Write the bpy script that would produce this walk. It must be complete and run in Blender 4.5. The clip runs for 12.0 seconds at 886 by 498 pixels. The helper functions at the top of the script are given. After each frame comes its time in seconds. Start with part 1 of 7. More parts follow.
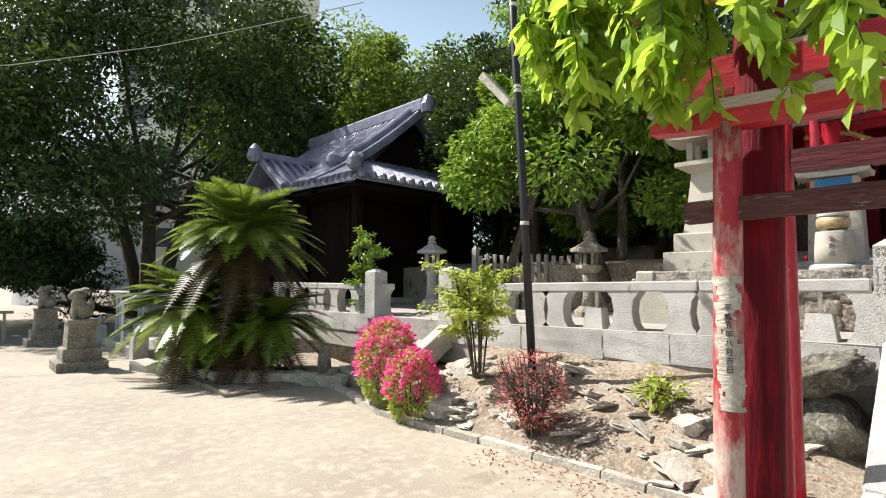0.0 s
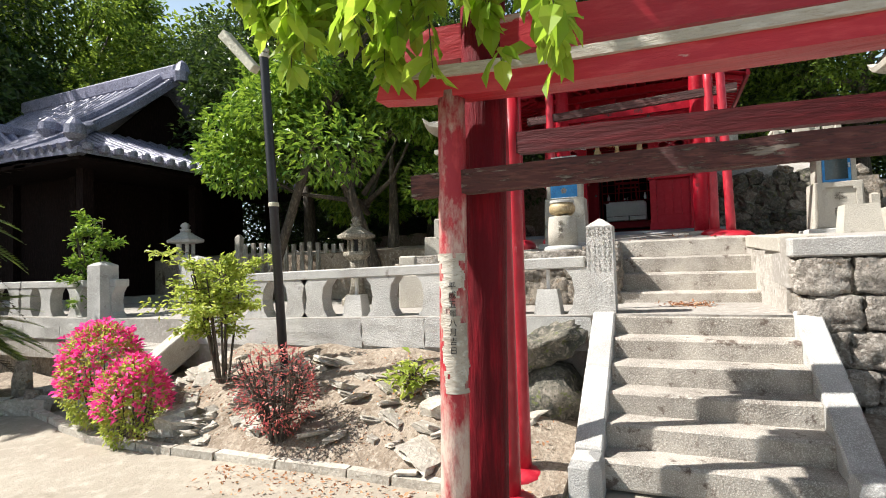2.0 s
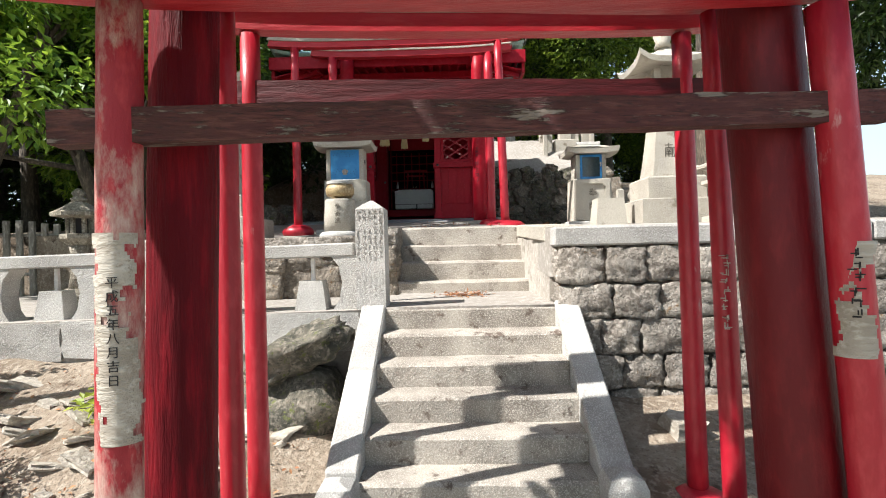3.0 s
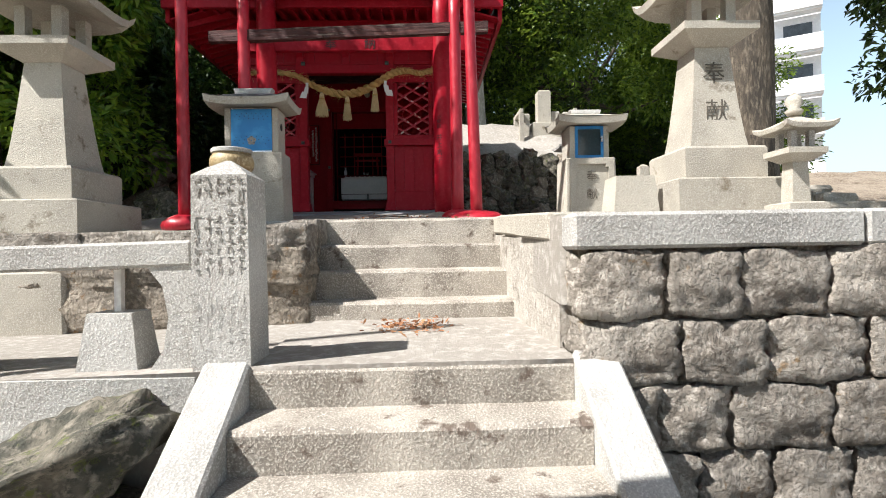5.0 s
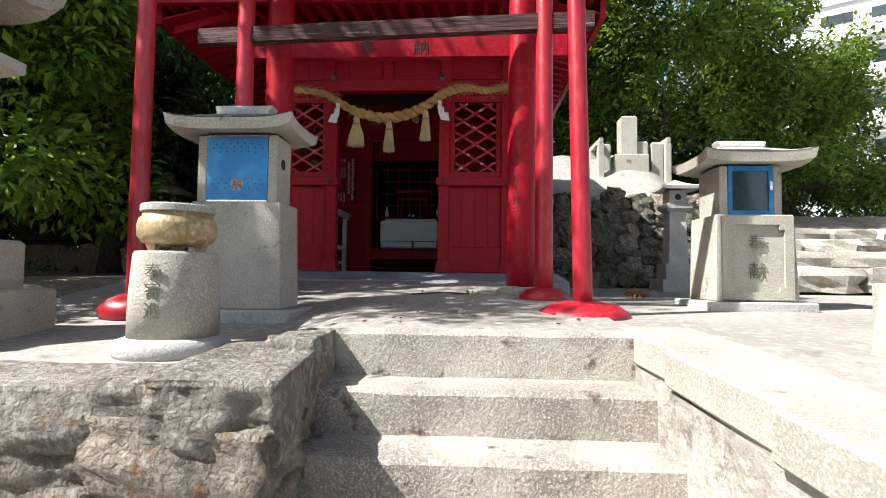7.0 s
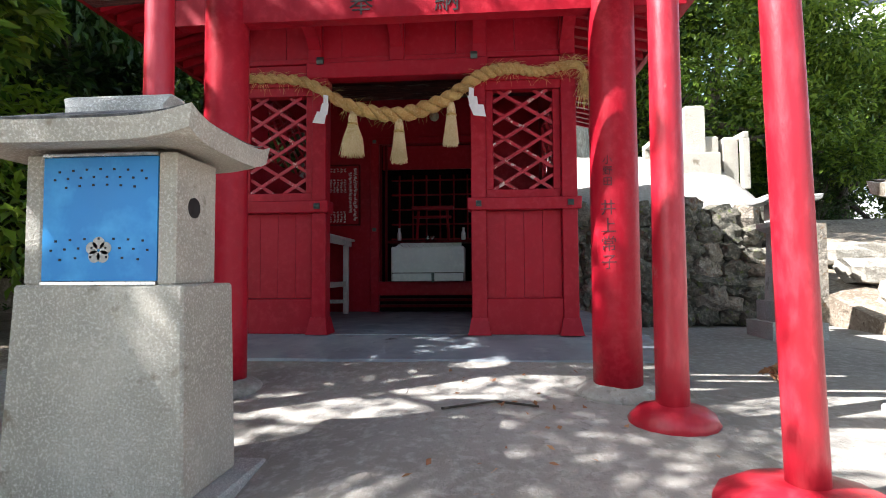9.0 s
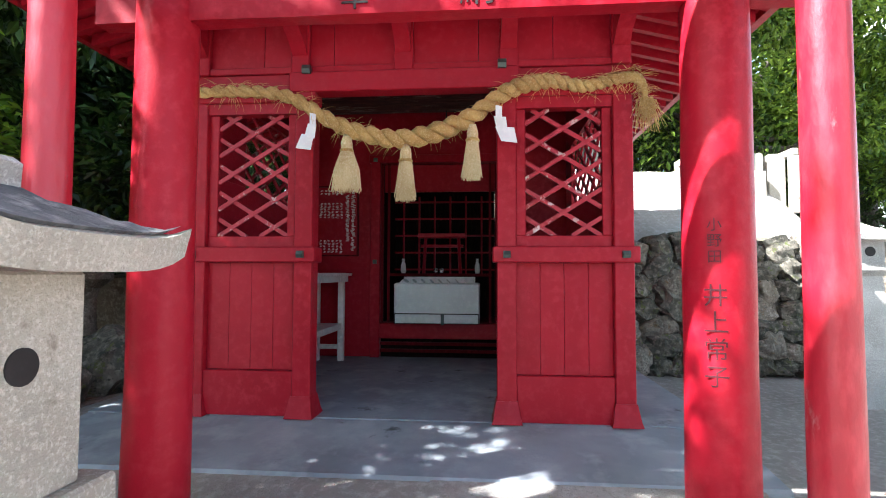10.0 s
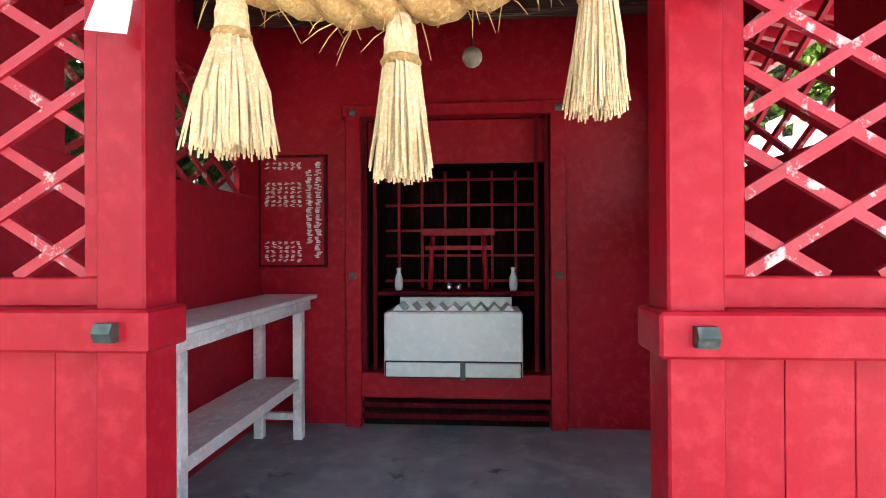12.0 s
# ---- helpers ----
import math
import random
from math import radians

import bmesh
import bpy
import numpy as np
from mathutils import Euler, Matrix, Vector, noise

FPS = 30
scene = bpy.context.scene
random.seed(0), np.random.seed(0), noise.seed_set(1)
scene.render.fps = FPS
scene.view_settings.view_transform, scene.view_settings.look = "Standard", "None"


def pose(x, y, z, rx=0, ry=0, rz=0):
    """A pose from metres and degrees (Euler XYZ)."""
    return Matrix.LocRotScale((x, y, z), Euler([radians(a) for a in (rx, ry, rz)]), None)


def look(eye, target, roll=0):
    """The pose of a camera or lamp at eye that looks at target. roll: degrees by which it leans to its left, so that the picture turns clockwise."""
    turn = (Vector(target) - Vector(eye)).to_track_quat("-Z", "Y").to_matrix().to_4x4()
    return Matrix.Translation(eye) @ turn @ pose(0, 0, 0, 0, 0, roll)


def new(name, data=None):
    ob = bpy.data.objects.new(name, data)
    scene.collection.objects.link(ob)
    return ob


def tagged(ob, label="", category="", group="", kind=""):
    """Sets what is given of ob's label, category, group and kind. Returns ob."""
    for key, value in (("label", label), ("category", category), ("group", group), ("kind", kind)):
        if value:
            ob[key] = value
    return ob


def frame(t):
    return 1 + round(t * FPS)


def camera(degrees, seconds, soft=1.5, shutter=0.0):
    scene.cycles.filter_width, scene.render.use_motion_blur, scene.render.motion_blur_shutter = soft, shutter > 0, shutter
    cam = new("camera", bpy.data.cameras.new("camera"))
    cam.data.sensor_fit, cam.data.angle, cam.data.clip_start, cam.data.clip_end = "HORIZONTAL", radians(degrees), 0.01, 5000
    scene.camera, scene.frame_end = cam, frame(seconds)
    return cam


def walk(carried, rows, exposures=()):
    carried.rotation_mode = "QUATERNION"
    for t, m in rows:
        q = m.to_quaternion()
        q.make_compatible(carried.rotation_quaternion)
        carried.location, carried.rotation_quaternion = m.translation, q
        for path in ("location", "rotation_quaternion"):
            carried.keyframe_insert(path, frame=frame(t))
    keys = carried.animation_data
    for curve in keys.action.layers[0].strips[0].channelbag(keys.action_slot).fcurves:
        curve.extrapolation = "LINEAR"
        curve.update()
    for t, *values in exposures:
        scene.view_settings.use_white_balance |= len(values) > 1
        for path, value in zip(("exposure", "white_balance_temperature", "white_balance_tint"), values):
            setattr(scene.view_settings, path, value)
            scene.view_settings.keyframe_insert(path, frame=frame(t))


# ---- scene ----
EXPOSURES = [(0.0, 1.1, 6500, 10), (3.5, 1.08, 6400, 10), (5.5, 1.05, 6350, 10), (6.5, 1.1, 6250, 10), (7.5, 1.45, 6200, 10), (9.5, 2.3, 6000, 10), (10.5, 3.2, 5850, 10), (11.5, 3.85, 5850, 10), (12.0, 4.15, 6200, 10)]
SUN, SKY = 5.0, 0.05
cam = camera(80.6, 12.0, soft=1.0)
PATH = [
    (0, (-0.003, 0.013, 1.478), (1.387, 1.446, 1.595), 0.2),
    (0.5, (0.04, -0.011, 1.484), (1.459, 1.394, 1.595), -0.2),
    (1, (0.122, 0.015, 1.48), (1.563, 1.397, 1.586), -1.1),
    (1.5, (0.304, 0.051, 1.468), (1.962, 1.165, 1.563), -1.4),
    (2, (0.562, -0.048, 1.429), (2.399, 0.739, 1.501), -1.7),
    (2.5, (0.886, -0.144, 1.426), (2.848, 0.247, 1.457), -1.5),
    (3, (1.302, -0.187, 1.416), (3.301, -0.131, 1.423), -1.3),
    (3.5, (1.784, -0.201, 1.413), (3.782, -0.274, 1.395), -1.2),
    (5.3, (3.6, -0.352, 1.458), (5.599, -0.41, 1.466), -1.0),
    (5.5, (3.824, -0.358, 1.471), (5.824, -0.381, 1.486), -0.7),
    (6, (4.367, -0.302, 1.56), (6.366, -0.277, 1.614), -0.0),
    (6.5, (4.808, -0.254, 1.735), (6.805, -0.193, 1.826), 0.8),
    (7, (5.159, -0.151, 1.961), (7.154, -0.046, 2.061), 0.7),
    (7.5, (5.545, -0.046, 2.14), (7.538, 0.083, 2.248), 0.8),
    (7.7, (5.675, 0.0, 2.221), (7.667, 0.136, 2.33), 0.8),
    (9.3, (7.059, 0.107, 2.515), (9.05, 0.269, 2.605), -0.4),
    (9.5, (7.241, 0.127, 2.596), (9.232, 0.291, 2.687), 0.2),
    (10, (7.575, 0.243, 2.823), (9.565, 0.413, 2.919), 0.2),
    (10.5, (7.925, 0.344, 2.945), (9.916, 0.505, 3.042), 0.4),
    (11, (8.419, 0.418, 3.076), (10.412, 0.58, 3.141), 0.7),
    (11.5, (8.935, 0.496, 3.102), (10.928, 0.654, 3.159), 0.2),
    (12, (9.497, 0.552, 3.100), (11.491, 0.705, 3.107), -0.3),
]
walk(cam, [(t, look(eye, target, roll)) for t, eye, target, roll in PATH],
     exposures=EXPOSURES)

# ---- light ----
world = bpy.data.worlds.new("world")
scene.world = world
world.use_nodes = True
wn, wl = world.node_tree.nodes, world.node_tree.links
sky = wn.new("ShaderNodeTexSky")
sky.sky_type, sky.sun_disc = "NISHITA", False
sky.sun_elevation, sky.sun_rotation = radians(48.8), -0.413
sky.air_density, sky.dust_density, sky.ozone_density = 1.3, 2.6, 1.2
# summer haze: the sky whitens towards the horizon all the way round
coords, split, fade, haze = wn.new("ShaderNodeTexCoord"), wn.new("ShaderNodeSeparateXYZ"), wn.new("ShaderNodeMapRange"), wn.new("ShaderNodeMix")
haze.data_type, haze.blend_type = "RGBA", "ADD"
haze.inputs[7].default_value = (5.2, 6.8, 7.8, 1)
fade.interpolation_type = "SMOOTHSTEP"
fade.inputs[1].default_value, fade.inputs[2].default_value, fade.inputs[3].default_value, fade.inputs[4].default_value = 0.1, 0.75, 1.0, 0.0
wl.new(coords.outputs["Generated"], split.inputs[0])
wl.new(split.outputs[2], fade.inputs[0])
wl.new(fade.outputs[0], haze.inputs[0])
wl.new(sky.outputs[0], haze.inputs[6])
wl.new(haze.outputs[2], wn["Background"].inputs[0])
wn["Background"].inputs[1].default_value = SKY
sun_data = bpy.data.lights.new("sun", "SUN")
sun_data.energy, sun_data.angle, sun_data.color = SUN, radians(0.6), (1.0, 0.96, 0.905)
sun = new("sun", sun_data)
sun.matrix_world = look((-5.62, 12.84, 16.0), (0.0, 0.0, 0.0))


# ---- materials ----
def mat(name, base, dark=None, light=None, rough=0.8, s1=2.0, s2=30.0, bump=0.3, bscale=40.0, stretch=(1, 1, 1),
        wear=None, wear_cut=0.62, wear_scale=6.0, wear_soft=0.03, rand=0.12, metal=0.0, spec=0.4, stain=None, stain_cut=0.6, relief=0.03):
    """Base colour varied at two scales, with worn patches, stains, fine relief and a shift from piece to piece."""
    m = bpy.data.materials.new(name)
    m.use_nodes = True
    n, l = m.node_tree.nodes, m.node_tree.links
    b = n["Principled BSDF"]
    dark = dark or tuple(c * 0.6 for c in base)
    light = light or tuple(min(1, c * 1.25) for c in base)
    geo = n.new("ShaderNodeNewGeometry")
    mp = n.new("ShaderNodeMapping")
    mp.inputs["Scale"].default_value = stretch
    l.new(geo.outputs["Position"], mp.inputs[0])

    def noise_at(scale, detail=4.0, rough_=0.6):
        t = n.new("ShaderNodeTexNoise")
        t.inputs["Scale"].default_value, t.inputs["Detail"].default_value, t.inputs["Roughness"].default_value = scale, detail, rough_
        l.new(mp.outputs[0], t.inputs["Vector"])
        return t.outputs["Fac"]

    def step(src, lo, hi):
        r = n.new("ShaderNodeMapRange")
        r.inputs[1].default_value, r.inputs[2].default_value = lo, hi
        l.new(src, r.inputs[0])
        return r.outputs[0]

    def mix(fac, a, c):
        x = n.new("ShaderNodeMix")
        x.data_type = "RGBA"
        l.new(fac, x.inputs[0])
        for sock, v in ((x.inputs[6], a), (x.inputs[7], c)):
            if isinstance(v, tuple):
                sock.default_value = (*v, 1)
            else:
                l.new(v, sock)
        return x.outputs[2]

    col = mix(step(noise_at(s1), 0.38, 0.62), dark, base)
    col = mix(step(noise_at(s2), 0.48, 0.7), col, light)
    if bump >= 0.3 and rough > 0.7:
        col = mix(step(noise_at(s2 * 1.5, 5.0, 0.7), 0.55, 0.65), col, dark)
    if stain:
        col = mix(step(noise_at(s1 * 2.3, 6, 0.7), stain_cut, stain_cut + 0.08), col, stain)
    wmask = None
    if wear:
        wmask = step(noise_at(wear_scale, 8, 0.72), wear_cut, wear_cut + wear_soft)
        col = mix(wmask, col, wear)
    info = n.new("ShaderNodeObjectInfo")
    hs = n.new("ShaderNodeHueSaturation")
    l.new(col, hs.inputs["Color"])
    r = n.new("ShaderNodeMapRange")
    r.inputs[3].default_value, r.inputs[4].default_value = 1 - rand, 1 + rand
    l.new(info.outputs["Random"], r.inputs[0])
    l.new(r.outputs[0], hs.inputs["Value"])
    l.new(hs.outputs[0], b.inputs["Base Color"])
    rr = n.new("ShaderNodeMapRange")
    rr.inputs[3].default_value, rr.inputs[4].default_value = max(0.03, rough - 0.12), min(1, rough + 0.12)
    l.new(noise_at(s2 * 0.7), rr.inputs[0])
    l.new(rr.outputs[0], b.inputs["Roughness"])
    b.inputs["Metallic"].default_value = metal
    b.inputs["Specular IOR Level"].default_value = spec
    if bump:
        bp = n.new("ShaderNodeBump")
        bp.inputs["Strength"].default_value, bp.inputs["Distance"].default_value = bump, relief
        src = noise_at(bscale, 6, 0.65)
        if wmask:
            mm = n.new("ShaderNodeMath")
            mm.operation = "SUBTRACT"
            l.new(src, mm.inputs[0])
            l.new(wmask, mm.inputs[1])
            src = mm.outputs[0]
        l.new(src, bp.inputs["Height"])
        l.new(bp.outputs[0], b.inputs["Normal"])
    return m


def leaf_mat(name, c, c2, glow=0.45, rough=0.45):
    """Leaf: some light passes through; colour shifts from leaf to leaf."""
    m = bpy.data.materials.new(name)
    m.use_nodes = True
    n, l = m.node_tree.nodes, m.node_tree.links
    b, out = n["Principled BSDF"], n["Material Output"]
    geo = n.new("ShaderNodeNewGeometry")
    x = n.new("ShaderNodeMix")
    x.data_type = "RGBA"
    x.inputs[6].default_value, x.inputs[7].default_value = (*c, 1), (*c2, 1)
    l.new(geo.outputs["Random Per Island"], x.inputs[0])
    l.new(x.outputs[2], b.inputs["Base Color"])
    b.inputs["Roughness"].default_value = rough
    b.inputs["Specular IOR Level"].default_value = 0.35
    t = n.new("ShaderNodeBsdfTranslucent")
    hs = n.new("ShaderNodeHueSaturation")
    hs.inputs["Hue"].default_value, hs.inputs["Saturation"].default_value, hs.inputs["Value"].default_value = 0.48, 1.0, 1.7
    l.new(x.outputs[2], hs.inputs["Color"])
    l.new(hs.outputs[0], t.inputs[0])
    ms = n.new("ShaderNodeMixShader")
    ms.inputs[0].default_value = glow
    l.new(b.outputs[0], ms.inputs[1])
    l.new(t.outputs[0], ms.inputs[2])
    l.new(ms.outputs[0], out.inputs[0])
    return m


GRANITE = mat("granite", (0.45, 0.44, 0.415), (0.3, 0.29, 0.27), (0.62, 0.61, 0.58), 0.85, 2.5, 120, 0.6, 60, rand=0.08, stain=(0.2, 0.18, 0.16), stain_cut=0.64, relief=0.018)
GRANITE_LIGHT = mat("granite_pale", (0.44, 0.405, 0.34), (0.31, 0.285, 0.24), (0.57, 0.535, 0.47), 0.85, 1.8, 110, 0.45, 90, rand=0.06, stain=(0.2, 0.17, 0.125), stain_cut=0.6)
STEP_STONE = mat("step_granite", (0.4, 0.365, 0.315), (0.22, 0.195, 0.165), (0.58, 0.54, 0.475), 0.88, 3.0, 110, 0.6, 55, rand=0.08, stain=(0.13, 0.1, 0.08), stain_cut=0.58, relief=0.02)
ROUGH_STONE = mat("rough_stone", (0.37, 0.335, 0.29), (0.19, 0.165, 0.138), (0.52, 0.475, 0.42), 0.92, 4.0, 28, 1.0, 20, rand=0.2, stain=(0.24, 0.165, 0.095), stain_cut=0.6, relief=0.07)
BOULDER = mat("boulder", (0.38, 0.325, 0.26), (0.18, 0.155, 0.125), (0.49, 0.43, 0.355), 0.92, 5.0, 25, 1.0, 18, rand=0.2, stain=(0.26, 0.165, 0.085), stain_cut=0.58, relief=0.1)
MOSSY_SHADED = mat("mossy_shaded_rock", (0.15, 0.135, 0.105), (0.0525, 0.0525, 0.0413), (0.27, 0.24, 0.195), 0.95, 6.0, 22, 1.0, 20, rand=0.1, stain=(0.112, 0.128, 0.0375), stain_cut=0.57)
PLASTER = mat("wall_render", (0.431, 0.4, 0.354), (0.308, 0.277, 0.239), (0.524, 0.493, 0.447), 0.9, 1.6, 14, 0.8, 25, rand=0.02, stain=(0.208, 0.185, 0.154), stain_cut=0.57)
CONCRETE = mat("concrete_paving", (0.362, 0.335, 0.3), (0.269, 0.246, 0.216), (0.431, 0.404, 0.37), 0.9, 0.7, 18, 0.45, 55, rand=0.02, stain=(0.185, 0.162, 0.139), stain_cut=0.62)
YARD = mat("yard_paving", (0.319, 0.284, 0.225), (0.257, 0.221, 0.174), (0.374, 0.333, 0.27), 0.92, 0.5, 9, 0.35, 40, rand=0.02, stain=(0.229, 0.194, 0.146), stain_cut=0.6)
SLAB = mat("shrine_slab", (0.29, 0.32, 0.35), (0.2, 0.225, 0.25), (0.36, 0.39, 0.415), 0.65, 1.5, 5, 0.12, 30, rand=0.02, stain=(0.075, 0.08, 0.085), stain_cut=0.62)
EARTH = mat("bank_earth", (0.293, 0.239, 0.181), (0.177, 0.135, 0.0963), (0.4, 0.347, 0.277), 0.95, 2.0, 22, 1.0, 24, rand=0.02, stain=(0.1, 0.0693, 0.0462), stain_cut=0.58)
FLAGSTONE = mat("flat_stone", (0.431, 0.393, 0.331), (0.293, 0.262, 0.216), (0.524, 0.485, 0.416), 0.9, 3.0, 30, 0.6, 30, rand=0.2)
RED = mat("red_paint", (0.353, 0.00714, 0.0202), (0.286, 0.00504, 0.0151), (0.378, 0.0168, 0.0302), 0.42, 1.2, 22, 0.1, 60, rand=0.03, spec=0.14, wear=(0.373, 0.124, 0.124), wear_cut=0.76, wear_scale=9)
RED.node_tree.nodes["Principled BSDF"].inputs["Coat Weight"].default_value = 0.08
RED.node_tree.nodes["Principled BSDF"].inputs["Coat Roughness"].default_value = 0.4
RED_POST = mat("red_post_paint", (0.407, 0.0104, 0.0259), (0.311, 0.0074, 0.0185), (0.444, 0.0296, 0.0444), 0.38, 1.4, 20, 0.12, 30, rand=0.04, spec=0.5,
               wear=(0.503, 0.296, 0.281), wear_cut=0.62, wear_scale=4.5, wear_soft=0.1, stretch=(1, 1, 0.35))
RED_WORN = mat("red_worn_post", (0.37, 0.0148, 0.0259), (0.266, 0.00888, 0.0185), (0.407, 0.037, 0.0444), 0.5, 1.6, 20, 0.3, 30, rand=0.03,
               wear=(0.488, 0.37, 0.311), wear_cut=0.46, wear_scale=3.0, wear_soft=0.13, stretch=(1, 1, 0.4))
# old dark red, its base lowered further to hold the post's unlit side
RED_DARK_SHADED = mat("red_old_shaded_timber", (0.126, 0.00189, 0.00755), (0.0629, 0.00126, 0.0044), (0.183, 0.0044, 0.0113), 0.6, 2.0, 25, 0.8, 22, rand=0.03, spec=0.15,
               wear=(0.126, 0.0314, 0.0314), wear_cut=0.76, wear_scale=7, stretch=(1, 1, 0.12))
BEAM_WORN = mat("weathered_beam", (0.0781, 0.0234, 0.0219), (0.0364, 0.0157, 0.0141), (0.141, 0.0521, 0.0443), 0.75, 3.0, 60, 1.0, 45, rand=0.05,
                wear=(0.209, 0.172, 0.141), wear_cut=0.57, wear_scale=26, stretch=(1, 0.07, 1))
BEAM_DARK = mat("old_red_beam", (0.0715, 0.0033, 0.00605), (0.0385, 0.0022, 0.0044), (0.11, 0.0066, 0.011), 0.6, 2.0, 30, 0.5, 30, rand=0.04, wear=(0.165, 0.11, 0.0935), wear_cut=0.72, wear_scale=7, stretch=(1, 0.1, 1))
BEAM_RED = mat("red_beam", (0.4, 0.0148, 0.0259), (0.311, 0.0104, 0.0185), (0.444, 0.037, 0.0444), 0.45, 2.0, 30, 0.25, 30, rand=0.04,
               wear=(0.459, 0.311, 0.266), wear_cut=0.67, wear_scale=7, stretch=(1, 0.15, 1))
CAP_WORN = mat("bare_cap_wood", (0.462, 0.424, 0.362), (0.323, 0.285, 0.231), (0.539, 0.508, 0.447), 0.85, 3.0, 40, 0.7, 40, rand=0.03, wear=(0.231, 0.0924, 0.077), wear_cut=0.64, stretch=(1, 0.15, 1))
WHITE_WOOD = mat("white_painted_wood", (0.72, 0.7, 0.68), (0.55, 0.53, 0.52), (0.8, 0.79, 0.77), 0.6, 3.0, 30, 0.2, 30, rand=0.03, wear=(0.25, 0.17, 0.13), wear_cut=0.7)
WHITE_BOX = mat("white_box_paint", (0.75, 0.8, 0.78), (0.66, 0.7, 0.69), (0.8, 0.84, 0.82), 0.45, 2.0, 20, 0.05, 30, rand=0.01, wear=(0.2, 0.13, 0.1), wear_cut=0.74)
STRAW = mat("straw", (0.68, 0.45, 0.16), (0.5, 0.3, 0.1), (0.75, 0.56, 0.28), 0.8, 8.0, 90, 0.8, 80, rand=0.12)
STRAW_PALE = mat("pale_straw", (0.72, 0.58, 0.34), (0.58, 0.43, 0.22), (0.82, 0.7, 0.48), 0.8, 9.0, 90, 0.4, 80, rand=0.1)
PAPER = mat("white_paper", (0.82, 0.82, 0.84), (0.75, 0.75, 0.78), (0.86, 0.86, 0.87), 0.8, 5, 50, 0.0, rand=0.01)
BLUE = mat("blue_panel", (0.02, 0.2, 0.5), (0.016, 0.15, 0.4), (0.05, 0.29, 0.6), 0.4, 1.3, 7, 0.05, 30, rand=0.02)
GLASS_DARK = mat("dark_glass", (0.03, 0.05, 0.06), rough=0.08, bump=0.0, rand=0.0, spec=0.6)
METAL = mat("green_bronze_stud", (0.1, 0.13, 0.12), rough=0.45, bump=0.15, metal=0.7, rand=0.05)
SILVER = mat("silver", (0.75, 0.75, 0.76), rough=0.25, bump=0.0, metal=1.0, rand=0.02)
BLACK_POLE = mat("black_pole_paint", (0.02, 0.02, 0.024), rough=0.4, bump=0.05, rand=0.02)
LAMP_GREY = mat("lamp_grey", (0.5, 0.48, 0.38), rough=0.5, bump=0.05, rand=0.02)
INK = mat("black_ink", (0.02, 0.017, 0.017), rough=0.7, bump=0.0, rand=0.0)
INK_GREY = mat("carved_grey", (0.12, 0.105, 0.085), rough=0.9, bump=0.0, rand=0.0)
INK_STONE = mat("carved_stone_groove", (0.37, 0.36, 0.335), rough=0.9, bump=0.0, rand=0.0)
INK_FADED = mat("faded_ink", (0.1, 0.012, 0.02), rough=0.7, bump=0.0, rand=0.0)
INK_WHITE = mat("white_lettering", (0.85, 0.75, 0.75), rough=0.7, bump=0.0, rand=0.0)
COPPER = mat("green_copper_roof", (0.3, 0.47, 0.42), (0.2, 0.33, 0.3), (0.42, 0.58, 0.52), 0.55, 2.0, 25, 0.3, 30, rand=0.05)
TILE = mat("grey_roof_tile", (0.17, 0.17, 0.235), (0.09, 0.09, 0.13), (0.3, 0.3, 0.38), 0.3, 3.0, 40, 0.3, 40, rand=0.2, spec=0.6)
# base taken near black so the wood carries the shade under the eaves
DARK_WOOD_SHADED = mat("dark_old_shaded_wood", (0.0095, 0.005, 0.0045), (0.006, 0.0035, 0.003), (0.022, 0.012, 0.01), 0.8, 3.0, 40, 0.4, 30, rand=0.1, stretch=(1, 1, 0.2), spec=0.08)
BARK = mat("bark", (0.09, 0.0713, 0.0525), (0.045, 0.0375, 0.03), (0.18, 0.15, 0.112), 0.95, 6.0, 30, 1.0, 25, rand=0.1, stretch=(1, 1, 0.3))
BARK_PALE = mat("pale_bark", (0.33, 0.31, 0.27), (0.2, 0.18, 0.15), (0.45, 0.43, 0.38), 0.95, 4.0, 30, 0.9, 20, rand=0.1, stretch=(1, 1, 0.3))
SLATE = mat("dark_weathered_roof_stone", (0.16, 0.16, 0.165), (0.08, 0.08, 0.085), (0.34, 0.33, 0.32), 0.85, 3.0, 18, 0.6, 30, rand=0.05)
WEATHERED = mat("weathered_brown_stone", (0.277, 0.246, 0.193), (0.146, 0.127, 0.0963), (0.4, 0.37, 0.308), 0.92, 5.0, 40, 0.7, 40, rand=0.1, stain=(0.0924, 0.077, 0.0539), stain_cut=0.58)
LATTICE = mat("chipped_lattice_paint", (0.37, 0.0104, 0.0259), (0.296, 0.0074, 0.0185), (0.414, 0.0222, 0.037), 0.45, 1.5, 20, 0.15, 30, rand=0.04, wear=(0.518, 0.37, 0.348), wear_cut=0.57, wear_scale=13, wear_soft=0.05)
# darker base stands for the tree's shade on the thick right-hand post
RED_OLD_SHADED = mat("old_red_shaded_paint", (0.124, 0.00206, 0.00619), (0.0825, 0.00138, 0.00379), (0.152, 0.00689, 0.0103), 0.5, 1.6, 20, 0.25, 20, rand=0.03, spec=0.3, stretch=(1, 1, 0.3))
WALL_BEIGE = mat("beige_building_wall", (0.6, 0.58, 0.5), (0.52, 0.5, 0.43), (0.66, 0.64, 0.57), 0.85, 0.3, 5, 0.1, 10, rand=0.02)
WALL_WHITE = mat("white_building_wall", (0.74, 0.75, 0.77), (0.66, 0.67, 0.7), (0.8, 0.8, 0.81), 0.8, 0.3, 5, 0.1, 10, rand=0.02)
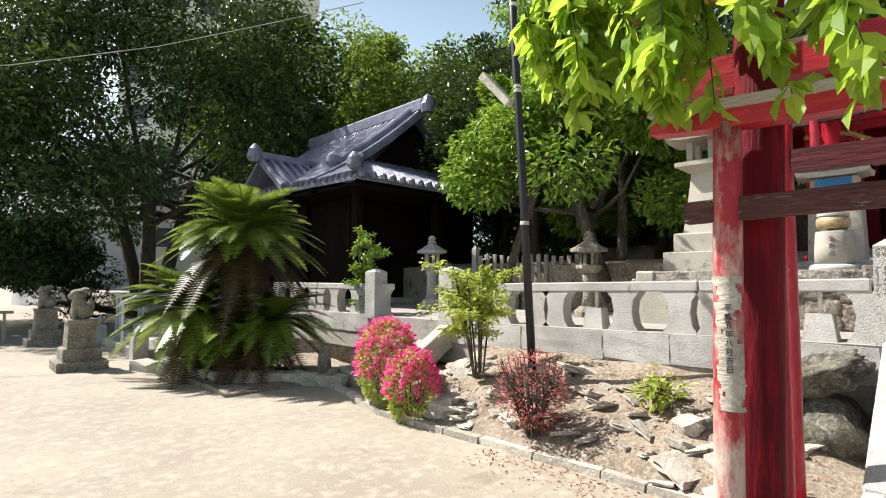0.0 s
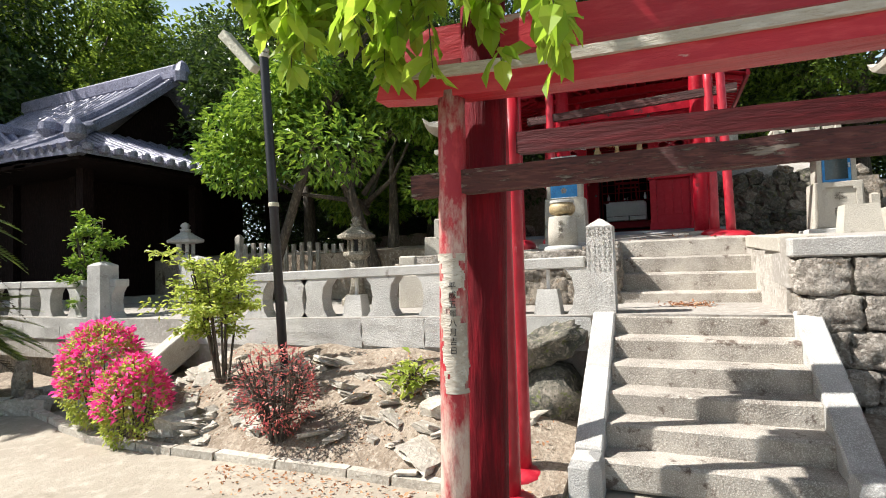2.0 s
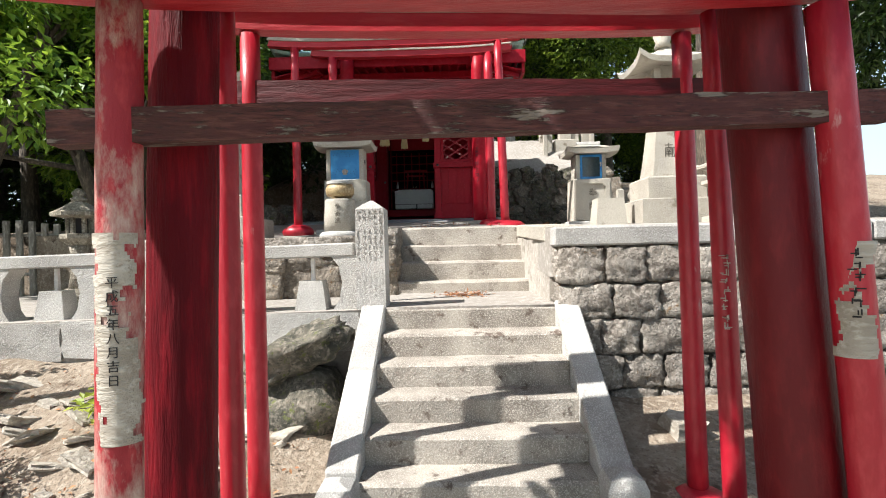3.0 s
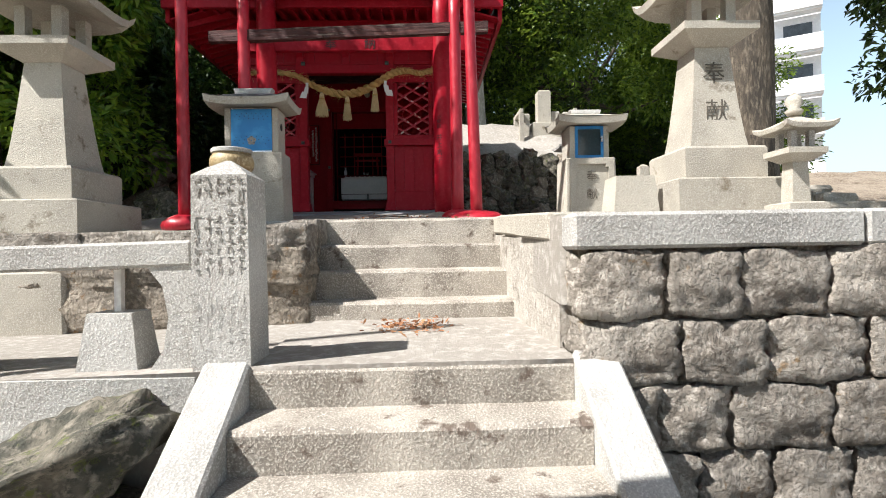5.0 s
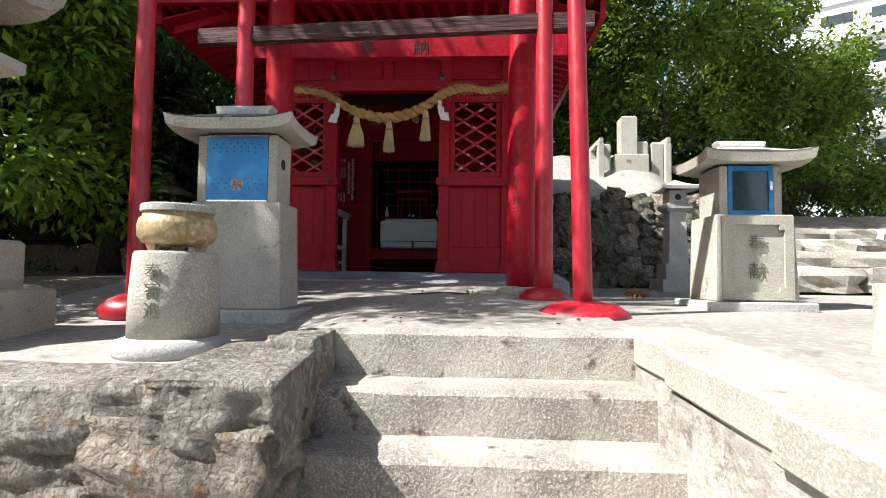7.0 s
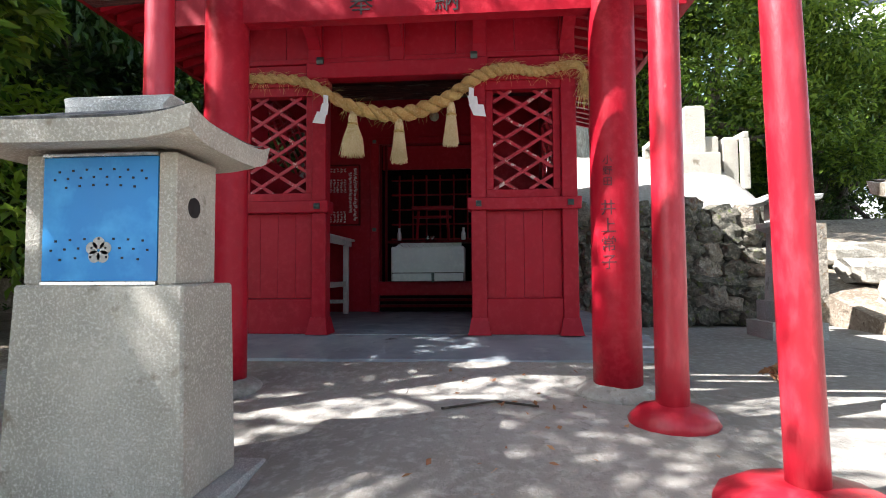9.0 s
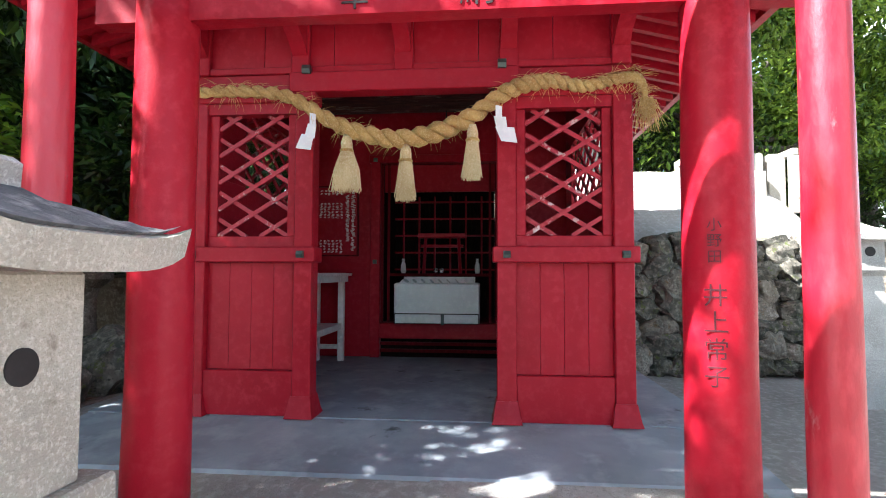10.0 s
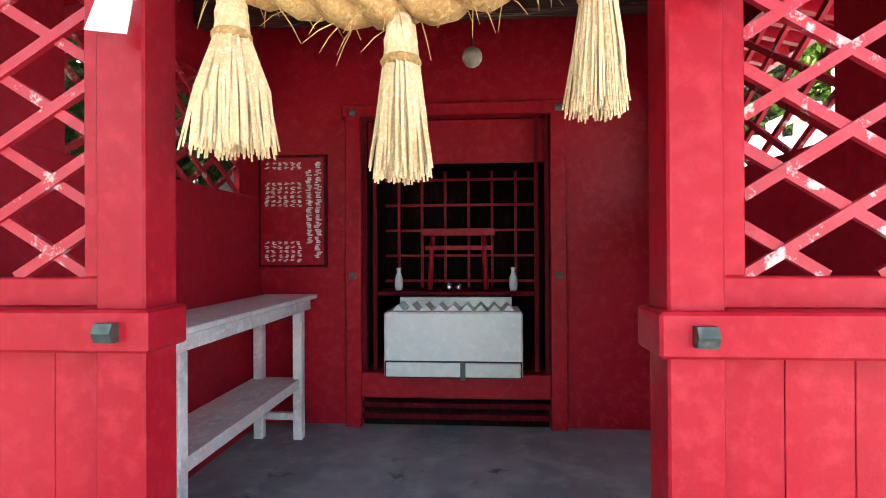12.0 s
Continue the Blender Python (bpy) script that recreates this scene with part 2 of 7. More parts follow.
WINDOW = mat("building_window_glass", (0.06, 0.07, 0.08), rough=0.12, bump=0.0, rand=0.3)
TERRA = mat("ochre_ceramic", (0.44, 0.34, 0.18), (0.27, 0.19, 0.095), (0.54, 0.44, 0.27), 0.5, 6, 40, 0.2, 30, rand=0.03)
LEAF_BRIGHT = leaf_mat("leaf_bright", (0.04, 0.11, 0.012), (0.22, 0.35, 0.038), 0.29, 0.36)
LEAF_MID = leaf_mat("leaf_mid", (0.028, 0.07, 0.011), (0.2, 0.3, 0.038), 0.38, 0.4)
LEAF_DARK = leaf_mat("leaf_dark", (0.011, 0.03, 0.007), (0.062, 0.108, 0.02), 0.22, 0.38)
LEAF_NEAR = leaf_mat("leaf_near", (0.14, 0.26, 0.02), (0.28, 0.4, 0.05), 0.55)
LEAF_CYCAD = leaf_mat("cycad_leaf", (0.05, 0.1, 0.012), (0.19, 0.26, 0.04), 0.3, 0.3)
LEAF_DRY = leaf_mat("dry_frond", (0.03, 0.02, 0.009), (0.1, 0.065, 0.025), 0.12)
LEAF_YELLOW = leaf_mat("yellow_green_leaf", (0.22, 0.3, 0.04), (0.34, 0.4, 0.09), 0.45)
LEAF_RED = leaf_mat("red_twig_leaf", (0.36, 0.06, 0.06), (0.5, 0.2, 0.14), 0.3)
PETAL = leaf_mat("pink_petal", (0.55, 0.02, 0.14), (0.8, 0.13, 0.33), 0.35, 0.6)
LITTER = leaf_mat("fallen_leaf", (0.28, 0.12, 0.06), (0.42, 0.24, 0.12), 0.1, 0.8)

# ---- building blocks ----
ORIGIN = {}


def thing(name, label, category, at=(0, 0, 0), group="", kind=""):
    ob = new(name)
    ob.location = at
    ORIGIN[ob] = Vector(at)
    return tagged(ob, label, category, group, kind)


def part(name, bm, material, parent=None, label="", smooth=False):
    """Links a bmesh, drawn in world metres, as one mesh under a thing or part."""
    me = bpy.data.meshes.new(name)
    bm.to_mesh(me)
    bm.free()
    if smooth:
        me.polygons.foreach_set("use_smooth", [True] * len(me.polygons))
    me.materials.append(material)
    ob = new(name, me)
    ORIGIN[ob] = Vector((0, 0, 0))
    if parent:
        o = ORIGIN[parent]
        me.transform(Matrix.Translation(-o))
        ob.parent = parent
        ORIGIN[ob] = o
    return tagged(ob, label)


def struct(name, bm, material, label, category="", smooth=False):
    return tagged(part(name, bm, material, None, label, smooth), category=category or name.split("_")[0], kind="structure")


def raw(name, verts, faces, material, parent=None, label="", smooth=False):
    me = bpy.data.meshes.new(name)
    me.from_pydata(verts, [], faces)
    if smooth:
        me.polygons.foreach_set("use_smooth", [True] * len(me.polygons))
    me.materials.append(material)
    ob = new(name, me)
    ORIGIN[ob] = Vector((0, 0, 0))
    if parent:
        o = ORIGIN[parent]
        me.transform(Matrix.Translation(-o))
        ob.parent = parent
        ORIGIN[ob] = o
    return tagged(ob, label)


def B():
    return bmesh.new()


def hull8(bm, p, bev=0.0):
    """A box from eight corners: four below and four above, both going round."""
    v = [bm.verts.new(c) for c in p]
    fs = [bm.faces.new([v[i] for i in q]) for q in ((3, 2, 1, 0), (4, 5, 6, 7), (0, 1, 5, 4), (1, 2, 6, 5), (2, 3, 7, 6), (3, 0, 4, 7))]
    if bev:
        es = list({e for f in fs for e in f.edges})
        bmesh.ops.bevel(bm, geom=es, offset=bev, segments=1, affect="EDGES", profile=0.6)
    return bm


def box(bm, x0, x1, y0, y1, z0, z1, bev=0.0):
    return hull8(bm, [(x0, y0, z0), (x1, y0, z0), (x1, y1, z0), (x0, y1, z0), (x0, y0, z1), (x1, y0, z1), (x1, y1, z1), (x0, y1, z1)], bev)


def tube(bm, pts, radii, seg=12, wob=0.0, flat=1.0):
    """A round bar along points; a radius each, slightly uneven when wob is set."""
    pts = [Vector(p) for p in pts]
    if not hasattr(radii, "__len__"):
        radii = [radii] * len(pts)
    rings = []
    for i, p in enumerate(pts):
        d = (pts[min(i + 1, len(pts) - 1)] - pts[max(i - 1, 0)]).normalized()
        a = d.cross(Vector((0, 0, 1)) if abs(d.z) < 0.9 else Vector((1, 0, 0))).normalized()
        b = d.cross(a)
        ring = []
        for k in range(seg):
            w = 2 * math.pi * k / seg
            r = radii[i] * (1 + wob * (noise.noise(p * 3 + Vector((math.cos(w), math.sin(w), 0))) if wob else 0))
            ring.append(bm.verts.new(p + a * (r * math.cos(w)) + b * (r * flat * math.sin(w))))
        rings.append(ring)
    for r0, r1 in zip(rings, rings[1:]):
        for k in range(seg):
            bm.faces.new((r0[k], r0[(k + 1) % seg], r1[(k + 1) % seg], r1[k]))
    bm.faces.new(rings[0][::-1])
    bm.faces.new(rings[-1])
    return bm


def lathe(bm, cx, cy, profile, seg=20):
    """A turned body from (radius, height) pairs."""
    rings = [[bm.verts.new((cx + r * math.cos(2 * math.pi * k / seg), cy + r * math.sin(2 * math.pi * k / seg), z)) for k in range(seg)] for r, z in profile]
    for r0, r1 in zip(rings, rings[1:]):
        for k in range(seg):
            bm.faces.new((r0[k], r0[(k + 1) % seg], r1[(k + 1) % seg], r1[k]))
    bm.faces.new(rings[0][::-1])
    bm.faces.new(rings[-1])
    return bm


def stack(bm, cx, cy, rows):
    """A four-sided body from (half x, half y, height) rows."""
    rings = [[bm.verts.new((cx + sx * hx, cy + sy * hy, z)) for sx, sy in ((-1, -1), (1, -1), (1, 1), (-1, 1))] for hx, hy, z in rows]
    for r0, r1 in zip(rings, rings[1:]):
        for k in range(4):
            bm.faces.new((r0[k], r0[(k + 1) % 4], r1[(k + 1) % 4], r1[k]))
    bm.faces.new(rings[0][::-1])
    bm.faces.new(rings[-1])
    return bm


def hip_roof(bm, cx, cy, hx, hy, z0, z1, lift=0.05, thick=0.05, n=8, ridge=0.0, power=0.75):
    """A hipped stone or copper roof with a hollow slope and lifted corners. ridge: half length of a ridge along y."""
    top, low = [], []
    for i in range(n + 1):
        for j in range(n + 1):
            u, v = 2 * i / n - 1, 2 * j / n - 1
            vy = max(0.0, (abs(v) * hy - ridge) / (hy - ridge)) if ridge else abs(v)
            m = max(abs(u), vy)
            z = z0 + (z1 - z0) * (1 - m ** power) + lift * (abs(u) * abs(v)) ** 4
            top.append(bm.verts.new((cx + u * hx, cy + v * hy, z + thick)))
            zl = z0 + 0.35 * (z1 - z0) * (1 - m) + lift * (abs(u) * abs(v)) ** 4
            low.append(bm.verts.new((cx + u * hx * 0.97, cy + v * hy * 0.97, zl)))
    w = n + 1
    for i in range(n):
        for j in range(n):
            a, b, c, d = i * w + j, (i + 1) * w + j, (i + 1) * w + j + 1, i * w + j + 1
            bm.faces.new((top[a], top[b], top[c], top[d]))
            bm.faces.new((low[d], low[c], low[b], low[a]))
    edge = [j for j in range(n)] + [i * w + n for i in range(n)] + [n * w + n - j for j in range(n)] + [(n - i) * w for i in range(n)]
    for a, b in zip(edge, edge[1:] + edge[:1]):
        bm.faces.new((top[a], top[b], low[b], low[a]))
    return bm


def sheet(name, x0, x1, y0, y1, nx, ny, zf, material, label, category, depth=0.3, rough=0.0):
    """A piece of ground as one sheet with a skirt; zf gives its height."""
    verts, faces = [], []
    for i in range(nx + 1):
        for j in range(ny + 1):
            x, y = x0 + (x1 - x0) * i / nx, y0 + (y1 - y0) * j / ny
            z = zf(x, y) + (rough * noise.noise(Vector((x * 2.2, y * 2.2, 0))) if rough else 0)
            verts.append((x, y, z))
    w = ny + 1
    for i in range(nx):
        for j in range(ny):
            faces.append((i * w + j, (i + 1) * w + j, (i + 1) * w + j + 1, i * w + j + 1))
    ring = [i * w for i in range(nx)] + [nx * w + j for j in range(ny)] + [i * w + ny for i in range(nx, 0, -1)] + [j for j in range(ny, 0, -1)]
    base, m = len(verts), len(ring)
    verts += [verts[k] for k in ring] + [(verts[k][0], verts[k][1], verts[k][2] - depth) for k in ring]
    for k in range(m):
        k2 = (k + 1) % m
        faces.append((base + k2, base + k, base + m + k, base + m + k2))
    return tagged(raw(name, verts, faces, material, None, label, smooth=True), category=category, kind="structure")


def rock_mesh(name, seed, cuts=2, puff=0.06, sharp=0.25, material=ROUGH_STONE):
    """A rough block about one metre each way, to be scaled by its object."""
    bm = B()
    bmesh.ops.create_cube(bm, size=1)
    bmesh.ops.subdivide_edges(bm, edges=bm.edges[:], cuts=cuts, use_grid_fill=True)
    off = Vector((seed * 7.3, seed * 3.1, seed * 1.7))
    for v in bm.verts:
        c = v.co.copy()
        r = c.normalized() * 0.62
        v.co = c.lerp(r, sharp) + c.normalized() * puff * (1.7 * noise.noise(c * 2.7 + off) + 0.9 * noise.noise(c * 7 + off) + 0.45 * noise.noise(c * 15 + off))
    me = bpy.data.meshes.new(name)
    bm.to_mesh(me)
    bm.free()
    me.polygons.foreach_set("use_smooth", [cuts > 4] * len(me.polygons))
    me.materials.append(material)
    return me


def piece(name, me, parent, at, size, rot=(0, 0, 0)):
    ob = new(name, me)
    ob.matrix_world = Matrix.LocRotScale(Vector(at) - (ORIGIN[parent] if parent else Vector()), Euler(rot), Vector(size))
    if parent:
        ob.parent = parent
    return ob


def lettering(name, body, size, m, material, parent, label=""):
    """Characters of the built-in font, one under another, as thin solid strokes. m places the first one's centre: x right, y up, z out."""
    bm = B()
    for i, ch in enumerate(body):
        cu = bpy.data.curves.new("glyph", "FONT")
        cu.body, cu.size, cu.extrude, cu.offset, cu.align_x, cu.align_y = ch, size, 0.0015, -0.003 * size, "CENTER", "CENTER"
        ob = bpy.data.objects.new("glyph", cu)
        scene.collection.objects.link(ob)
        me = bpy.data.meshes.new_from_object(ob.evaluated_get(bpy.context.evaluated_depsgraph_get()))
        me.transform(m @ Matrix.Translation((0, -i * size * 1.12, 0)))
        bm.from_mesh(me)
        bpy.data.objects.remove(ob)
        bpy.data.meshes.remove(me)
        bpy.data.curves.remove(cu)
    return part(name, bm, material, parent, label)


def facing_front(x, y, z):
    """A writing plane on a face that looks back along the path (-x)."""
    return Matrix(((0, 0, -1, x), (-1, 0, 0, y), (0, 1, 0, z), (0, 0, 0, 1)))


def leaves(count, spot, size, shape="leaf", droop=0.3, rng=None, fold=0.15):
    """Vertices and faces of many small leaves; spot(rng) gives a place and an outward direction."""
    rng = rng or random
    vs, fs = [], []
    for _ in range(count):
        p, out = spot(rng)
        d = (Vector(out) * 0.7 + Vector((rng.gauss(0, 0.6), rng.gauss(0, 0.6), rng.gauss(-droop, 0.45)))).normalized()
        side = d.cross(Vector((rng.gauss(0, 0.5), rng.gauss(0, 0.5), 1))).normalized()
        up = side.cross(d)
        s = size * rng.uniform(0.65, 1.3)
        p = Vector(p)
        k = len(vs)
        if shape == "leaf":
            vs += [p, p + d * s * 0.5 + side * s * 0.24 + up * s * fold, p + d * s, p + d * s * 0.5 - side * s * 0.24 + up * s * fold]
            fs += [(k, k + 1, k + 2), (k, k + 2, k + 3)]
        else:
            vs += [p, p + d * s * 0.3 + side * s * 0.2 + up * s * fold, p + d * s * 0.7 + side * s * 0.2 + up * s * fold * 0.8, p + d * s - up * s * 0.12,
                   p + d * s * 0.7 - side * s * 0.2 + up * s * fold * 0.8, p + d * s * 0.3 - side * s * 0.2 + up * s * fold, p + d * s * 0.5]
            fs += [(k, k + 1, k + 6), (k + 1, k + 2, k + 6), (k + 2, k + 3, k + 6), (k + 3, k + 4, k + 6), (k + 4, k + 5, k + 6), (k + 5, k, k + 6)]
    return vs, fs


# ---- ground and terraces ----
def lerp(x, a, b, c, d):
    return c + (d - c) * max(0.0, min(1.0, (x - a) / (b - a)))


def upper_z(x, y=0.0):
    return lerp(x, 5.44, 7.61, 1.575, 1.695) + lerp(x, 7.61, 9.5, 0, 0.13) + lerp(x, 9.5, 9.94, 0, 0.08)


def side_z(x, y=0.0):
    return lerp(x, 5.44, 7.61, 1.575, 1.695) + lerp(x, 7.61, 9.5, 0, 0.06) + lerp(x, 9.5, 13.0, 0, 0.04)


def left_z(x, y=2.0):
    low = 1.575 + lerp(x, 6.8, 7.6, 0, 0.025) + lerp(x, 7.6, 8.4, 0, 0.075) + lerp(x, 8.4, 9.5, 0, 0.15) + lerp(x, 9.5, 9.94, 0, 0.08) 
    return low + (upper_z(x) - low) * (1 - lerp(y, 0.5, 0.95, 0, 1)) * lerp(x, 7.4, 7.7, 0, 1)


def terrace_z(x, y=0.0):
    return 0.965 - lerp(y, 0.4, 6.0, 0, 0.1)


def bank_z(x, y):
    """The earth bank between the kerb and the terrace wall."""
    t = max(0.0, min(1.0, (x - 3.84) / 1.55))
    if y > -0.2:
        top = lerp(y, 0.6, 1.9, 0.18, 0.6) - lerp(y, 4.6, 5.3, 0, 0.35)
        return -0.06 + (top + 0.06) * t ** 0.8
    return -0.07 + 0.32 * t


GROUND_Z = -0.08
verts, faces = [], []
steps_xy = [-600, -120, -30, -10, -4, -1, 1, 2, 3, 4, 5, 6, 8, 10, 13, 17, 30, 120, 600]
for gx in steps_xy:
    for gy in steps_xy:
        verts.append((gx, gy, GROUND_Z + (0.006 * noise.noise(Vector((gx, gy, 0))) if abs(gx) < 20 and abs(gy) < 20 else 0)))
g = len(steps_xy)
for i in range(g - 1):
    for j in range(g - 1):
        faces.append((i * g + j, (i + 1) * g + j, (i + 1) * g + j + 1, i * g + j + 1))
ground = tagged(raw("ground", verts, faces, YARD, None, "pale worn concrete yard of the shrine, sunlit", True), category="ground", kind="structure")

sheet("bank_ground", 3.84, 5.42, 0.62, 5.6, 24, 60, bank_z, EARTH, "dry earth bank with flat stones below the terrace wall", "ground", 0.3, 0.05)
sheet("bank_ground_side", 3.6, 5.46, -7.0, -1.12, 16, 40, bank_z, EARTH, "bare earth at the foot of the rough stone wall", "ground", 0.3, 0.03)
sheet("terrace_ground", 5.43, 40.0, 0.39, 45.0, 30, 40, terrace_z, CONCRETE, "pale concrete terrace behind the stone rail", "ground", 0.6)
sheet("landing_floor", 5.44, 6.86, -0.96, 0.42, 6, 6, lambda x, y: 0.976, CONCRETE, "worn concrete landing between two stone flights", "floor", 0.3)
sheet("platform_middle", 7.63, 9.95, -0.93, 0.5, 10, 6, upper_z, CONCRETE, "pale concrete platform before the red shrine", "floor", 0.5)
sheet("platform_side", 5.6, 20.0, -14.0, -0.935, 60, 10, side_z, CONCRETE, "pale concrete platform above the rough stone wall", "floor", 0.4)
sheet("platform_left", 6.95, 20.0, 0.5, 3.0, 60, 10, left_z, CONCRETE, "concrete platform behind the boulder wall", "floor", 0.5)
sheet("platform_far", 9.2, 22.0, 3.0, 12.0, 26, 12, left_z, EARTH, "shaded bare earth beside the red shrine", "ground", 0.9, 0.03)
bm = hull8(B(), [(9.94, -1.05, 1.6), (10.58, -1.05, 1.6), (10.58, 2.65, 1.6), (9.94, 2.65, 1.6), (9.94, -1.05, 1.968), (10.58, -1.05, 2.043), (10.58, 2.65, 2.043), (9.94, 2.65, 1.968)], 0.012)
struct("slab_front", bm, SLAB, "grey concrete slab sloping up to the red shrine", "floor")
struct("floor_shrine", box(B(), 10.583, 14.6, -1.05, 2.65, 1.6, 2.045), SLAB, "grey concrete shrine floor with dark stains", "floor")

# kerb at the foot of the bank
kerb = thing("kerb", "low weathered stone kerb along the earth bank", "kerb", (3.8, 3.5, -0.08), kind="structure")
rng = random.Random(4)
kerb_me = rock_mesh("kerb_stone", 2, 1, 0.02, 0.08, FLAGSTONE)
y = 0.95
while y < 6.6:
    w = rng.uniform(0.35, 0.7)
    x = 3.80 + 0.05 * math.sin(y) + lerp(y, 4.5, 6.6, 0, 0.45)
    piece("kerb_stone", kerb_me, kerb, (x, y + w / 2, -0.06), (0.09, w * 0.98, 0.09), (0, 0, rng.gauss(0, 0.04) - (0.2 if y > 4.5 else 0)))
    y += w


# ---- lower flight ----
def flight(name, label, rows, y0, y1, back, material=STEP_STONE):
    """Steps as single long stones; rows of (front edge x, top z, bottom z)."""
    st = thing(name, label, "stairs", (rows[0][0], (y0 + y1) / 2, rows[0][2]), kind="structure")
    for i, (x, z, zb) in enumerate(rows):
        nxt = rows[i + 1][0] + 0.06 if i + 1 < len(rows) else back
        bm = B()
        n = 14
        prof = [(x + 0.012, zb), (x, zb + 0.02), (x, z - 0.02), (x + 0.018, z), (nxt, z + 0.004), (nxt, zb)]
        rings = []
        for k in range(n + 1):
            yy = y0 + (y1 - y0) * k / n
            rings.append([bm.verts.new((px + 0.007 * noise.noise(Vector((yy * 6, px * 9, z * 5))), yy, pz + 0.006 * noise.noise(Vector((yy * 5, z * 9, 3))))) for px, pz in prof])
        for r0, r1 in zip(rings, rings[1:]):
            for q in range(6):
                bm.faces.new((r0[q], r0[(q + 1) % 6], r1[(q + 1) % 6], r1[q]))
        bm.faces.new(rings[0])
        bm.faces.new(rings[-1][::-1])
        part("step", bm, material, st)
    return st


lower = [(5.43 - 0.25 * k, 0.965 - 0.166 * k, 0.965 - 0.166 * (k + 1) - 0.03) for k in range(6)][::-1]
flight("stairs_lower", "lower flight of six worn granite steps", lower, -0.94, 0.395, 5.8)
flight("stairs_upper", "upper flight of four granite steps up to the platform", [(6.80, 1.095, 0.93), (7.07, 1.295, 1.06), (7.34, 1.485, 1.26), (7.61, 1.70, 1.45)], -0.93, 0.5, 7.72)


def ramp(y0, y1, top_end, label):
    """Sloping side stone of the lower flight, in two lengths, with its newel block."""
    r = thing("stair_ramp", label, "stair side", (4.1, (y0 + y1) / 2, -0.08), kind="structure")
    for a, b in ((4.2, 4.86), (4.865, 5.47)):
        za, zb = 0.17 + (a - 4.2) * 0.64, 0.17 + (b - 4.2) * 0.64
        bm = hull8(B(), [(a, y0, za - 0.4), (b, y0, zb - 0.4), (b, y1, zb - 0.4), (a, y1, za - 0.4), (a, y0, za + 0.03), (b, y0, zb + 0.03), (b, y1, zb + 0.03), (a, y1, za + 0.03)], 0.012)
        part("sloping_stone", bm, GRANITE, r)
    bm = B()
    c = (y0 + y1) / 2
    h = (y1 - y0) / 2 + 0.012
    stack(bm, 4.1, c, [(0.1, h, -0.12), (0.1, h, top_end - 0.05), (0.085, h - 0.02, top_end), (0.03, 0.02, top_end + 0.03)])
    part("newel_block", bm, GRANITE, r)


ramp(0.397, 0.585, 0.17, "grey granite stair side with a squat end block, worn")
ramp(-1.13, -0.942, 0.21, "grey granite stair side with a squat end block, partly shaded")

# ---- rough stone wall on the right, with its coping ----
wall = thing("wall_rough", "retaining wall of rough-faced squared stones with mortar joints", "wall", (5.5, -3.0, 0.0), kind="structure")
part("mortar_core", box(B(), 5.5, 5.66, -9.0, -0.99, -0.1, 1.45), BOULDER, wall)
rocks = [rock_mesh("stone", s, 9, 0.085, 0.1) for s in range(7)]
rng = random.Random(11)
rows = [(0.06, 0.24), (0.3, 0.27), (0.57, 0.28), (0.85, 0.28), (1.13, 0.29)]
for r, (z0, h) in enumerate(rows):
    y = -0.965
    while y > -8.6:
        w = rng.uniform(0.3, 0.5)
        piece("stone", rng.choice(rocks), wall, (5.53 + rng.uniform(-0.015, 0.015), y - w / 2, z0 + h / 2), (0.22, w * 0.97, h * 0.965), (rng.choice((0, math.pi)), 0, 0))
        y -= w
y = -0.945
while y > -8.6:
    w = rng.uniform(1.0, 1.5)
    part("coping_stone", box(B(), 5.42, 5.78, y - w + 0.006, y, 1.43, 1.585, 0.015), GRANITE, wall)
    y -= w
# the rendered cheek wall beside the upper flight, and its sloping coping
cheek = thing("wall_cheek", "pale rendered wall beside the upper steps, cracked and patched", "wall", (6.5, -1.0, 0.97), kind="structure")
part("render_face", hull8(B(), [(5.66, -1.2, 0.0), (7.75, -1.2, 0.0), (7.75, -0.91, 0.0), (5.66, -0.93, 0.0), (5.66, -1.2, 1.45), (7.75, -1.2, 1.56), (7.75, -0.905, 1.56), (5.66, -0.945, 1.45)]), PLASTER, cheek)
for a, b in ((5.785, 6.5), (6.505, 7.2), (7.205, 7.9)):
    za, zb = lerp(a, 5.44, 7.61, 1.594, 1.712), lerp(b, 5.44, 7.61, 1.594, 1.712)
    part("coping_stone", hull8(B(), [(a, -1.27, za - 0.14), (b, -1.27, zb - 0.14), (b, -0.885, zb - 0.14), (a, -0.925, za - 0.14), (a, -1.27, za), (b, -1.27, zb), (b, -0.885, zb), (a, -0.925, za)], 0.012), GRANITE_LIGHT, cheek)

# ---- boulder wall left of the upper flight ----
bwall = thing("wall_boulders", "low wall of rough boulders left of the upper steps", "wall", (6.9, 1.5, 0.95), kind="structure")
part("mortar_core", box(B(), 6.93, 7.1, 0.52, 3.0, 0.9, 1.5), BOULDER, bwall)
part("mortar_core", box(B(), 6.95, 7.9, 0.53, 0.62, 0.9, 1.55), BOULDER, bwall)
bould = [rock_mesh("boulder", 20 + s, 10, 0.05, 0.09, BOULDER) for s in range(5)]
rng = random.Random(5)
for z0, h in ((0.95, 0.33), (1.24, 0.24)):
    y = 0.47
    while y < 3.0:
        w = rng.uniform(0.42, 0.66)
        piece("boulder", rng.choice(bould), bwall, (6.93 + rng.uniform(-0.02, 0.03), y + w / 2, z0 + h / 2), (0.36, w * 1.06, h * 1.08), (rng.uniform(-0.06, 0.06), 0, rng.uniform(-0.07, 0.07)))
        y += w
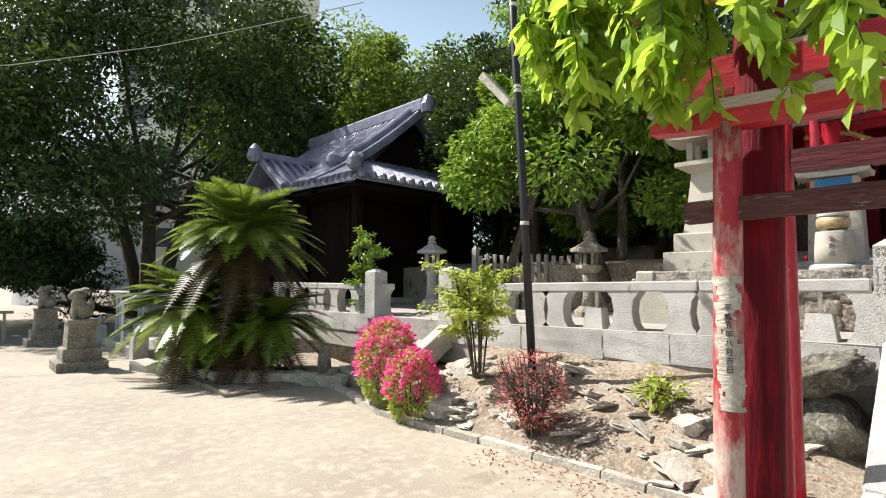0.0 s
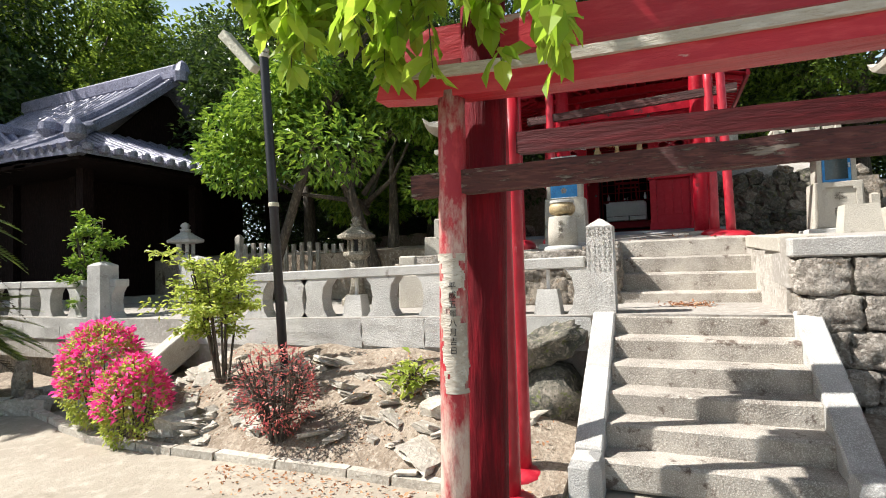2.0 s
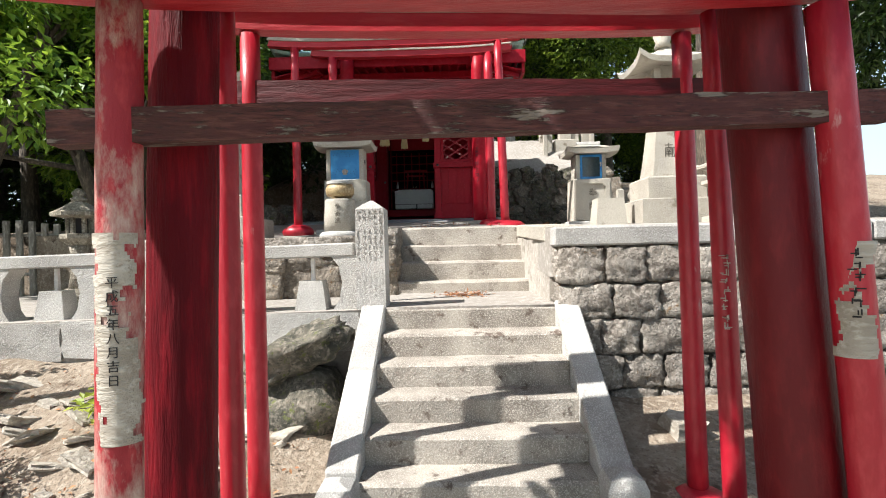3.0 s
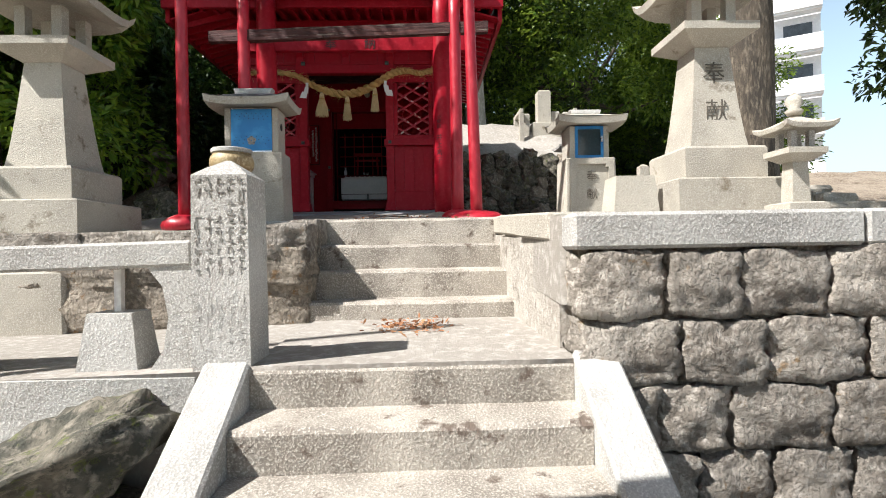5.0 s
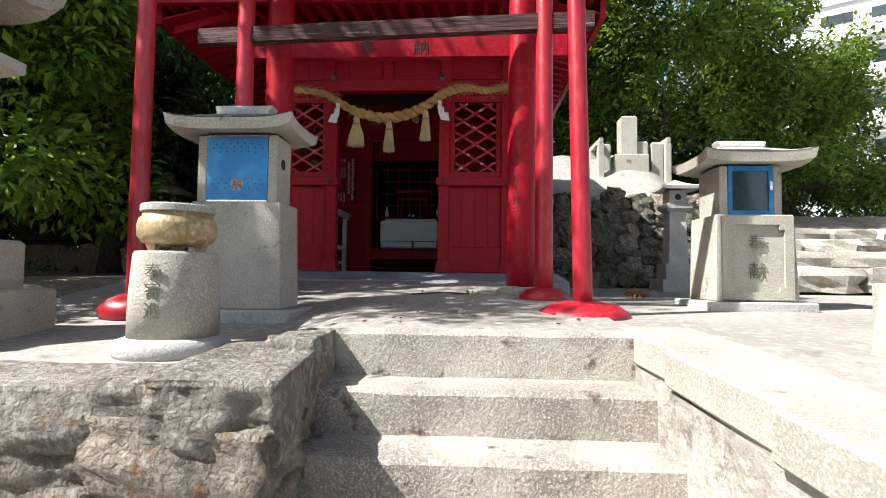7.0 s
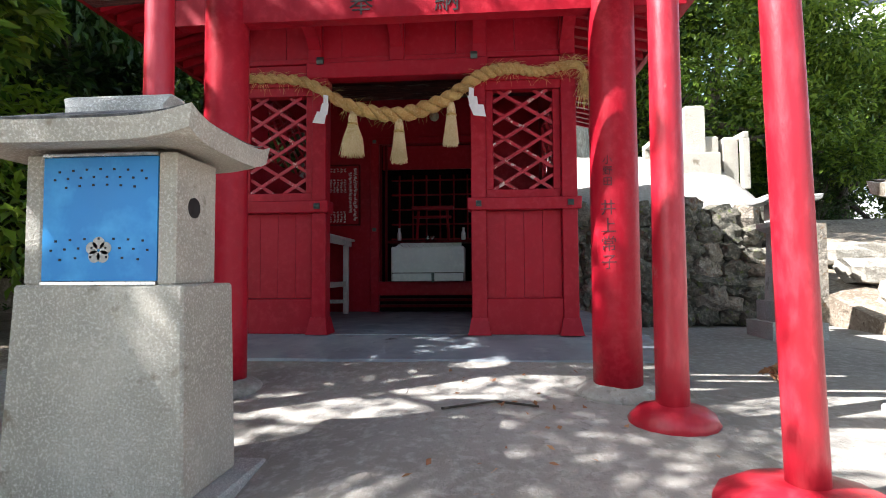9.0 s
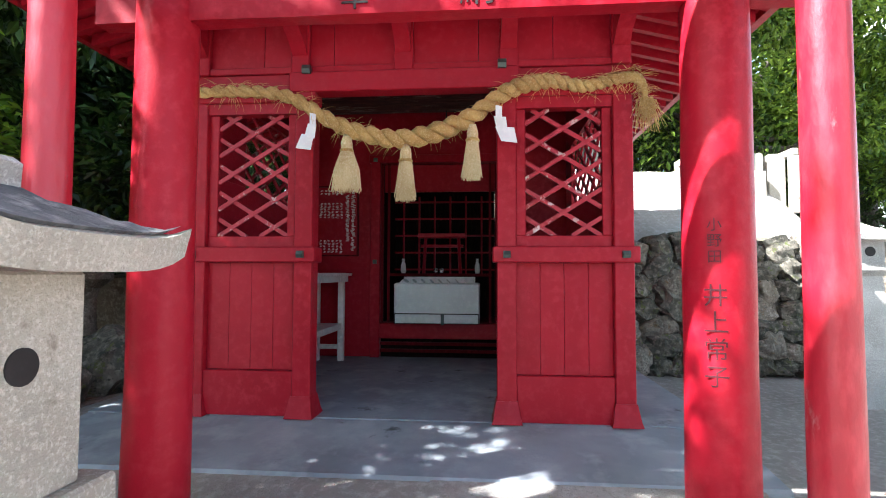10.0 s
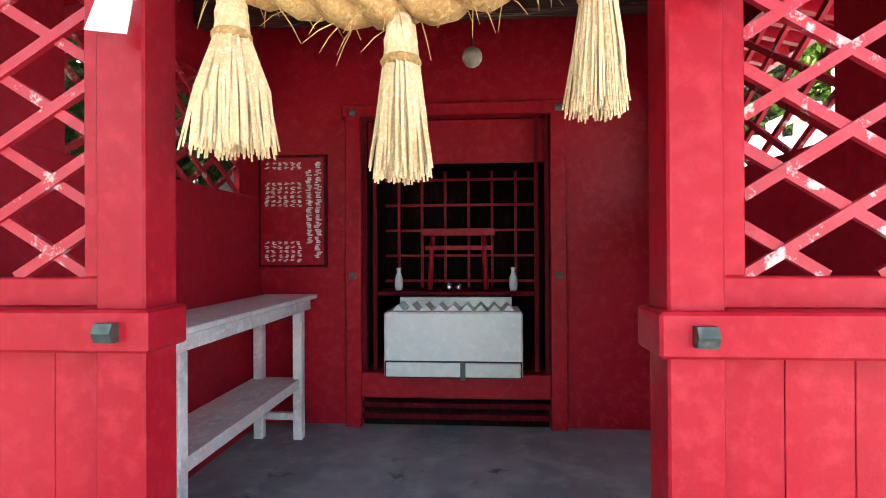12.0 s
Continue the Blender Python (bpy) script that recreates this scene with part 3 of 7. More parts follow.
for x, z0, h, w in ((7.15, 1.0, 0.3, 0.4), (7.5, 1.05, 0.35, 0.4), (7.25, 1.3, 0.3, 0.45), (7.6, 1.38, 0.28, 0.35)):
    piece("boulder", rng.choice(bould), bwall, (x, 0.62, z0 + h / 2), (w, 0.26, h * 1.1), (0, 0.1, 0))
cap_me = rock_mesh("cap_boulder", 31, 12, 0.035, 0.08, ROUGH_STONE)
piece("cap_boulder", cap_me, bwall, (7.12, 0.68, 1.50), (0.74, 0.42, 0.28), (0, -0.03, 0.1))
piece("cap_boulder", cap_me, bwall, (7.52, 0.59, 1.565), (0.42, 0.22, 0.25), (3.1, 0.0, 0.0))
for y in (1.12, 1.68, 2.25, 2.8):
    piece("cap_boulder", cap_me, bwall, (6.98, y, 1.485), (0.42, 0.64, 0.22), (0, 0, 0.08 * math.sin(y * 7)))

# ---- stone terrace wall on the left ----
twall = thing("wall_terrace", "terrace wall of dressed granite blocks on rubble footing", "wall", (5.5, 3.0, 0.3), kind="structure")
rng = random.Random(8)
gran = [rock_mesh("granite_block", 40 + s, 3, 0.025, 0.02, GRANITE) for s in range(4)]
y = 0.6
while y < 11.0:
    w = rng.uniform(0.7, 1.3)
    if y < 5.5 < y + w:
        w = 5.5 - y
    if not 5.52 < y + w / 2 < 6.95:
        zt = terrace_z(0, y + w / 2) - 0.02
        piece("granite_block", rng.choice(gran), twall, (5.53, y + w / 2, zt - 0.14), (0.24, w * 0.992, 0.3), (rng.choice((0, math.pi)), 0, 0))
        k = y
        while k < y + w:
            q = rng.uniform(0.25, 0.5)
            piece("boulder", rng.choice(bould), twall, (5.56, k + q / 2, zt - 0.42), (0.22, q, 0.3))
            k += q
    y += w
part("wall_core", box(B(), 5.58, 5.75, 0.6, 11.0, -0.1, 0.8), BOULDER, twall)


# ---- stone rail: benches of slabs on scrolled legs ----
def scroll_leg(bm, y, z0, h, x=5.6, w=0.15):
    """A slab leg with hollow sides."""
    prof = [(-1.25, 0.0), (-0.85, 0.2), (-0.7, 0.5), (-0.85, 0.8), (-1.3, 1.0)]
    outline = [(y + a * w, z0 + b * h) for a, b in prof] + [(y - a * w, z0 + b * h) for a, b in prof[::-1]]
    f = [bm.verts.new((x - 0.09, yy, zz)) for yy, zz in outline]
    b = [bm.verts.new((x + 0.09, yy, zz)) for yy, zz in outline]
    bm.faces.new(f)
    bm.faces.new(b[::-1])
    n = len(f)
    for i in range(n):
        bm.faces.new((f[i], b[i], b[(i + 1) % n], f[(i + 1) % n]))
    return bm


def rail(y0, y1, legs):
    z0 = terrace_z(0, (y0 + y1) / 2)
    r = thing("stone_rail", "weathered granite rail slab on scroll-cut stone legs", "stone rail", (5.6, (y0 + y1) / 2, z0), group="stone rails of the terrace")
    part("rail_slab", hull8(B(), [(5.5, y0, terrace_z(0, y0) + 0.43), (5.72, y0, terrace_z(0, y0) + 0.43), (5.72, y1, terrace_z(0, y1) + 0.43), (5.5, y1, terrace_z(0, y1) + 0.43),
                                  (5.5, y0, terrace_z(0, y0) + 0.54), (5.72, y0, terrace_z(0, y0) + 0.54), (5.72, y1, terrace_z(0, y1) + 0.54), (5.5, y1, terrace_z(0, y1) + 0.54)], 0.012), GRANITE, r)
    for y in legs:
        part("leg", scroll_leg(B(), y, terrace_z(0, y) - 0.01, 0.445), GRANITE, r)


rail(0.65, 2.0, (0.65, 1.86))
rail(2.01, 4.75, (2.2, 2.82, 3.7, 3.98, 4.57))
rail(7.1, 9.3, (7.3, 8.0, 8.7, 9.2))
rail(9.32, 11.2, (9.5, 10.3, 11.1))
for y in (1.02, 3.2):
    z = terrace_z(0, y)
    t = thing("signpost_base", "trapezoid concrete block holding a thin white stake", "block", (5.62, y, z))
    part("block", stack(B(), 5.62, y, [(0.1, 0.13, z - 0.01), (0.075, 0.095, z + 0.24)]), GRANITE, t)
    part("stake", box(B(), 5.61, 5.64, y - 0.015, y + 0.015, z + 0.24, z + 0.425), WHITE_WOOD, t, "thin white stake")

# ---- the inscribed pillar and the gate posts of the terrace ----
pil = thing("stone_pillar", "square granite pillar with pyramid top and carved lines of writing", "pillar", (5.57, 0.51, 0.965))
part("shaft", stack(B(), 5.565, 0.51, [(0.125, 0.118, 0.9), (0.122, 0.116, 1.5), (0.12, 0.114, 1.765), (0.075, 0.07, 1.80), (0.01, 0.01, 1.84)]), GRANITE, pil)
bm = B()
rng = random.Random(3)
for c in range(5):
    yy = 0.6 - c * 0.0445
    for z_top, z_low in ((1.74, 1.66 - 0.06 * (c > 2)), (1.58, 1.36), (1.22 + 0.03 * (c > 2), 1.08)):
        z = z_top
        while z > z_low:
            for k in range(5):
                dy, dz = rng.uniform(-0.011, 0.011), rng.uniform(-0.014, 0.014)
                if rng.random() < 0.5:
                    box(bm, 5.4405, 5.4425, yy + dy - 0.009, yy + dy + 0.009, z + dz - 0.0015, z + dz + 0.0015)
                else:
                    box(bm, 5.4405, 5.4425, yy + dy - 0.0015, yy + dy + 0.0015, z + dz - 0.011, z + dz + 0.011)
            z -= 0.042
part("carved_writing", bm, INK_STONE, pil, "rows of small carved characters, unreadable")
for y in (5.5, 7.35):
    z = terrace_z(0, y)
    p = thing("gate_post", "short square granite post with a pyramid top", "post", (5.5, y, z), group="posts of the terrace steps")
    part("shaft", stack(B(), 5.5, y, [(0.14, 0.14, z - 0.05), (0.135, 0.135, z + 0.74), (0.07, 0.07, z + 0.78), (0.01, 0.01, z + 0.8)]), GRANITE, p)
flight("stairs_terrace", "short flight of stone steps up to the terrace", [(4.4, 0.13, -0.1), (4.75, 0.34, 0.1), (5.1, 0.55, 0.3), (5.45, 0.86, 0.5)], 5.65, 7.0, 6.0)
r = thing("stair_ramp", "sloping granite side stone of the terrace steps", "stair side", (4.9, 5.55, 0.0), kind="structure")
part("sloping_stone", hull8(B(), [(4.55, 5.42, 0.0), (5.45, 5.42, 0.5), (5.45, 5.62, 0.5), (4.55, 5.62, 0.0), (4.55, 5.42, 0.33), (5.45, 5.42, 0.87), (5.45, 5.62, 0.87), (4.55, 5.62, 0.33)], 0.012), GRANITE_LIGHT, r)

# mossy overhanging rock beside the lower flight
rk = thing("mossy_shaded_rock", "dark mossy boulder jutting out below the terrace wall", "rock", (5.2, 1.05, 0.3))
bm = B()
bmesh.ops.create_icosphere(bm, subdivisions=4, radius=1)
for v in bm.verts:
    c = v.co.copy()
    n1 = noise.fractal(c * 1.6 + Vector((3, 1, 0)), 0.8, 2.2, 5)
    v.co = Vector((c.x * 0.36, c.y * 0.36, c.z * 0.2)) * (1 + 0.3 * n1) + Vector((5.2, 1.02 - 0.1 * c.z, 0.68 + 0.12 * -c.y))
part("rock", bm, MOSSY_SHADED, rk, smooth=True)
# the dark material on this rock paints in the shadow below the boulder
rk2 = thing("foot_rock", "grey rock half buried under the mossy boulder", "rock", (5.15, 1.0, 0.1))
bm = B()
bmesh.ops.create_icosphere(bm, subdivisions=3, radius=1)
for v in bm.verts:
    c = v.co.copy()
    v.co = Vector((c.x * 0.42, c.y * 0.5, c.z * 0.36)) * (1 + 0.25 * noise.fractal(c * 1.4, 0.8, 2.2, 4)) + Vector((5.25, 1.05, 0.2))
part("rock", bm, MOSSY_SHADED, rk2, smooth=True)


# ---- torii gates ----
def torii(name, label, x, yl, yr, z0, top, r, post_mat, cap=None, tie=None, cap_mat=BEAM_RED, lean=(0, 0), square_base=0.0, tie_mat=BEAM_RED, mound=True, group="red torii over the steps", tie_d=0.04, foot=2.9, tilt=0.0, foot_mat=RED_POST, right_mat=None, foot_left=1.0, right_r=None, foot_h=0.07, right_x=None, cap_tilt=0.0):
    """A wooden gate: two posts, a cap beam with lifted ends, a tie beam. cap, tie: (y from, y to, z low, z high)."""
    t = thing(name, label, "torii gate", (x, (yl + yr) / 2, z0), group=group)
    left_x, right_x = x, x if right_x is None else right_x

    def line(yy):
        return left_x + (right_x - left_x) * (yl - yy) / (yl - yr)

    for y, d in ((yl, lean[0]), (yr, lean[1])):
        x = line(y)
        pts = [(x, y - d * (1 - k / 8), z0 - 0.05 + (top - z0 + 0.05) * k / 8) for k in range(9)]
        p = part("post", tube(B(), pts, [(right_r if right_r and y == yr else r) * (1.06 - 0.1 * k / 8) for k in range(9)], 24, 0.05), right_mat if right_mat and y == yr else post_mat, t, smooth=True)
        if mound:
            bm = B()
            bmesh.ops.create_uvsphere(bm, u_segments=16, v_segments=8, radius=1)
            for v in bm.verts:
                c = v.co.copy()
                v.co = Vector((x + c.x * r * foot * (1 if y == yr else foot_left), y - d + c.y * r * foot * 1.1 * (1 if y == yr else foot_left), z0 + c.z * foot_h)) + Vector((0, 0, 0.012 * noise.noise(c * 3 + Vector((y, x, 0)))))
            part("footing", bm, foot_mat, t, "cement footing mound", smooth=True)
    if cap:
        y0, y1, za, zb = cap
        n = 14
        for nm, lo, hi, wd, m in (("cap_beam", 0.0, 0.64, r * 0.9, cap_mat), ("cap_top", 0.645, 1.0, r * 1.3, CAP_WORN)):
            bm = B()
            rings = []
            for k in range(n + 1):
                u = 2 * k / n - 1
                yy = y0 + (y1 - y0) * k / n
                x = line(yy)
                up = 0.05 * abs(u) ** 4 + cap_tilt * k / n
                zl, zh = za + (zb - za) * lo + up, za + (zb - za) * hi + up
                rings.append([bm.verts.new(c) for c in ((x - wd, yy, zl), (x + wd, yy, zl), (x + wd, yy + u * 0.03, zh), (x - wd, yy + u * 0.03, zh))])
            for r0, r1 in zip(rings, rings[1:]):
                for q in range(4):
                    bm.faces.new((r0[q], r0[(q + 1) % 4], r1[(q + 1) % 4], r1[q]))
            bm.faces.new(rings[0][::-1])
            bm.faces.new(rings[-1])
            part(nm, bm, m, t, "bare weathered top board" if nm == "cap_top" else "")
    if tie:
        y0, y1, za, zb = tie
        bm = B()
        n = 16
        rings = []
        for k in range(n + 1):
            yy = y0 + (y1 - y0) * k / n
            x = line(yy)
            w = 0.006 * noise.noise(Vector((yy * 4, left_x, 0)))
            za, zb = tie[2] + tilt * (k / n - 0.5), tie[3] + tilt * (k / n - 0.5)
            rings.append([bm.verts.new(c) for c in ((x - tie_d + w, yy, za + w), (x + tie_d, yy, za - w), (x + tie_d, yy, zb + w), (x - tie_d - w, yy, zb - w * 2))])
        for r0, r1 in zip(rings, rings[1:]):
            for q in range(4):
                bm.faces.new((r0[q], r0[(q + 1) % 4], r1[(q + 1) % 4], r1[q]))
        bm.faces.new(rings[0][::-1])
        bm.faces.new(rings[-1])
        part("tie_beam", bm, tie_mat, t, "weathered tie beam with peeling red paint")
    return t


gate = torii("torii", "slender red torii, white-worn post with brush writing, peeling tie beam", 3.05, 0.945, -1.622, -0.06, 2.33, 0.073, RED_WORN,
             (1.33, -1.95, 2.27, 2.42), (1.16, -1.86, 1.835, 1.955), lean=(-0.05, 0.168), tie_mat=BEAM_WORN, mound=False, right_mat=RED_POST, right_x=3.35, tilt=0.08, cap_tilt=0.08)
on_left = Matrix.Translation((3.05, 0.965, 0)) @ Matrix.Rotation(radians(16), 4, "Z")
bm = tube(B(), [(0, 0, 0.8 + 0.0125 * k) for k in range(57)], 0.0772, 64)
gone = [v for v in bm.verts if v.co.x > -0.052 + 0.05 * noise.noise(v.co * 9) + 0.05 * noise.noise(v.co * 31) + 0.6 * max(0.0, abs(v.co.z - 1.15) - 0.28)]
bmesh.ops.delete(bm, geom=gone, context="VERTS")
bm.transform(on_left)
part("white_patch", bm, CAP_WORN, gate, "white-painted strip for the writing")
lettering("writing", "平成五年八月吉日", 0.041, on_left @ facing_front(-0.0785, 0, 1.335), INK, gate, "black brushed date")
torii("torii", "tall thick dark red torii of old split timber", 3.34, 0.84, -1.424, -0.06, 3.45, 0.128, RED_DARK_SHADED,
      (1.75, -2.2, 3.2, 3.48), (1.33, -1.85, 2.6, 2.8), mound=False, tie_mat=BEAM_RED, tie_d=0.06, lean=(-0.1, 0.242), right_r=0.157, right_mat=RED_OLD_SHADED, right_x=3.58)
rubbed = torii("torii", "slender red torii with rubbed paint on its posts", 3.75, 0.90, -1.53, -0.05, 2.62, 0.055, RED_POST, (1.3, -1.9, 2.62, 2.74), None, lean=(0.0, 0.067), right_x=4.05)
torii("torii", "slender red torii with a plain dark tie beam", 4.13, 0.925, -1.49, -0.02, 2.62, 0.055, RED_POST, (1.35, -1.9, 2.62, 2.78), (1.0, -1.64, 2.21, 2.36), tie_mat=BEAM_DARK, lean=(0.0, 0.034), right_x=4.32)
# worn writing on the right-hand posts: strokes that can no longer be read
rng = random.Random(12)
on_right = Matrix.Translation((3.35, -1.702, 0)) @ Matrix.Rotation(radians(-30), 4, "Z")
bm = tube(B(), [(0, 0, 0.98 + 0.0125 * k) for k in range(36)], 0.0772, 64)
gone = [v for v in bm.verts if v.co.x > -0.062 + 0.04 * noise.noise(v.co * 9) + 0.04 * noise.noise(v.co * 31) + 0.6 * max(0.0, abs(v.co.z - 1.2) - 0.15)]
bmesh.ops.delete(bm, geom=gone, context="VERTS")
bm.transform(on_right)
part("white_patch", bm, CAP_WORN, gate, "white-painted strip for the writing")
for place, radius, z_top, count, ink, host in ((on_right, 0.0785, 1.37, 6, INK, gate), (Matrix.Translation((4.05, -1.57, 0)) @ Matrix.Rotation(radians(-26), 4, "Z"), 0.0595, 1.36, 9, CAP_WORN, rubbed)):
    bm = B()
    for k in range(count):
        for q in range(4):
            dy, dz = rng.uniform(-0.014, 0.014), rng.uniform(-0.014, 0.014)
            hw, hz = (rng.uniform(0.008, 0.016), 0.0025) if q % 2 else (0.0025, rng.uniform(0.008, 0.016))
            box(bm, -radius - 0.001, -radius + 0.002, dy - hw, dy + hw, z_top - k * 0.045 + dz - hz, z_top - k * 0.045 + dz + hz)
    bm.transform(place)
    tagged(part("worn_writing", bm, ink, host, "worn brush strokes, unreadable"), kind="stuff")
torii("torii", "thin red torii on the platform with pink-red footing mounds", 8.41, 1.99, -0.79, left_z(8.45) + 0.03, 4.25, 0.056, RED_POST, (2.35, -1.1, 4.22, 4.34), None, group="red torii before the shrine", lean=(0.0, 0.055), foot=4.7, foot_left=0.75, foot_h=0.11)
g2 = torii("torii", "thin red torii with a bark-bare weathered tie beam", 9.1, 1.63, -0.70, upper_z(9.1), 4.35, 0.066, RED_POST, (1.95, -1.05, 4.33, 4.46), (2.0, -1.07, 3.8, 3.92), group="red torii before the shrine", tie_mat=BEAM_WORN, foot=2.6, tilt=0.1, foot_h=0.09)
g3 = torii("torii", "thick smooth red torii before the shrine door, names on its posts", 9.5, 1.5, -0.57, upper_z(9.5), 4.55, 0.115, RED, (2.0, -1.1, 4.5, 4.68), (1.78, -0.94, 3.8, 3.98), group="red torii before the shrine", tie_mat=RED, foot=1.7, foot_mat=CONCRETE)
lettering("writing", "奉", 0.14, facing_front(9.457, 0.74, 3.87), INK, g3, "black character")
lettering("writing", "納", 0.14, facing_front(9.457, 0.28, 3.87), INK, g3, "black character")
on_post = Matrix.Translation((9.5, -0.57, 0)) @ Matrix.Rotation(radians(-22), 4, "Z")
lettering("writing", "井上常子", 0.08, on_post @ facing_front(-0.119, 0.012, 2.75), INK_FADED, g3, "black brushed characters")
lettering("writing", "小野田", 0.048, on_post @ facing_front(-0.119, 0.012, 2.99), INK_FADED, g3, "small black brushed characters")


# ---- large stone lanterns on the platform ----
def stone_lantern(cx, cy, z0, label):
    t = thing("stone_lantern", label, "stone lantern", (cx, cy, z0), group="large stone lanterns")
    part("base", stack(B(), cx, cy, [(0.43, 0.43, z0 - 0.03), (0.43, 0.43, z0 + 0.25), (0.42, 0.42, z0 + 0.26)]), GRANITE_LIGHT, t)
    part("base", stack(B(), cx, cy, [(0.325, 0.325, z0 + 0.26), (0.325, 0.325, z0 + 0.5), (0.31, 0.31, z0 + 0.52)]), GRANITE_LIGHT, t)
    rows = []
    for k in range(9):
        u = k / 8
        h = 0.235 - 0.095 * u ** 0.8
        rows.append((h, h, z0 + 0.52 + 0.83 * u))
    part("shaft", stack(B(), cx, cy, rows), GRANITE_LIGHT, t)
    part("platform", stack(B(), cx, cy, [(0.15, 0.15, z0 + 1.35), (0.3, 0.3, z0 + 1.44), (0.3, 0.3, z0 + 1.5), (0.2, 0.2, z0 + 1.51)]), GRANITE_LIGHT, t)
    for sx in (-1, 1):
        for sy in (-1, 1):
            fb = B()
            box(fb, cx + sx * 0.14 - 0.04, cx + sx * 0.14 + 0.04, cy + sy * 0.14 - 0.04, cy + sy * 0.14 + 0.04, z0 + 1.51, z0 + 1.78)
            part("fire_box_post", fb, GRANITE_LIGHT, t)
    part("roof", hip_roof(B(), cx, cy, 0.42, 0.42, z0 + 1.78, z0 + 2.05, 0.1, 0.06), GRANITE_LIGHT, t, smooth=False)
    part("finial", lathe(B(), cx, cy, [(0.1, z0 + 2.08), (0.08, z0 + 2.14), (0.11, z0 + 2.22), (0.06, z0 + 2.3), (0.01, z0 + 2.36)], 14), GRANITE_LIGHT, t, smooth=True)
    return t


zr = side_z(7.5)
ln = stone_lantern(7.58, -2.68, zr, "tall pale granite lantern with carved characters on its tapering shaft")
for i, ch in enumerate("奉献"):
    zz = zr + 1.12 - i * 0.31
    lettering("carved_writing", ch, 0.19, facing_front(7.58 - 0.235 + 0.095 * ((zz - zr - 0.52) / 0.83) ** 0.8 - 0.006, -2.68, zz), INK_GREY, ln, "carved character")
stone_lantern(7.58, 2.62, left_z(7.58), "tall pale granite lantern on stepped blocks beside the boulder wall")
lb = thing("lantern_plinth", "stack of three granite blocks under the lantern, stepped", "plinth", (7.35, 2.6, 0.9))
part("block", box(B(), 6.72, 7.0, 2.0, 3.25, 0.9, 1.35, 0.02), GRANITE_LIGHT, lb)
part("block", box(B(), 6.74, 7.95, 3.003, 3.25, 0.9, 1.6, 0.02), GRANITE_LIGHT, lb)
mid = thing("stone_marker", "pale granite block beside the lantern", "block", (7.13, -1.86, zr))
part("block", stack(B(), 7.13, -1.86, [(0.14, 0.17, zr - 0.04), (0.12, 0.14, zr + 0.26)]), GRANITE_LIGHT, mid)
mk = thing("stone_post", "slim pale stone post beside the lantern", "post", (7.4, -2.08, zr))
part("post", stack(B(), 7.4, -2.08, [(0.04, 0.04, zr - 0.03), (0.035, 0.035, zr + 0.38), (0.01, 0.01, zr + 0.4)]), GRANITE_LIGHT, mk)
mx, my, mz = 6.95, -3.0, side_z(6.95)
mb = thing("stone_lantern", "small weathered stone lantern near the platform edge", "stone lantern", (mx, my, mz))
part("base", stack(B(), mx, my, [(0.14, 0.14, mz - 0.03), (0.14, 0.14, mz + 0.06), (0.11, 0.11, mz + 0.07)]), GRANITE_LIGHT, mb)
part("shaft", stack(B(), mx, my, [(0.065, 0.065, mz + 0.07), (0.055, 0.055, mz + 0.36)]), GRANITE_LIGHT, mb)
part("platform", stack(B(), mx, my, [(0.07, 0.07, mz + 0.36), (0.14, 0.14, mz + 0.41), (0.14, 0.14, mz + 0.45), (0.1, 0.1, mz + 0.455)]), GRANITE_LIGHT, mb)
for sx in (-1, 1):
    for sy in (-1, 1):
        part("fire_box_post", box(B(), mx + sx * 0.065 - 0.02, mx + sx * 0.065 + 0.02, my + sy * 0.065 - 0.02, my + sy * 0.065 + 0.02, mz + 0.455, mz + 0.575), GRANITE, mb)
part("roof", hip_roof(B(), mx, my, 0.19, 0.19, mz + 0.575, mz + 0.68, 0.03, 0.03), GRANITE_LIGHT, mb)
part("finial", lathe(B(), mx, my, [(0.045, mz + 0.7), (0.06, mz + 0.73), (0.035, mz + 0.75), (0.06, mz + 0.79), (0.045, mz + 0.83), (0.008, mz + 0.86)], 12), GRANITE_LIGHT, mb, smooth=True)


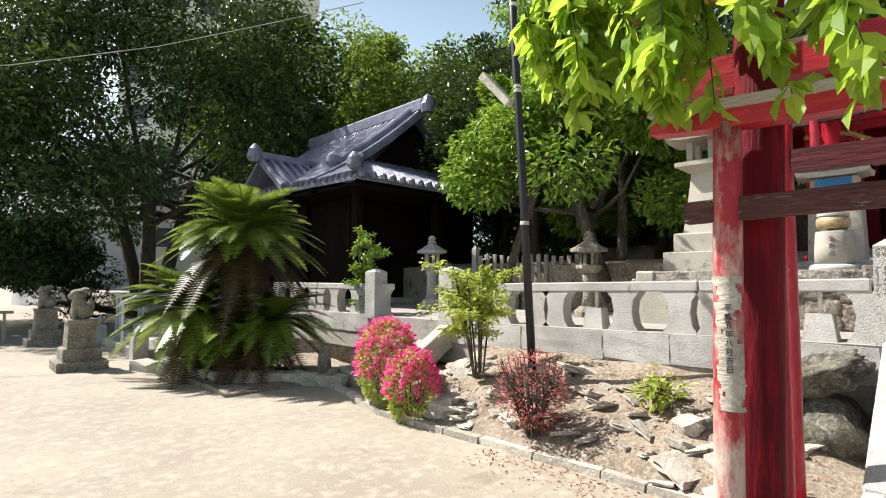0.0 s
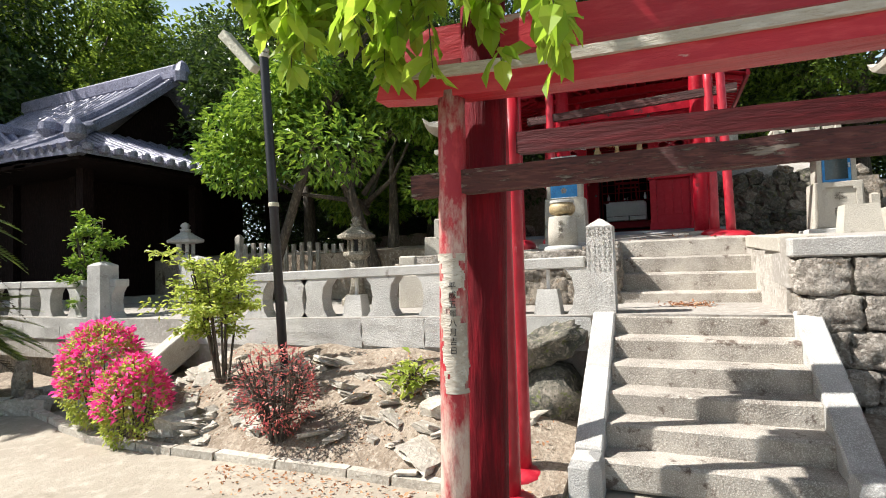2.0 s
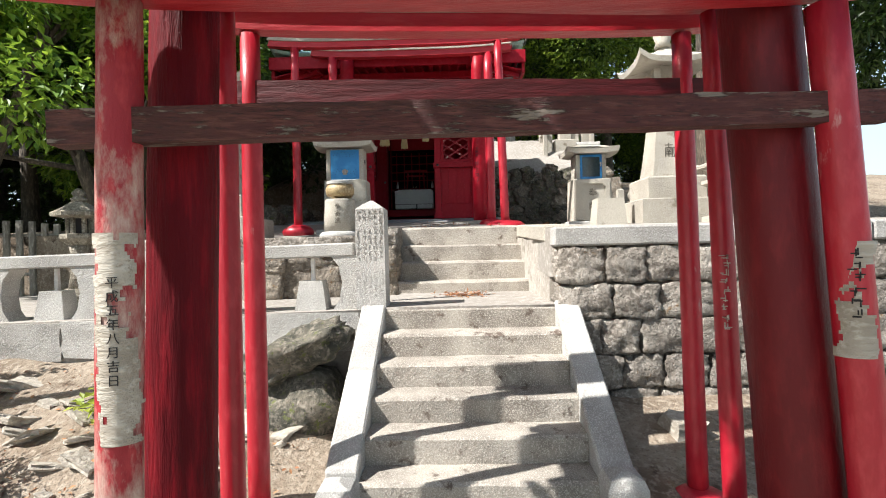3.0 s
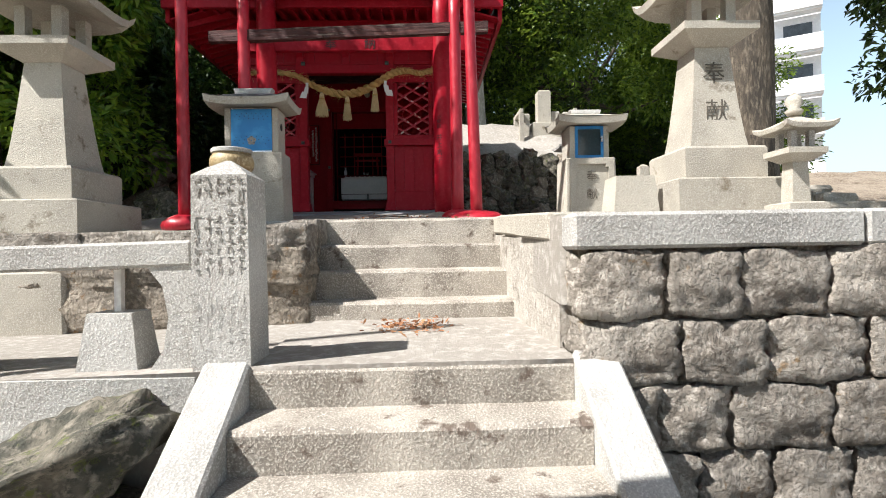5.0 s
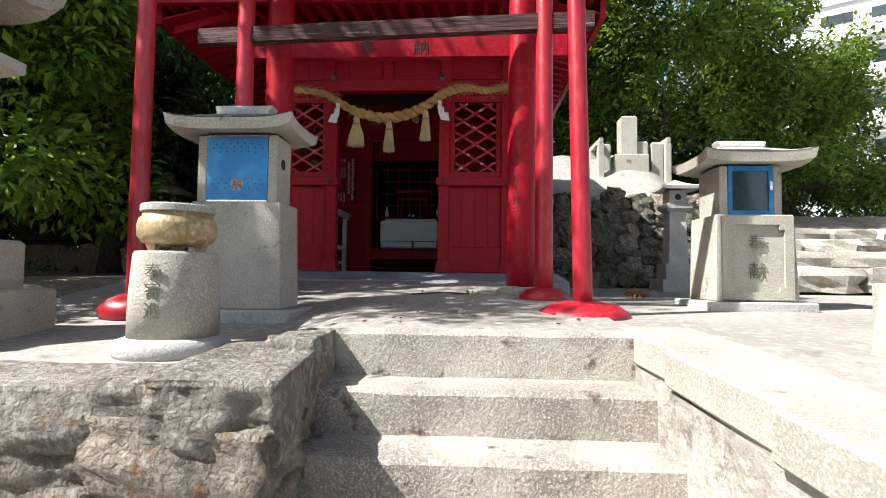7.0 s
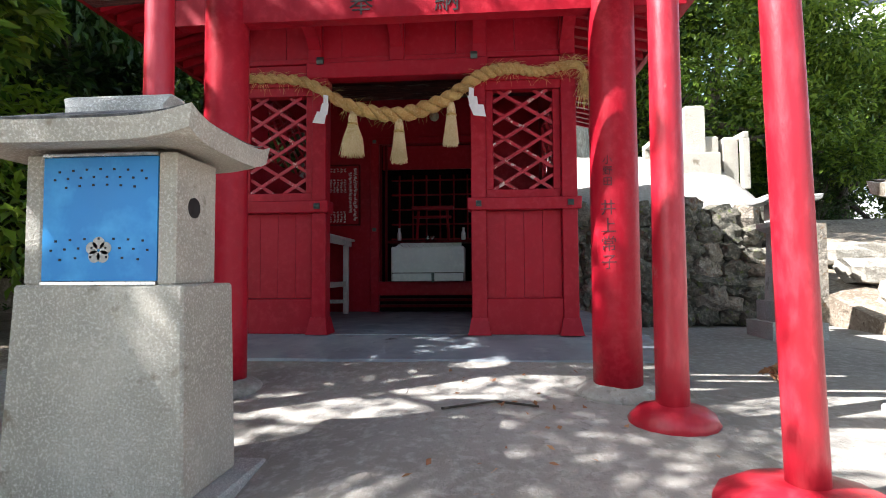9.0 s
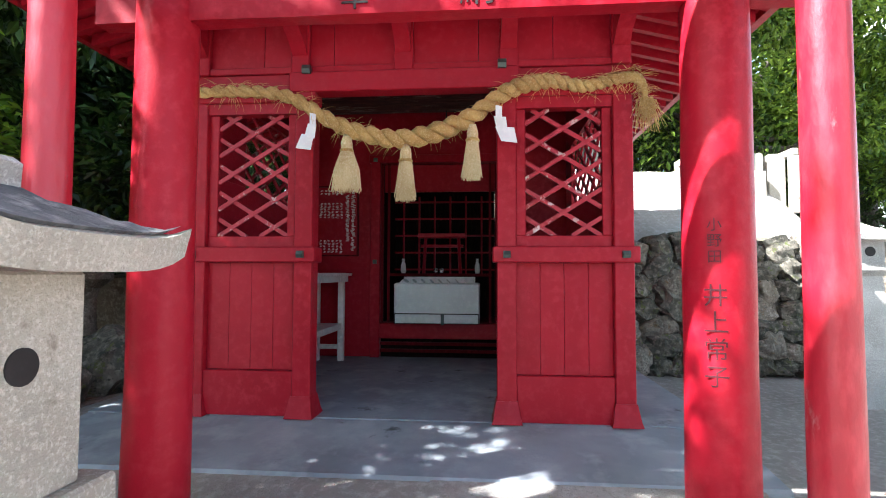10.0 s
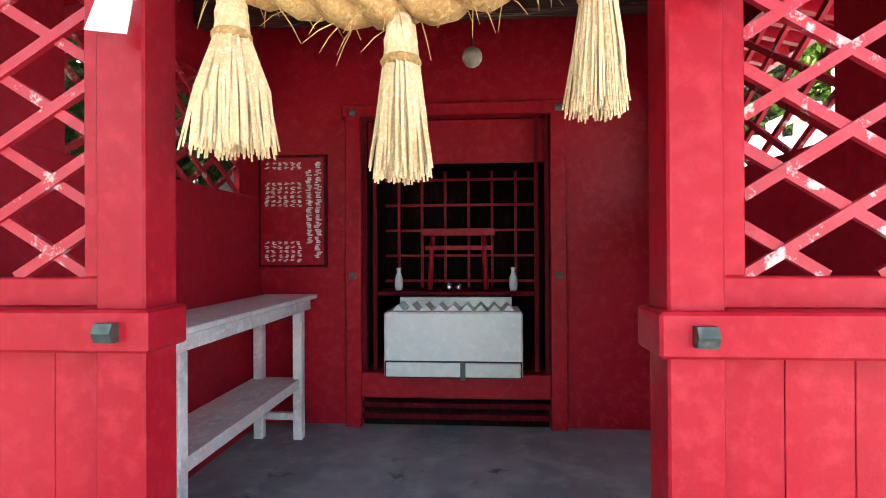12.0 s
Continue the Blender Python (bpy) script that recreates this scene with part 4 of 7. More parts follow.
# ---- the two small stone house altars ----
def kiosk(x, y0, y1, z0, depth, ped_h, box_h, label, panel_only, inset=0.06, oy=0.12, deeper=0.0):
    """Pedestal, stone cell with a blue front, and a hipped roof. x: front face."""
    c, w = (y0 + y1) / 2, (y1 - y0) / 2
    t = thing("stone_altar", label, "stone altar", (x + depth / 2, c, z0))
    part("base_slab", box(B(), x - 0.1, x + depth + deeper + 0.1, y0 - 0.1, y1 + 0.1, z0 - 0.04, z0 + 0.06, 0.01), GRANITE, t)
    ped = part("pedestal", hull8(B(), [(x - 0.02, y0 - 0.02, z0 + 0.06), (x + depth + deeper, y0 - 0.02, z0 + 0.06), (x + depth + deeper, y1 + 0.02, z0 + 0.06), (x - 0.02, y1 + 0.02, z0 + 0.06),
                                       (x, y0, z0 + ped_h), (x + depth + deeper, y0, z0 + ped_h), (x + depth + deeper, y1, z0 + ped_h), (x, y1, z0 + ped_h)], 0.008), GRANITE_LIGHT, t)
    zb, zt = z0 + ped_h, z0 + ped_h + box_h
    i = inset
    if panel_only:
        x, depth = x - 0.045, depth + 0.045
    for sy in (y0 + i, y1 - i - 0.06):
        part("side_wall", box(B(), x + 0.05, x + depth - 0.03, sy, sy + 0.06, zb, zt, 0.006), GRANITE_LIGHT, t)
    part("back_wall", box(B(), x + depth - 0.1, x + depth - 0.052, y0 + i + 0.062, y1 - i - 0.062, zb, zt), GRANITE_LIGHT, t)
    a, b = y0 + i + 0.062, y1 - i - 0.062
    if panel_only:
        part("front_panel", box(B(), x + 0.052, x + 0.075, a, b, zb + 0.012, zt - 0.012), BLUE, t, "faded blue perforated panel")
        for zz in (zb, zt - 0.01):
            part("panel_trim", box(B(), x + 0.046, x + 0.08, a, b, zz, zz + 0.01), SILVER, t, "thin metal edging")
        bm = B()
        for zf, spread_, cnt in ((0.86, 0.36, 7), (0.8, 0.4, 8), (0.74, 0.3, 6), (0.33, 0.38, 7), (0.26, 0.42, 8), (0.19, 0.34, 6)):
            for k in range(cnt):
                u = 2 * k / (cnt - 1) - 1
                yy, zz = (a + b) / 2 + (b - a) * spread_ * u, zb + box_h * (zf + 0.02 * math.cos(u * 1.5))
                box(bm, x + 0.0495, x + 0.053, yy - 0.0035, yy + 0.0035, zz - 0.0035, zz + 0.0035)
        tagged(part("panel_holes", bm, INK, t, "small dark holes"), kind="stuff")
        hole = lathe(B(), 0, 0, [(0.034, -0.003), (0.034, 0.003)], 20)
        bmesh.ops.transform(hole, matrix=Matrix.Translation((x + depth / 2 - 0.012, y0 + i - 0.001, zb + box_h * 0.6)) @ Matrix.Rotation(radians(90), 4, "X"), verts=hole.verts)
        part("side_hole", hole, INK, t, "round dark hole through the side")
        bm = B()
        for k in range(5):
            w_ = math.pi * (0.5 + 0.4 * k)
            petal = lathe(B(), 0, 0, [(0.02, 0.0), (0.02, 0.0015)], 12)
            bmesh.ops.transform(petal, matrix=Matrix.Translation((x + 0.0515, c + 0.024 * math.cos(w_), zb + box_h * 0.26 + 0.024 * math.sin(w_))) @ Matrix.Rotation(radians(-90), 4, "Y"), verts=petal.verts)
            tmp = bpy.data.meshes.new("petal")
            petal.to_mesh(tmp)
            petal.free()
            bm.from_mesh(tmp)
            bpy.data.meshes.remove(tmp)
        part("emblem", bm, INK_STONE, t, "worn grey five-petalled emblem")
    else:
        bm = B()
        for q in ((a, a + 0.03, zb, zt), (b - 0.03, b, zb, zt), (a + 0.03, b - 0.03, zb, zb + 0.035), (a + 0.03, b - 0.03, zt - 0.035, zt)):
            box(bm, x + 0.05, x + 0.08, *q)
        part("window_frame", bm, BLUE, t, "blue window frame")
        part("pane", box(B(), x + 0.06, x + 0.068, a + 0.03, b - 0.03, zb + 0.035, zt - 0.035), GLASS_DARK, t, "dark glass pane")
        part("latch", box(B(), x + 0.036, x + 0.05, a + 0.01, a + 0.03, zb + box_h * 0.5, zb + box_h * 0.68), SILVER, t, "small metal latch")
    hip = hip_roof(B(), x + depth / 2, c, depth / 2 + 0.11, w + oy, zt, zt + 0.09, 0.035, 0.066, 12, ridge=w * 0.5)
    part("roof", hip, GRANITE_LIGHT, t, "thick stone roof slab with lifted corners")
    cover = hip_roof(B(), x + depth / 2, c, depth / 2 + 0.095, w + oy - 0.018, zt + 0.071, zt + 0.176, 0.026, 0.008, 12, ridge=w * 0.5, power=0.9)
    part("roof_cover", cover, SLATE if panel_only else GRANITE_LIGHT, t, "dark weathered slope of the roof" if panel_only else "")
    part("ridge", stack(B(), x + depth / 2, c, [(0.06, w * 0.6, zt + 0.15), (0.06, w * 0.6, zt + 0.172), (0.045, w * 0.66, zt + 0.205), (0.03, w * 0.64, zt + 0.215)]), GRANITE, t)
    return t


kiosk(8.33, 1.03, 1.6, left_z(8.4), 0.28, 0.73, 0.42, "small stone altar house with faded blue panel, on granite pedestal", True, 0.03, 0.11, 0.04)
k2 = kiosk(8.97, -2.44, -1.90, side_z(9.0), 0.42, 0.68, 0.36, "small stone altar house with blue-framed window, on carved pedestal", False, 0.05, 0.11)
z = side_z(9.0)
bm = B()
ya, yb, za, zb = -2.415, -1.925, z + 0.075, z + 0.665
for q in ((ya, ya + 0.06, za, zb), (yb - 0.06, yb, za, zb), (ya + 0.06, yb - 0.06, za, za + 0.055), (ya + 0.06, yb - 0.06, zb - 0.06, zb)):
    box(bm, 8.934, 8.955, *q)
for y_ in (ya + 0.06, yb - 0.095):
    for z_ in (za + 0.055, zb - 0.095):
        box(bm, 8.934, 8.955, y_, y_ + 0.035, z_, z_ + 0.035)
part("carved_frame", bm, GRANITE_LIGHT, k2, "raised border with notched corners round a sunken panel")
for i, ch in enumerate("奉献"):
    lettering("carved_writing", ch, 0.125, facing_front(8.947, -2.17, z + 0.47 - i * 0.2), INK_GREY, k2, "carved character")

# drum pedestal with the ceramic incense bowl
z, cx, cy = left_z(7.5), 7.5, 1.2
dr = thing("stone_drum", "tapered round granite pedestal with carved characters on a disc base", "pedestal", (cx, cy, z))
part("disc_base", lathe(B(), cx, cy, [(0.24, z - 0.02), (0.25, z + 0.03), (0.235, z + 0.06), (0.2, z + 0.075)], 32), GRANITE, dr, smooth=True)
part("drum", lathe(B(), cx, cy, [(0.192, z + 0.07), (0.19, z + 0.25), (0.178, z + 0.44), (0.17, z + 0.455)], 32), GRANITE_LIGHT, dr, smooth=True)
lettering("carved_writing", "奉寄進", 0.074, Matrix.Translation((cx, cy, z + 0.36)) @ Matrix.Rotation(radians(2), 4, "Z") @ facing_front(-0.191, 0, 0), INK_GREY, dr, "carved characters")
bw = thing("incense_bowl", "ochre ceramic incense bowl with grey stone lid on the drum", "bowl", (cx, cy, z + 0.455))
part("bowl", lathe(B(), cx, cy, [(0.1, z + 0.483), (0.145, z + 0.495), (0.165, z + 0.525), (0.169, z + 0.57), (0.16, z + 0.605), (0.148, z + 0.614), (0.146, z + 0.632)], 32), TERRA, bw, smooth=True)
for a in (0.5, 2.6, 4.7):
    part("foot", stack(B(), cx + 0.11 * math.cos(a), cy + 0.11 * math.sin(a), [(0.014, 0.014, z + 0.455), (0.028, 0.028, z + 0.505)]), TERRA, bw)
part("lid", lathe(B(), cx, cy, [(0.15, z + 0.632), (0.157, z + 0.636), (0.157, z + 0.662), (0.152, z + 0.668)], 32), GRANITE, bw, "flat grey stone lid")


# ---- the red shrine ----
hall = thing("shrine_hall", "small red-painted wooden shrine with lattice panels and copper roof", "shrine", (11.7, 0.73, 2.045))
F, FL = 10.6, 2.047


def side_panel(y0, y1):
    """One front panel: posts, lattice above, boards below."""
    p = part("front_panel", box(B(), F - 0.03, F + 0.05, y0 + 0.1, y1 - 0.1, 3.835, 3.9), RED, hall)
    for y in (y0, y1 - 0.11):
        bm = box(B(), F - 0.045, F + 0.075, y, y + 0.11, FL + 0.1, 3.9, 0.005)
        part("post", bm, RED, p)
        part("post_shoe", stack(B(), F + 0.015, y + 0.055, [(0.1, 0.085, FL), (0.09, 0.075, FL + 0.03), (0.063, 0.06, FL + 0.12)]), RED, p)
    part("sill_board", box(B(), F - 0.03, F + 0.05, y0 + 0.11, y1 - 0.11, FL, FL + 0.26, 0.004), RED, p, "scuffed kick board")
    part("top_rail", box(B(), F - 0.05, F + 0.08, y0 - 0.01, y1 + 0.01, 3.9, 3.965, 0.005), RED, p)
    part("mid_rail", box(B(), F - 0.075, F + 0.075, y0 - 0.025, y1 + 0.025, 2.945, 3.035, 0.006), RED, p)
    for y in (y0 + 0.055, y1 - 0.055):
        part("stud", stack(B(), F - 0.085, y, [(0.01, 0.02, 2.97), (0.02, 0.02, 2.99), (0.01, 0.02, 3.01)]), METAL, p, "green bronze stud")
    part("lattice_frame", box(B(), F - 0.01, F + 0.04, y0 + 0.11, y1 - 0.11, 3.035, 3.1, 0.004), RED, p)
    for y in (y0 + 0.11, y1 - 0.165):
        part("lattice_frame", box(B(), F - 0.01, F + 0.04, y, y + 0.055, 3.1, 3.835, 0.004), RED, p)
    a, b, c, d = y0 + 0.165, y1 - 0.165, 3.1, 3.835
    sl = 0.62
    lat_bars(p, a, b, c, d, sl, F + 0.012)
    n = 4
    w = (y1 - y0 - 0.22) / n
    for k in range(n):
        part("board", box(B(), F + 0.005, F + 0.03, y0 + 0.11 + k * w + 0.0008, y0 + 0.11 + (k + 1) * w - 0.0008, FL + 0.262, 2.944, 0.0015), RED, p)


def lat_bars(parent, a, b, c, d, sl, x, gap=0.163, material=LATTICE, along="y"):
    """Crossing diagonal bars inside the window from a to b and c to d."""
    for sgn in (1, -1):
        bm = B()
        k = -20
        while k < 30:
            off = c + k * gap
            pts = []
            ya, yb = (a, b)
            za, zb = (off, off + (b - a) * sl) if sgn > 0 else (off + (b - a) * sl, off)
            s = (zb - za) / (yb - ya)
            lo, hi = ya, yb
            for lim, cmp in ((c, 1), (d, -1)):
                yy = ya + (lim - za) / s
                if (s > 0) == (cmp > 0):
                    lo = max(lo, yy)
                else:
                    hi = min(hi, yy)
            if hi - lo > 0.02:
                p0, p1 = (lo, za + (lo - ya) * s), (hi, za + (hi - ya) * s)
                dv = Vector((p1[0] - p0[0], p1[1] - p0[1])).normalized() * 0.012
                nx, nz = -dv.y, dv.x
                e = 0.004 * sgn
                q = [(p0[0] + nx, p0[1] + nz), (p1[0] + nx, p1[1] + nz), (p1[0] - nx, p1[1] - nz), (p0[0] - nx, p0[1] - nz)]
                if along == "y":
                    hull8(bm, [(x - 0.008 + e, y, z) for y, z in q] + [(x + 0.008 + e, y, z) for y, z in q])
                else:
                    hull8(bm, [(y, x - 0.008 + e, z) for y, z in q] + [(y, x + 0.008 + e, z) for y, z in q])
            k += 1
        bmesh.ops.recalc_face_normals(bm, faces=bm.faces)
        part("lattice", bm, material, parent, "diagonal lattice with chipped paint")


side_panel(1.27, 2.035)
side_panel(-0.572, 0.19)
# lintel, boards above, struts and brackets
part("lintel", box(B(), F - 0.06, F + 0.06, 0.06, 1.42, 3.955, 4.075, 0.006), RED, hall)
part("lintel_rail", box(B(), F - 0.03, F + 0.05, -0.57, 2.03, 4.08, 4.12, 0.004), RED, hall)
for y0, y1 in ((-0.57, 0.06), (1.42, 2.03)):
    part("upper_wall", box(B(), F - 0.01, F + 0.05, y0, y1, 3.967, 4.078), RED, hall)
for k in range(6):
    y0 = -0.57 + k * 2.6 / 6
    part("upper_board", box(B(), F, F + 0.04, y0 + 0.002, y0 + 2.6 / 6 - 0.002, 4.122, 4.7), RED, hall)
for y in (-0.515, 0.12, 0.735, 1.36, 1.98):
    part("strut", box(B(), F - 0.045, F - 0.002, y - 0.055, y + 0.055, 4.078, 4.6, 0.005), RED, hall)
    bm = B()
    prof = [(F - 0.047, 4.18), (F - 0.12, 4.24), (F - 0.24, 4.3), (F - 0.28, 4.36), (F - 0.28, 4.42), (F - 0.047, 4.42)]
    f = [bm.verts.new((px, y - 0.045, pz)) for px, pz in prof]
    g_ = [bm.verts.new((px, y + 0.045, pz)) for px, pz in prof]
    bm.faces.new(f)
    bm.faces.new(g_[::-1])
    for i in range(6):
        bm.faces.new((f[i], g_[i], g_[(i + 1) % 6], f[(i + 1) % 6]))
    bmesh.ops.recalc_face_normals(bm, faces=bm.faces)
    part("bracket", bm, RED, hall)
for y in (0.16, 1.31):
    part("stud", stack(B(), F - 0.068, y, [(0.01, 0.025, 4.06), (0.018, 0.025, 4.085), (0.01, 0.025, 4.11)]), METAL, hall, "green bronze stud")
part("eave_beam", box(B(), 10.2, 10.32, -1.1, 2.57, 4.42, 4.54, 0.01), RED, hall)
# side walls, each with a lattice window, and the back wall with its alcove
for y, yo in ((1.995, 2.03), (-0.57, -0.535)):
    w = part("side_wall", box(B(), F + 0.08, 12.86, y, yo, FL, 3.5), RED, hall)
    part("side_wall_top", box(B(), F + 0.08, 12.86, y, yo, 4.08, 4.7), RED, w)
    part("side_post", box(B(), F + 0.08, 11.2, y, yo, 3.502, 4.078), RED, w)
    part("side_post", box(B(), 12.5, 12.86, y, yo, 3.502, 4.078), RED, w)
    lat_bars(w, 11.2, 12.5, 3.502, 4.078, 0.62, (y + yo) / 2, along="x")
for y0, y1 in ((-0.533, 0.04), (1.42, 1.993)):
    part("back_wall", box(B(), 12.8, 12.86, y0, y1, FL, 4.7), RED, hall)
part("back_wall_top", box(B(), 12.8, 12.86, 0.04, 1.42, 4.08, 4.7), RED, hall)
for y in (0.04, 1.32):
    part("alcove_post", box(B(), 12.74, 12.86, y, y + 0.1, FL, 4.08, 0.006), RED, hall)
    for z in (3.0, 4.03):
        part("stud", stack(B(), 12.735, y + 0.05, [(0.01, 0.02, z - 0.02), (0.014, 0.02, z), (0.01, 0.02, z + 0.02)]), METAL, hall)
part("alcove_head", box(B(), 12.735, 12.85, 0.02, 1.44, 4.0, 4.078, 0.006), RED, hall)
# near-black board: the shade below the sill is put into its colour
part("base_board", box(B(), 12.81, 12.85, 0.142, 1.318, FL, 2.238), DARK_WOOD_SHADED, hall)
part("alcove_sill", box(B(), 12.72, 12.86, 0.142, 1.318, 2.24, 2.395, 0.006), RED, hall)
# slats and sliding frames take the red with shade in its base
for z in (2.1, 2.17):
    part("sill_slat", box(B(), 12.76, 12.8, 0.142, 1.318, z, z + 0.03), RED_DARK_SHADED, hall)
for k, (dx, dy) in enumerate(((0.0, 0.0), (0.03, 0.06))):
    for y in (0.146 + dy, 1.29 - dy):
        part("sliding_frame", box(B(), 12.77 + dx, 12.79 + dx, y, y + 0.025, 2.397, 3.998), RED_DARK_SHADED, hall)
# recess walls and back get their shade from the near-black wood colour
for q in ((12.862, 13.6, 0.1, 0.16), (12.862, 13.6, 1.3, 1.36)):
    part("alcove_wall", box(B(), *q, 2.24, 4.1), DARK_WOOD_SHADED, hall)
part("alcove_back", box(B(), 13.54, 13.6, 0.162, 1.298, 2.24, 4.1), DARK_WOOD_SHADED, hall)
# recess floor and ceiling likewise: their shade is in the darkened red
part("alcove_floor", box(B(), 12.862, 13.538, 0.162, 1.298, 2.3, 2.39), RED_DARK_SHADED, hall)
part("alcove_ceiling", box(B(), 12.862, 13.538, 0.162, 1.298, 4.02, 4.08), RED_DARK_SHADED, hall)
part("alcove_curtain_board", box(B(), 12.87, 12.89, 0.162, 1.298, 3.72, 4.0), RED, hall)
for k in range(6):
    y = 0.3 + k * 0.175
    part("grid_bar", box(B(), 13.4, 13.415, y, y + 0.018, 2.88, 3.75), RED, hall)
for k in range(5):
    z = 2.92 + k * 0.19
    part("grid_bar", box(B(), 13.416, 13.43, 0.17, 1.29, z, z + 0.018), RED, hall)
part("shelf", box(B(), 12.96, 13.3, 0.2, 1.26, 2.855, 2.885, 0.004), RED_DARK_SHADED, hall)
part("ceiling_board", box(B(), F + 0.08, 12.8, -0.533, 1.993, 4.62, 4.66), BEAM_WORN, hall)
for x in (11.2, 12.0):
    part("ceiling_beam", box(B(), x, x + 0.1, -0.533, 1.993, 4.3, 4.44, 0.006), BEAM_WORN, hall)
# roof: copper skin, red boards and rafters under the eaves
part("roof", hip_roof(B(), 11.7, 0.73, 2.05, 2.05, 4.62, 5.75, 0.14, 0.05, 24, ridge=1.15, power=0.85), COPPER, hall, "green copper roof with upturned corners")
part("roof_ridge", box(B(), 11.58, 11.82, -0.5, 1.96, 5.72, 5.9, 0.03), COPPER, hall)
rows_ = 26
for k in range(rows_):
    y = -1.2 + k * 3.86 / (rows_ - 1)
    part("rafter", hull8(B(), [(9.75, y - 0.022, 4.46), (10.58, y - 0.022, 4.58), (10.58, y + 0.022, 4.58), (9.75, y + 0.022, 4.46), (9.75, y - 0.022, 4.53), (10.58, y - 0.022, 4.65), (10.58, y + 0.022, 4.65), (9.75, y + 0.022, 4.53)]), RED, hall)
for k in range(22):
    x = 9.95 + k * 0.165
    for y0, y1 in ((2.045, 2.72), (-0.58, -1.26)):
        part("rafter", hull8(B(), [(x - 0.022, y1, 4.3), (x + 0.022, y1, 4.3), (x + 0.022, y0, 4.47), (x - 0.022, y0, 4.47), (x - 0.022, y1, 4.37), (x + 0.022, y1, 4.37), (x + 0.022, y0, 4.54), (x - 0.022, y0, 4.54)]), RED, hall)
part("eave_board", hull8(B(), [(9.7, -1.26, 4.535), (10.58, -1.26, 4.655), (10.58, 2.72, 4.655), (9.7, 2.72, 4.535), (9.7, -1.26, 4.555), (10.58, -1.26, 4.675), (10.58, 2.72, 4.675), (9.7, 2.72, 4.555)]), RED, hall)
for y0, y1 in ((2.045, 2.75), (-0.58, -1.29)):
    bm = hull8(B(), [(9.8, y1, 4.372), (13.6, y1, 4.372), (13.6, y0, 4.545), (9.8, y0, 4.545), (9.8, y1, 4.392), (13.6, y1, 4.392), (13.6, y0, 4.565), (9.8, y0, 4.565)])
    bmesh.ops.recalc_face_normals(bm, faces=bm.faces)
    part("eave_board", bm, RED, hall)
    part("eave_edge", box(B(), 9.78, 13.62, min(y1, y1 + math.copysign(0.05, y1 - 0.7)), max(y1, y1 + math.copysign(0.05, y1 - 0.7)), 4.33, 4.66), RED, hall)
part("eave_edge", box(B(), 9.66, 9.72, -1.34, 2.8, 4.46, 4.66, 0.005), RED, hall)

# ---- straw rope, tassels and paper streamers ----
rope = thing("straw_rope", "thick twisted straw rope hung in a garland over the shrine door", "rope", (10.53, 0.73, 3.65))
key = [(2.03, 3.955), (1.75, 3.965), (1.42, 3.925), (1.1, 3.745), (0.75, 3.655), (0.4, 3.745), (0.12, 3.925), (-0.1, 3.975), (-0.3, 3.94), (-0.48, 3.98), (-0.58, 3.985), (-0.625, 3.93), (-0.63, 3.83)]


def along(u):
    f = u * (len(key) - 1)
    i = min(int(f), len(key) - 2)
    t = f - i
    p0, p1, p2, p3 = key[max(i - 1, 0)], key[i], key[i + 1], key[min(i + 2, len(key) - 1)]
    return [0.5 * (2 * b + (c - a) * t + (2 * a - 5 * b + 4 * c - d) * t * t + (3 * b - a - 3 * c + d) * t ** 3) for a, b, c, d in zip(p0, p1, p2, p3)]


for ph in (0.0, math.pi):
    pts, rad = [], []
    n = 170
    for k in range(n + 1):
        u = k / n
        y, z = along(u)
        w = 2 * math.pi * u * 23 + ph
        fat = 0.018 + 0.021 * math.exp(-((u - 0.38) / 0.22) ** 2) + 0.006
        fat *= 0.62 if u > 0.95 else 1
        pts.append((10.53 + 0.62 * fat * math.cos(w), y, z + 0.62 * fat * math.sin(w)))
        rad.append(fat * 0.78)
    part("strand", tube(B(), pts, rad, 10, 0.25), STRAW, rope, smooth=True)
rng = random.Random(9)
bm = B()
for k in range(650):
    u = rng.random() ** 0.9
    y, z = along(u)
    a = rng.uniform(0, 6.28)
    r = 0.042
    p = Vector((10.53 + r * math.cos(a), y, z + r * math.sin(a)))
    d = Vector((math.cos(a) * 0.5, rng.gauss(0, 0.8), math.sin(a) * 0.5 - 0.35)).normalized() * rng.uniform(0.03, 0.09)
    tube(bm, [p, p + d * 0.6, p + d + Vector((0, 0, -0.01))], [0.0018, 0.0014, 0.0006], 3)
tagged(part("loose_straw", bm, STRAW, rope, "loose straw ends"), kind="stuff")
bm = B()
for k in range(90):
    p = Vector((10.53 + rng.gauss(0, 0.02), -0.63 + rng.gauss(0, 0.02), 3.86))
    tube(bm, [p, p + Vector((rng.gauss(0, 0.03), rng.gauss(-0.02, 0.04), -rng.uniform(0.08, 0.2)))], [0.003, 0.001], 3)
tagged(part("frayed_end", bm, STRAW, rope, "frayed straw end"), kind="stuff")
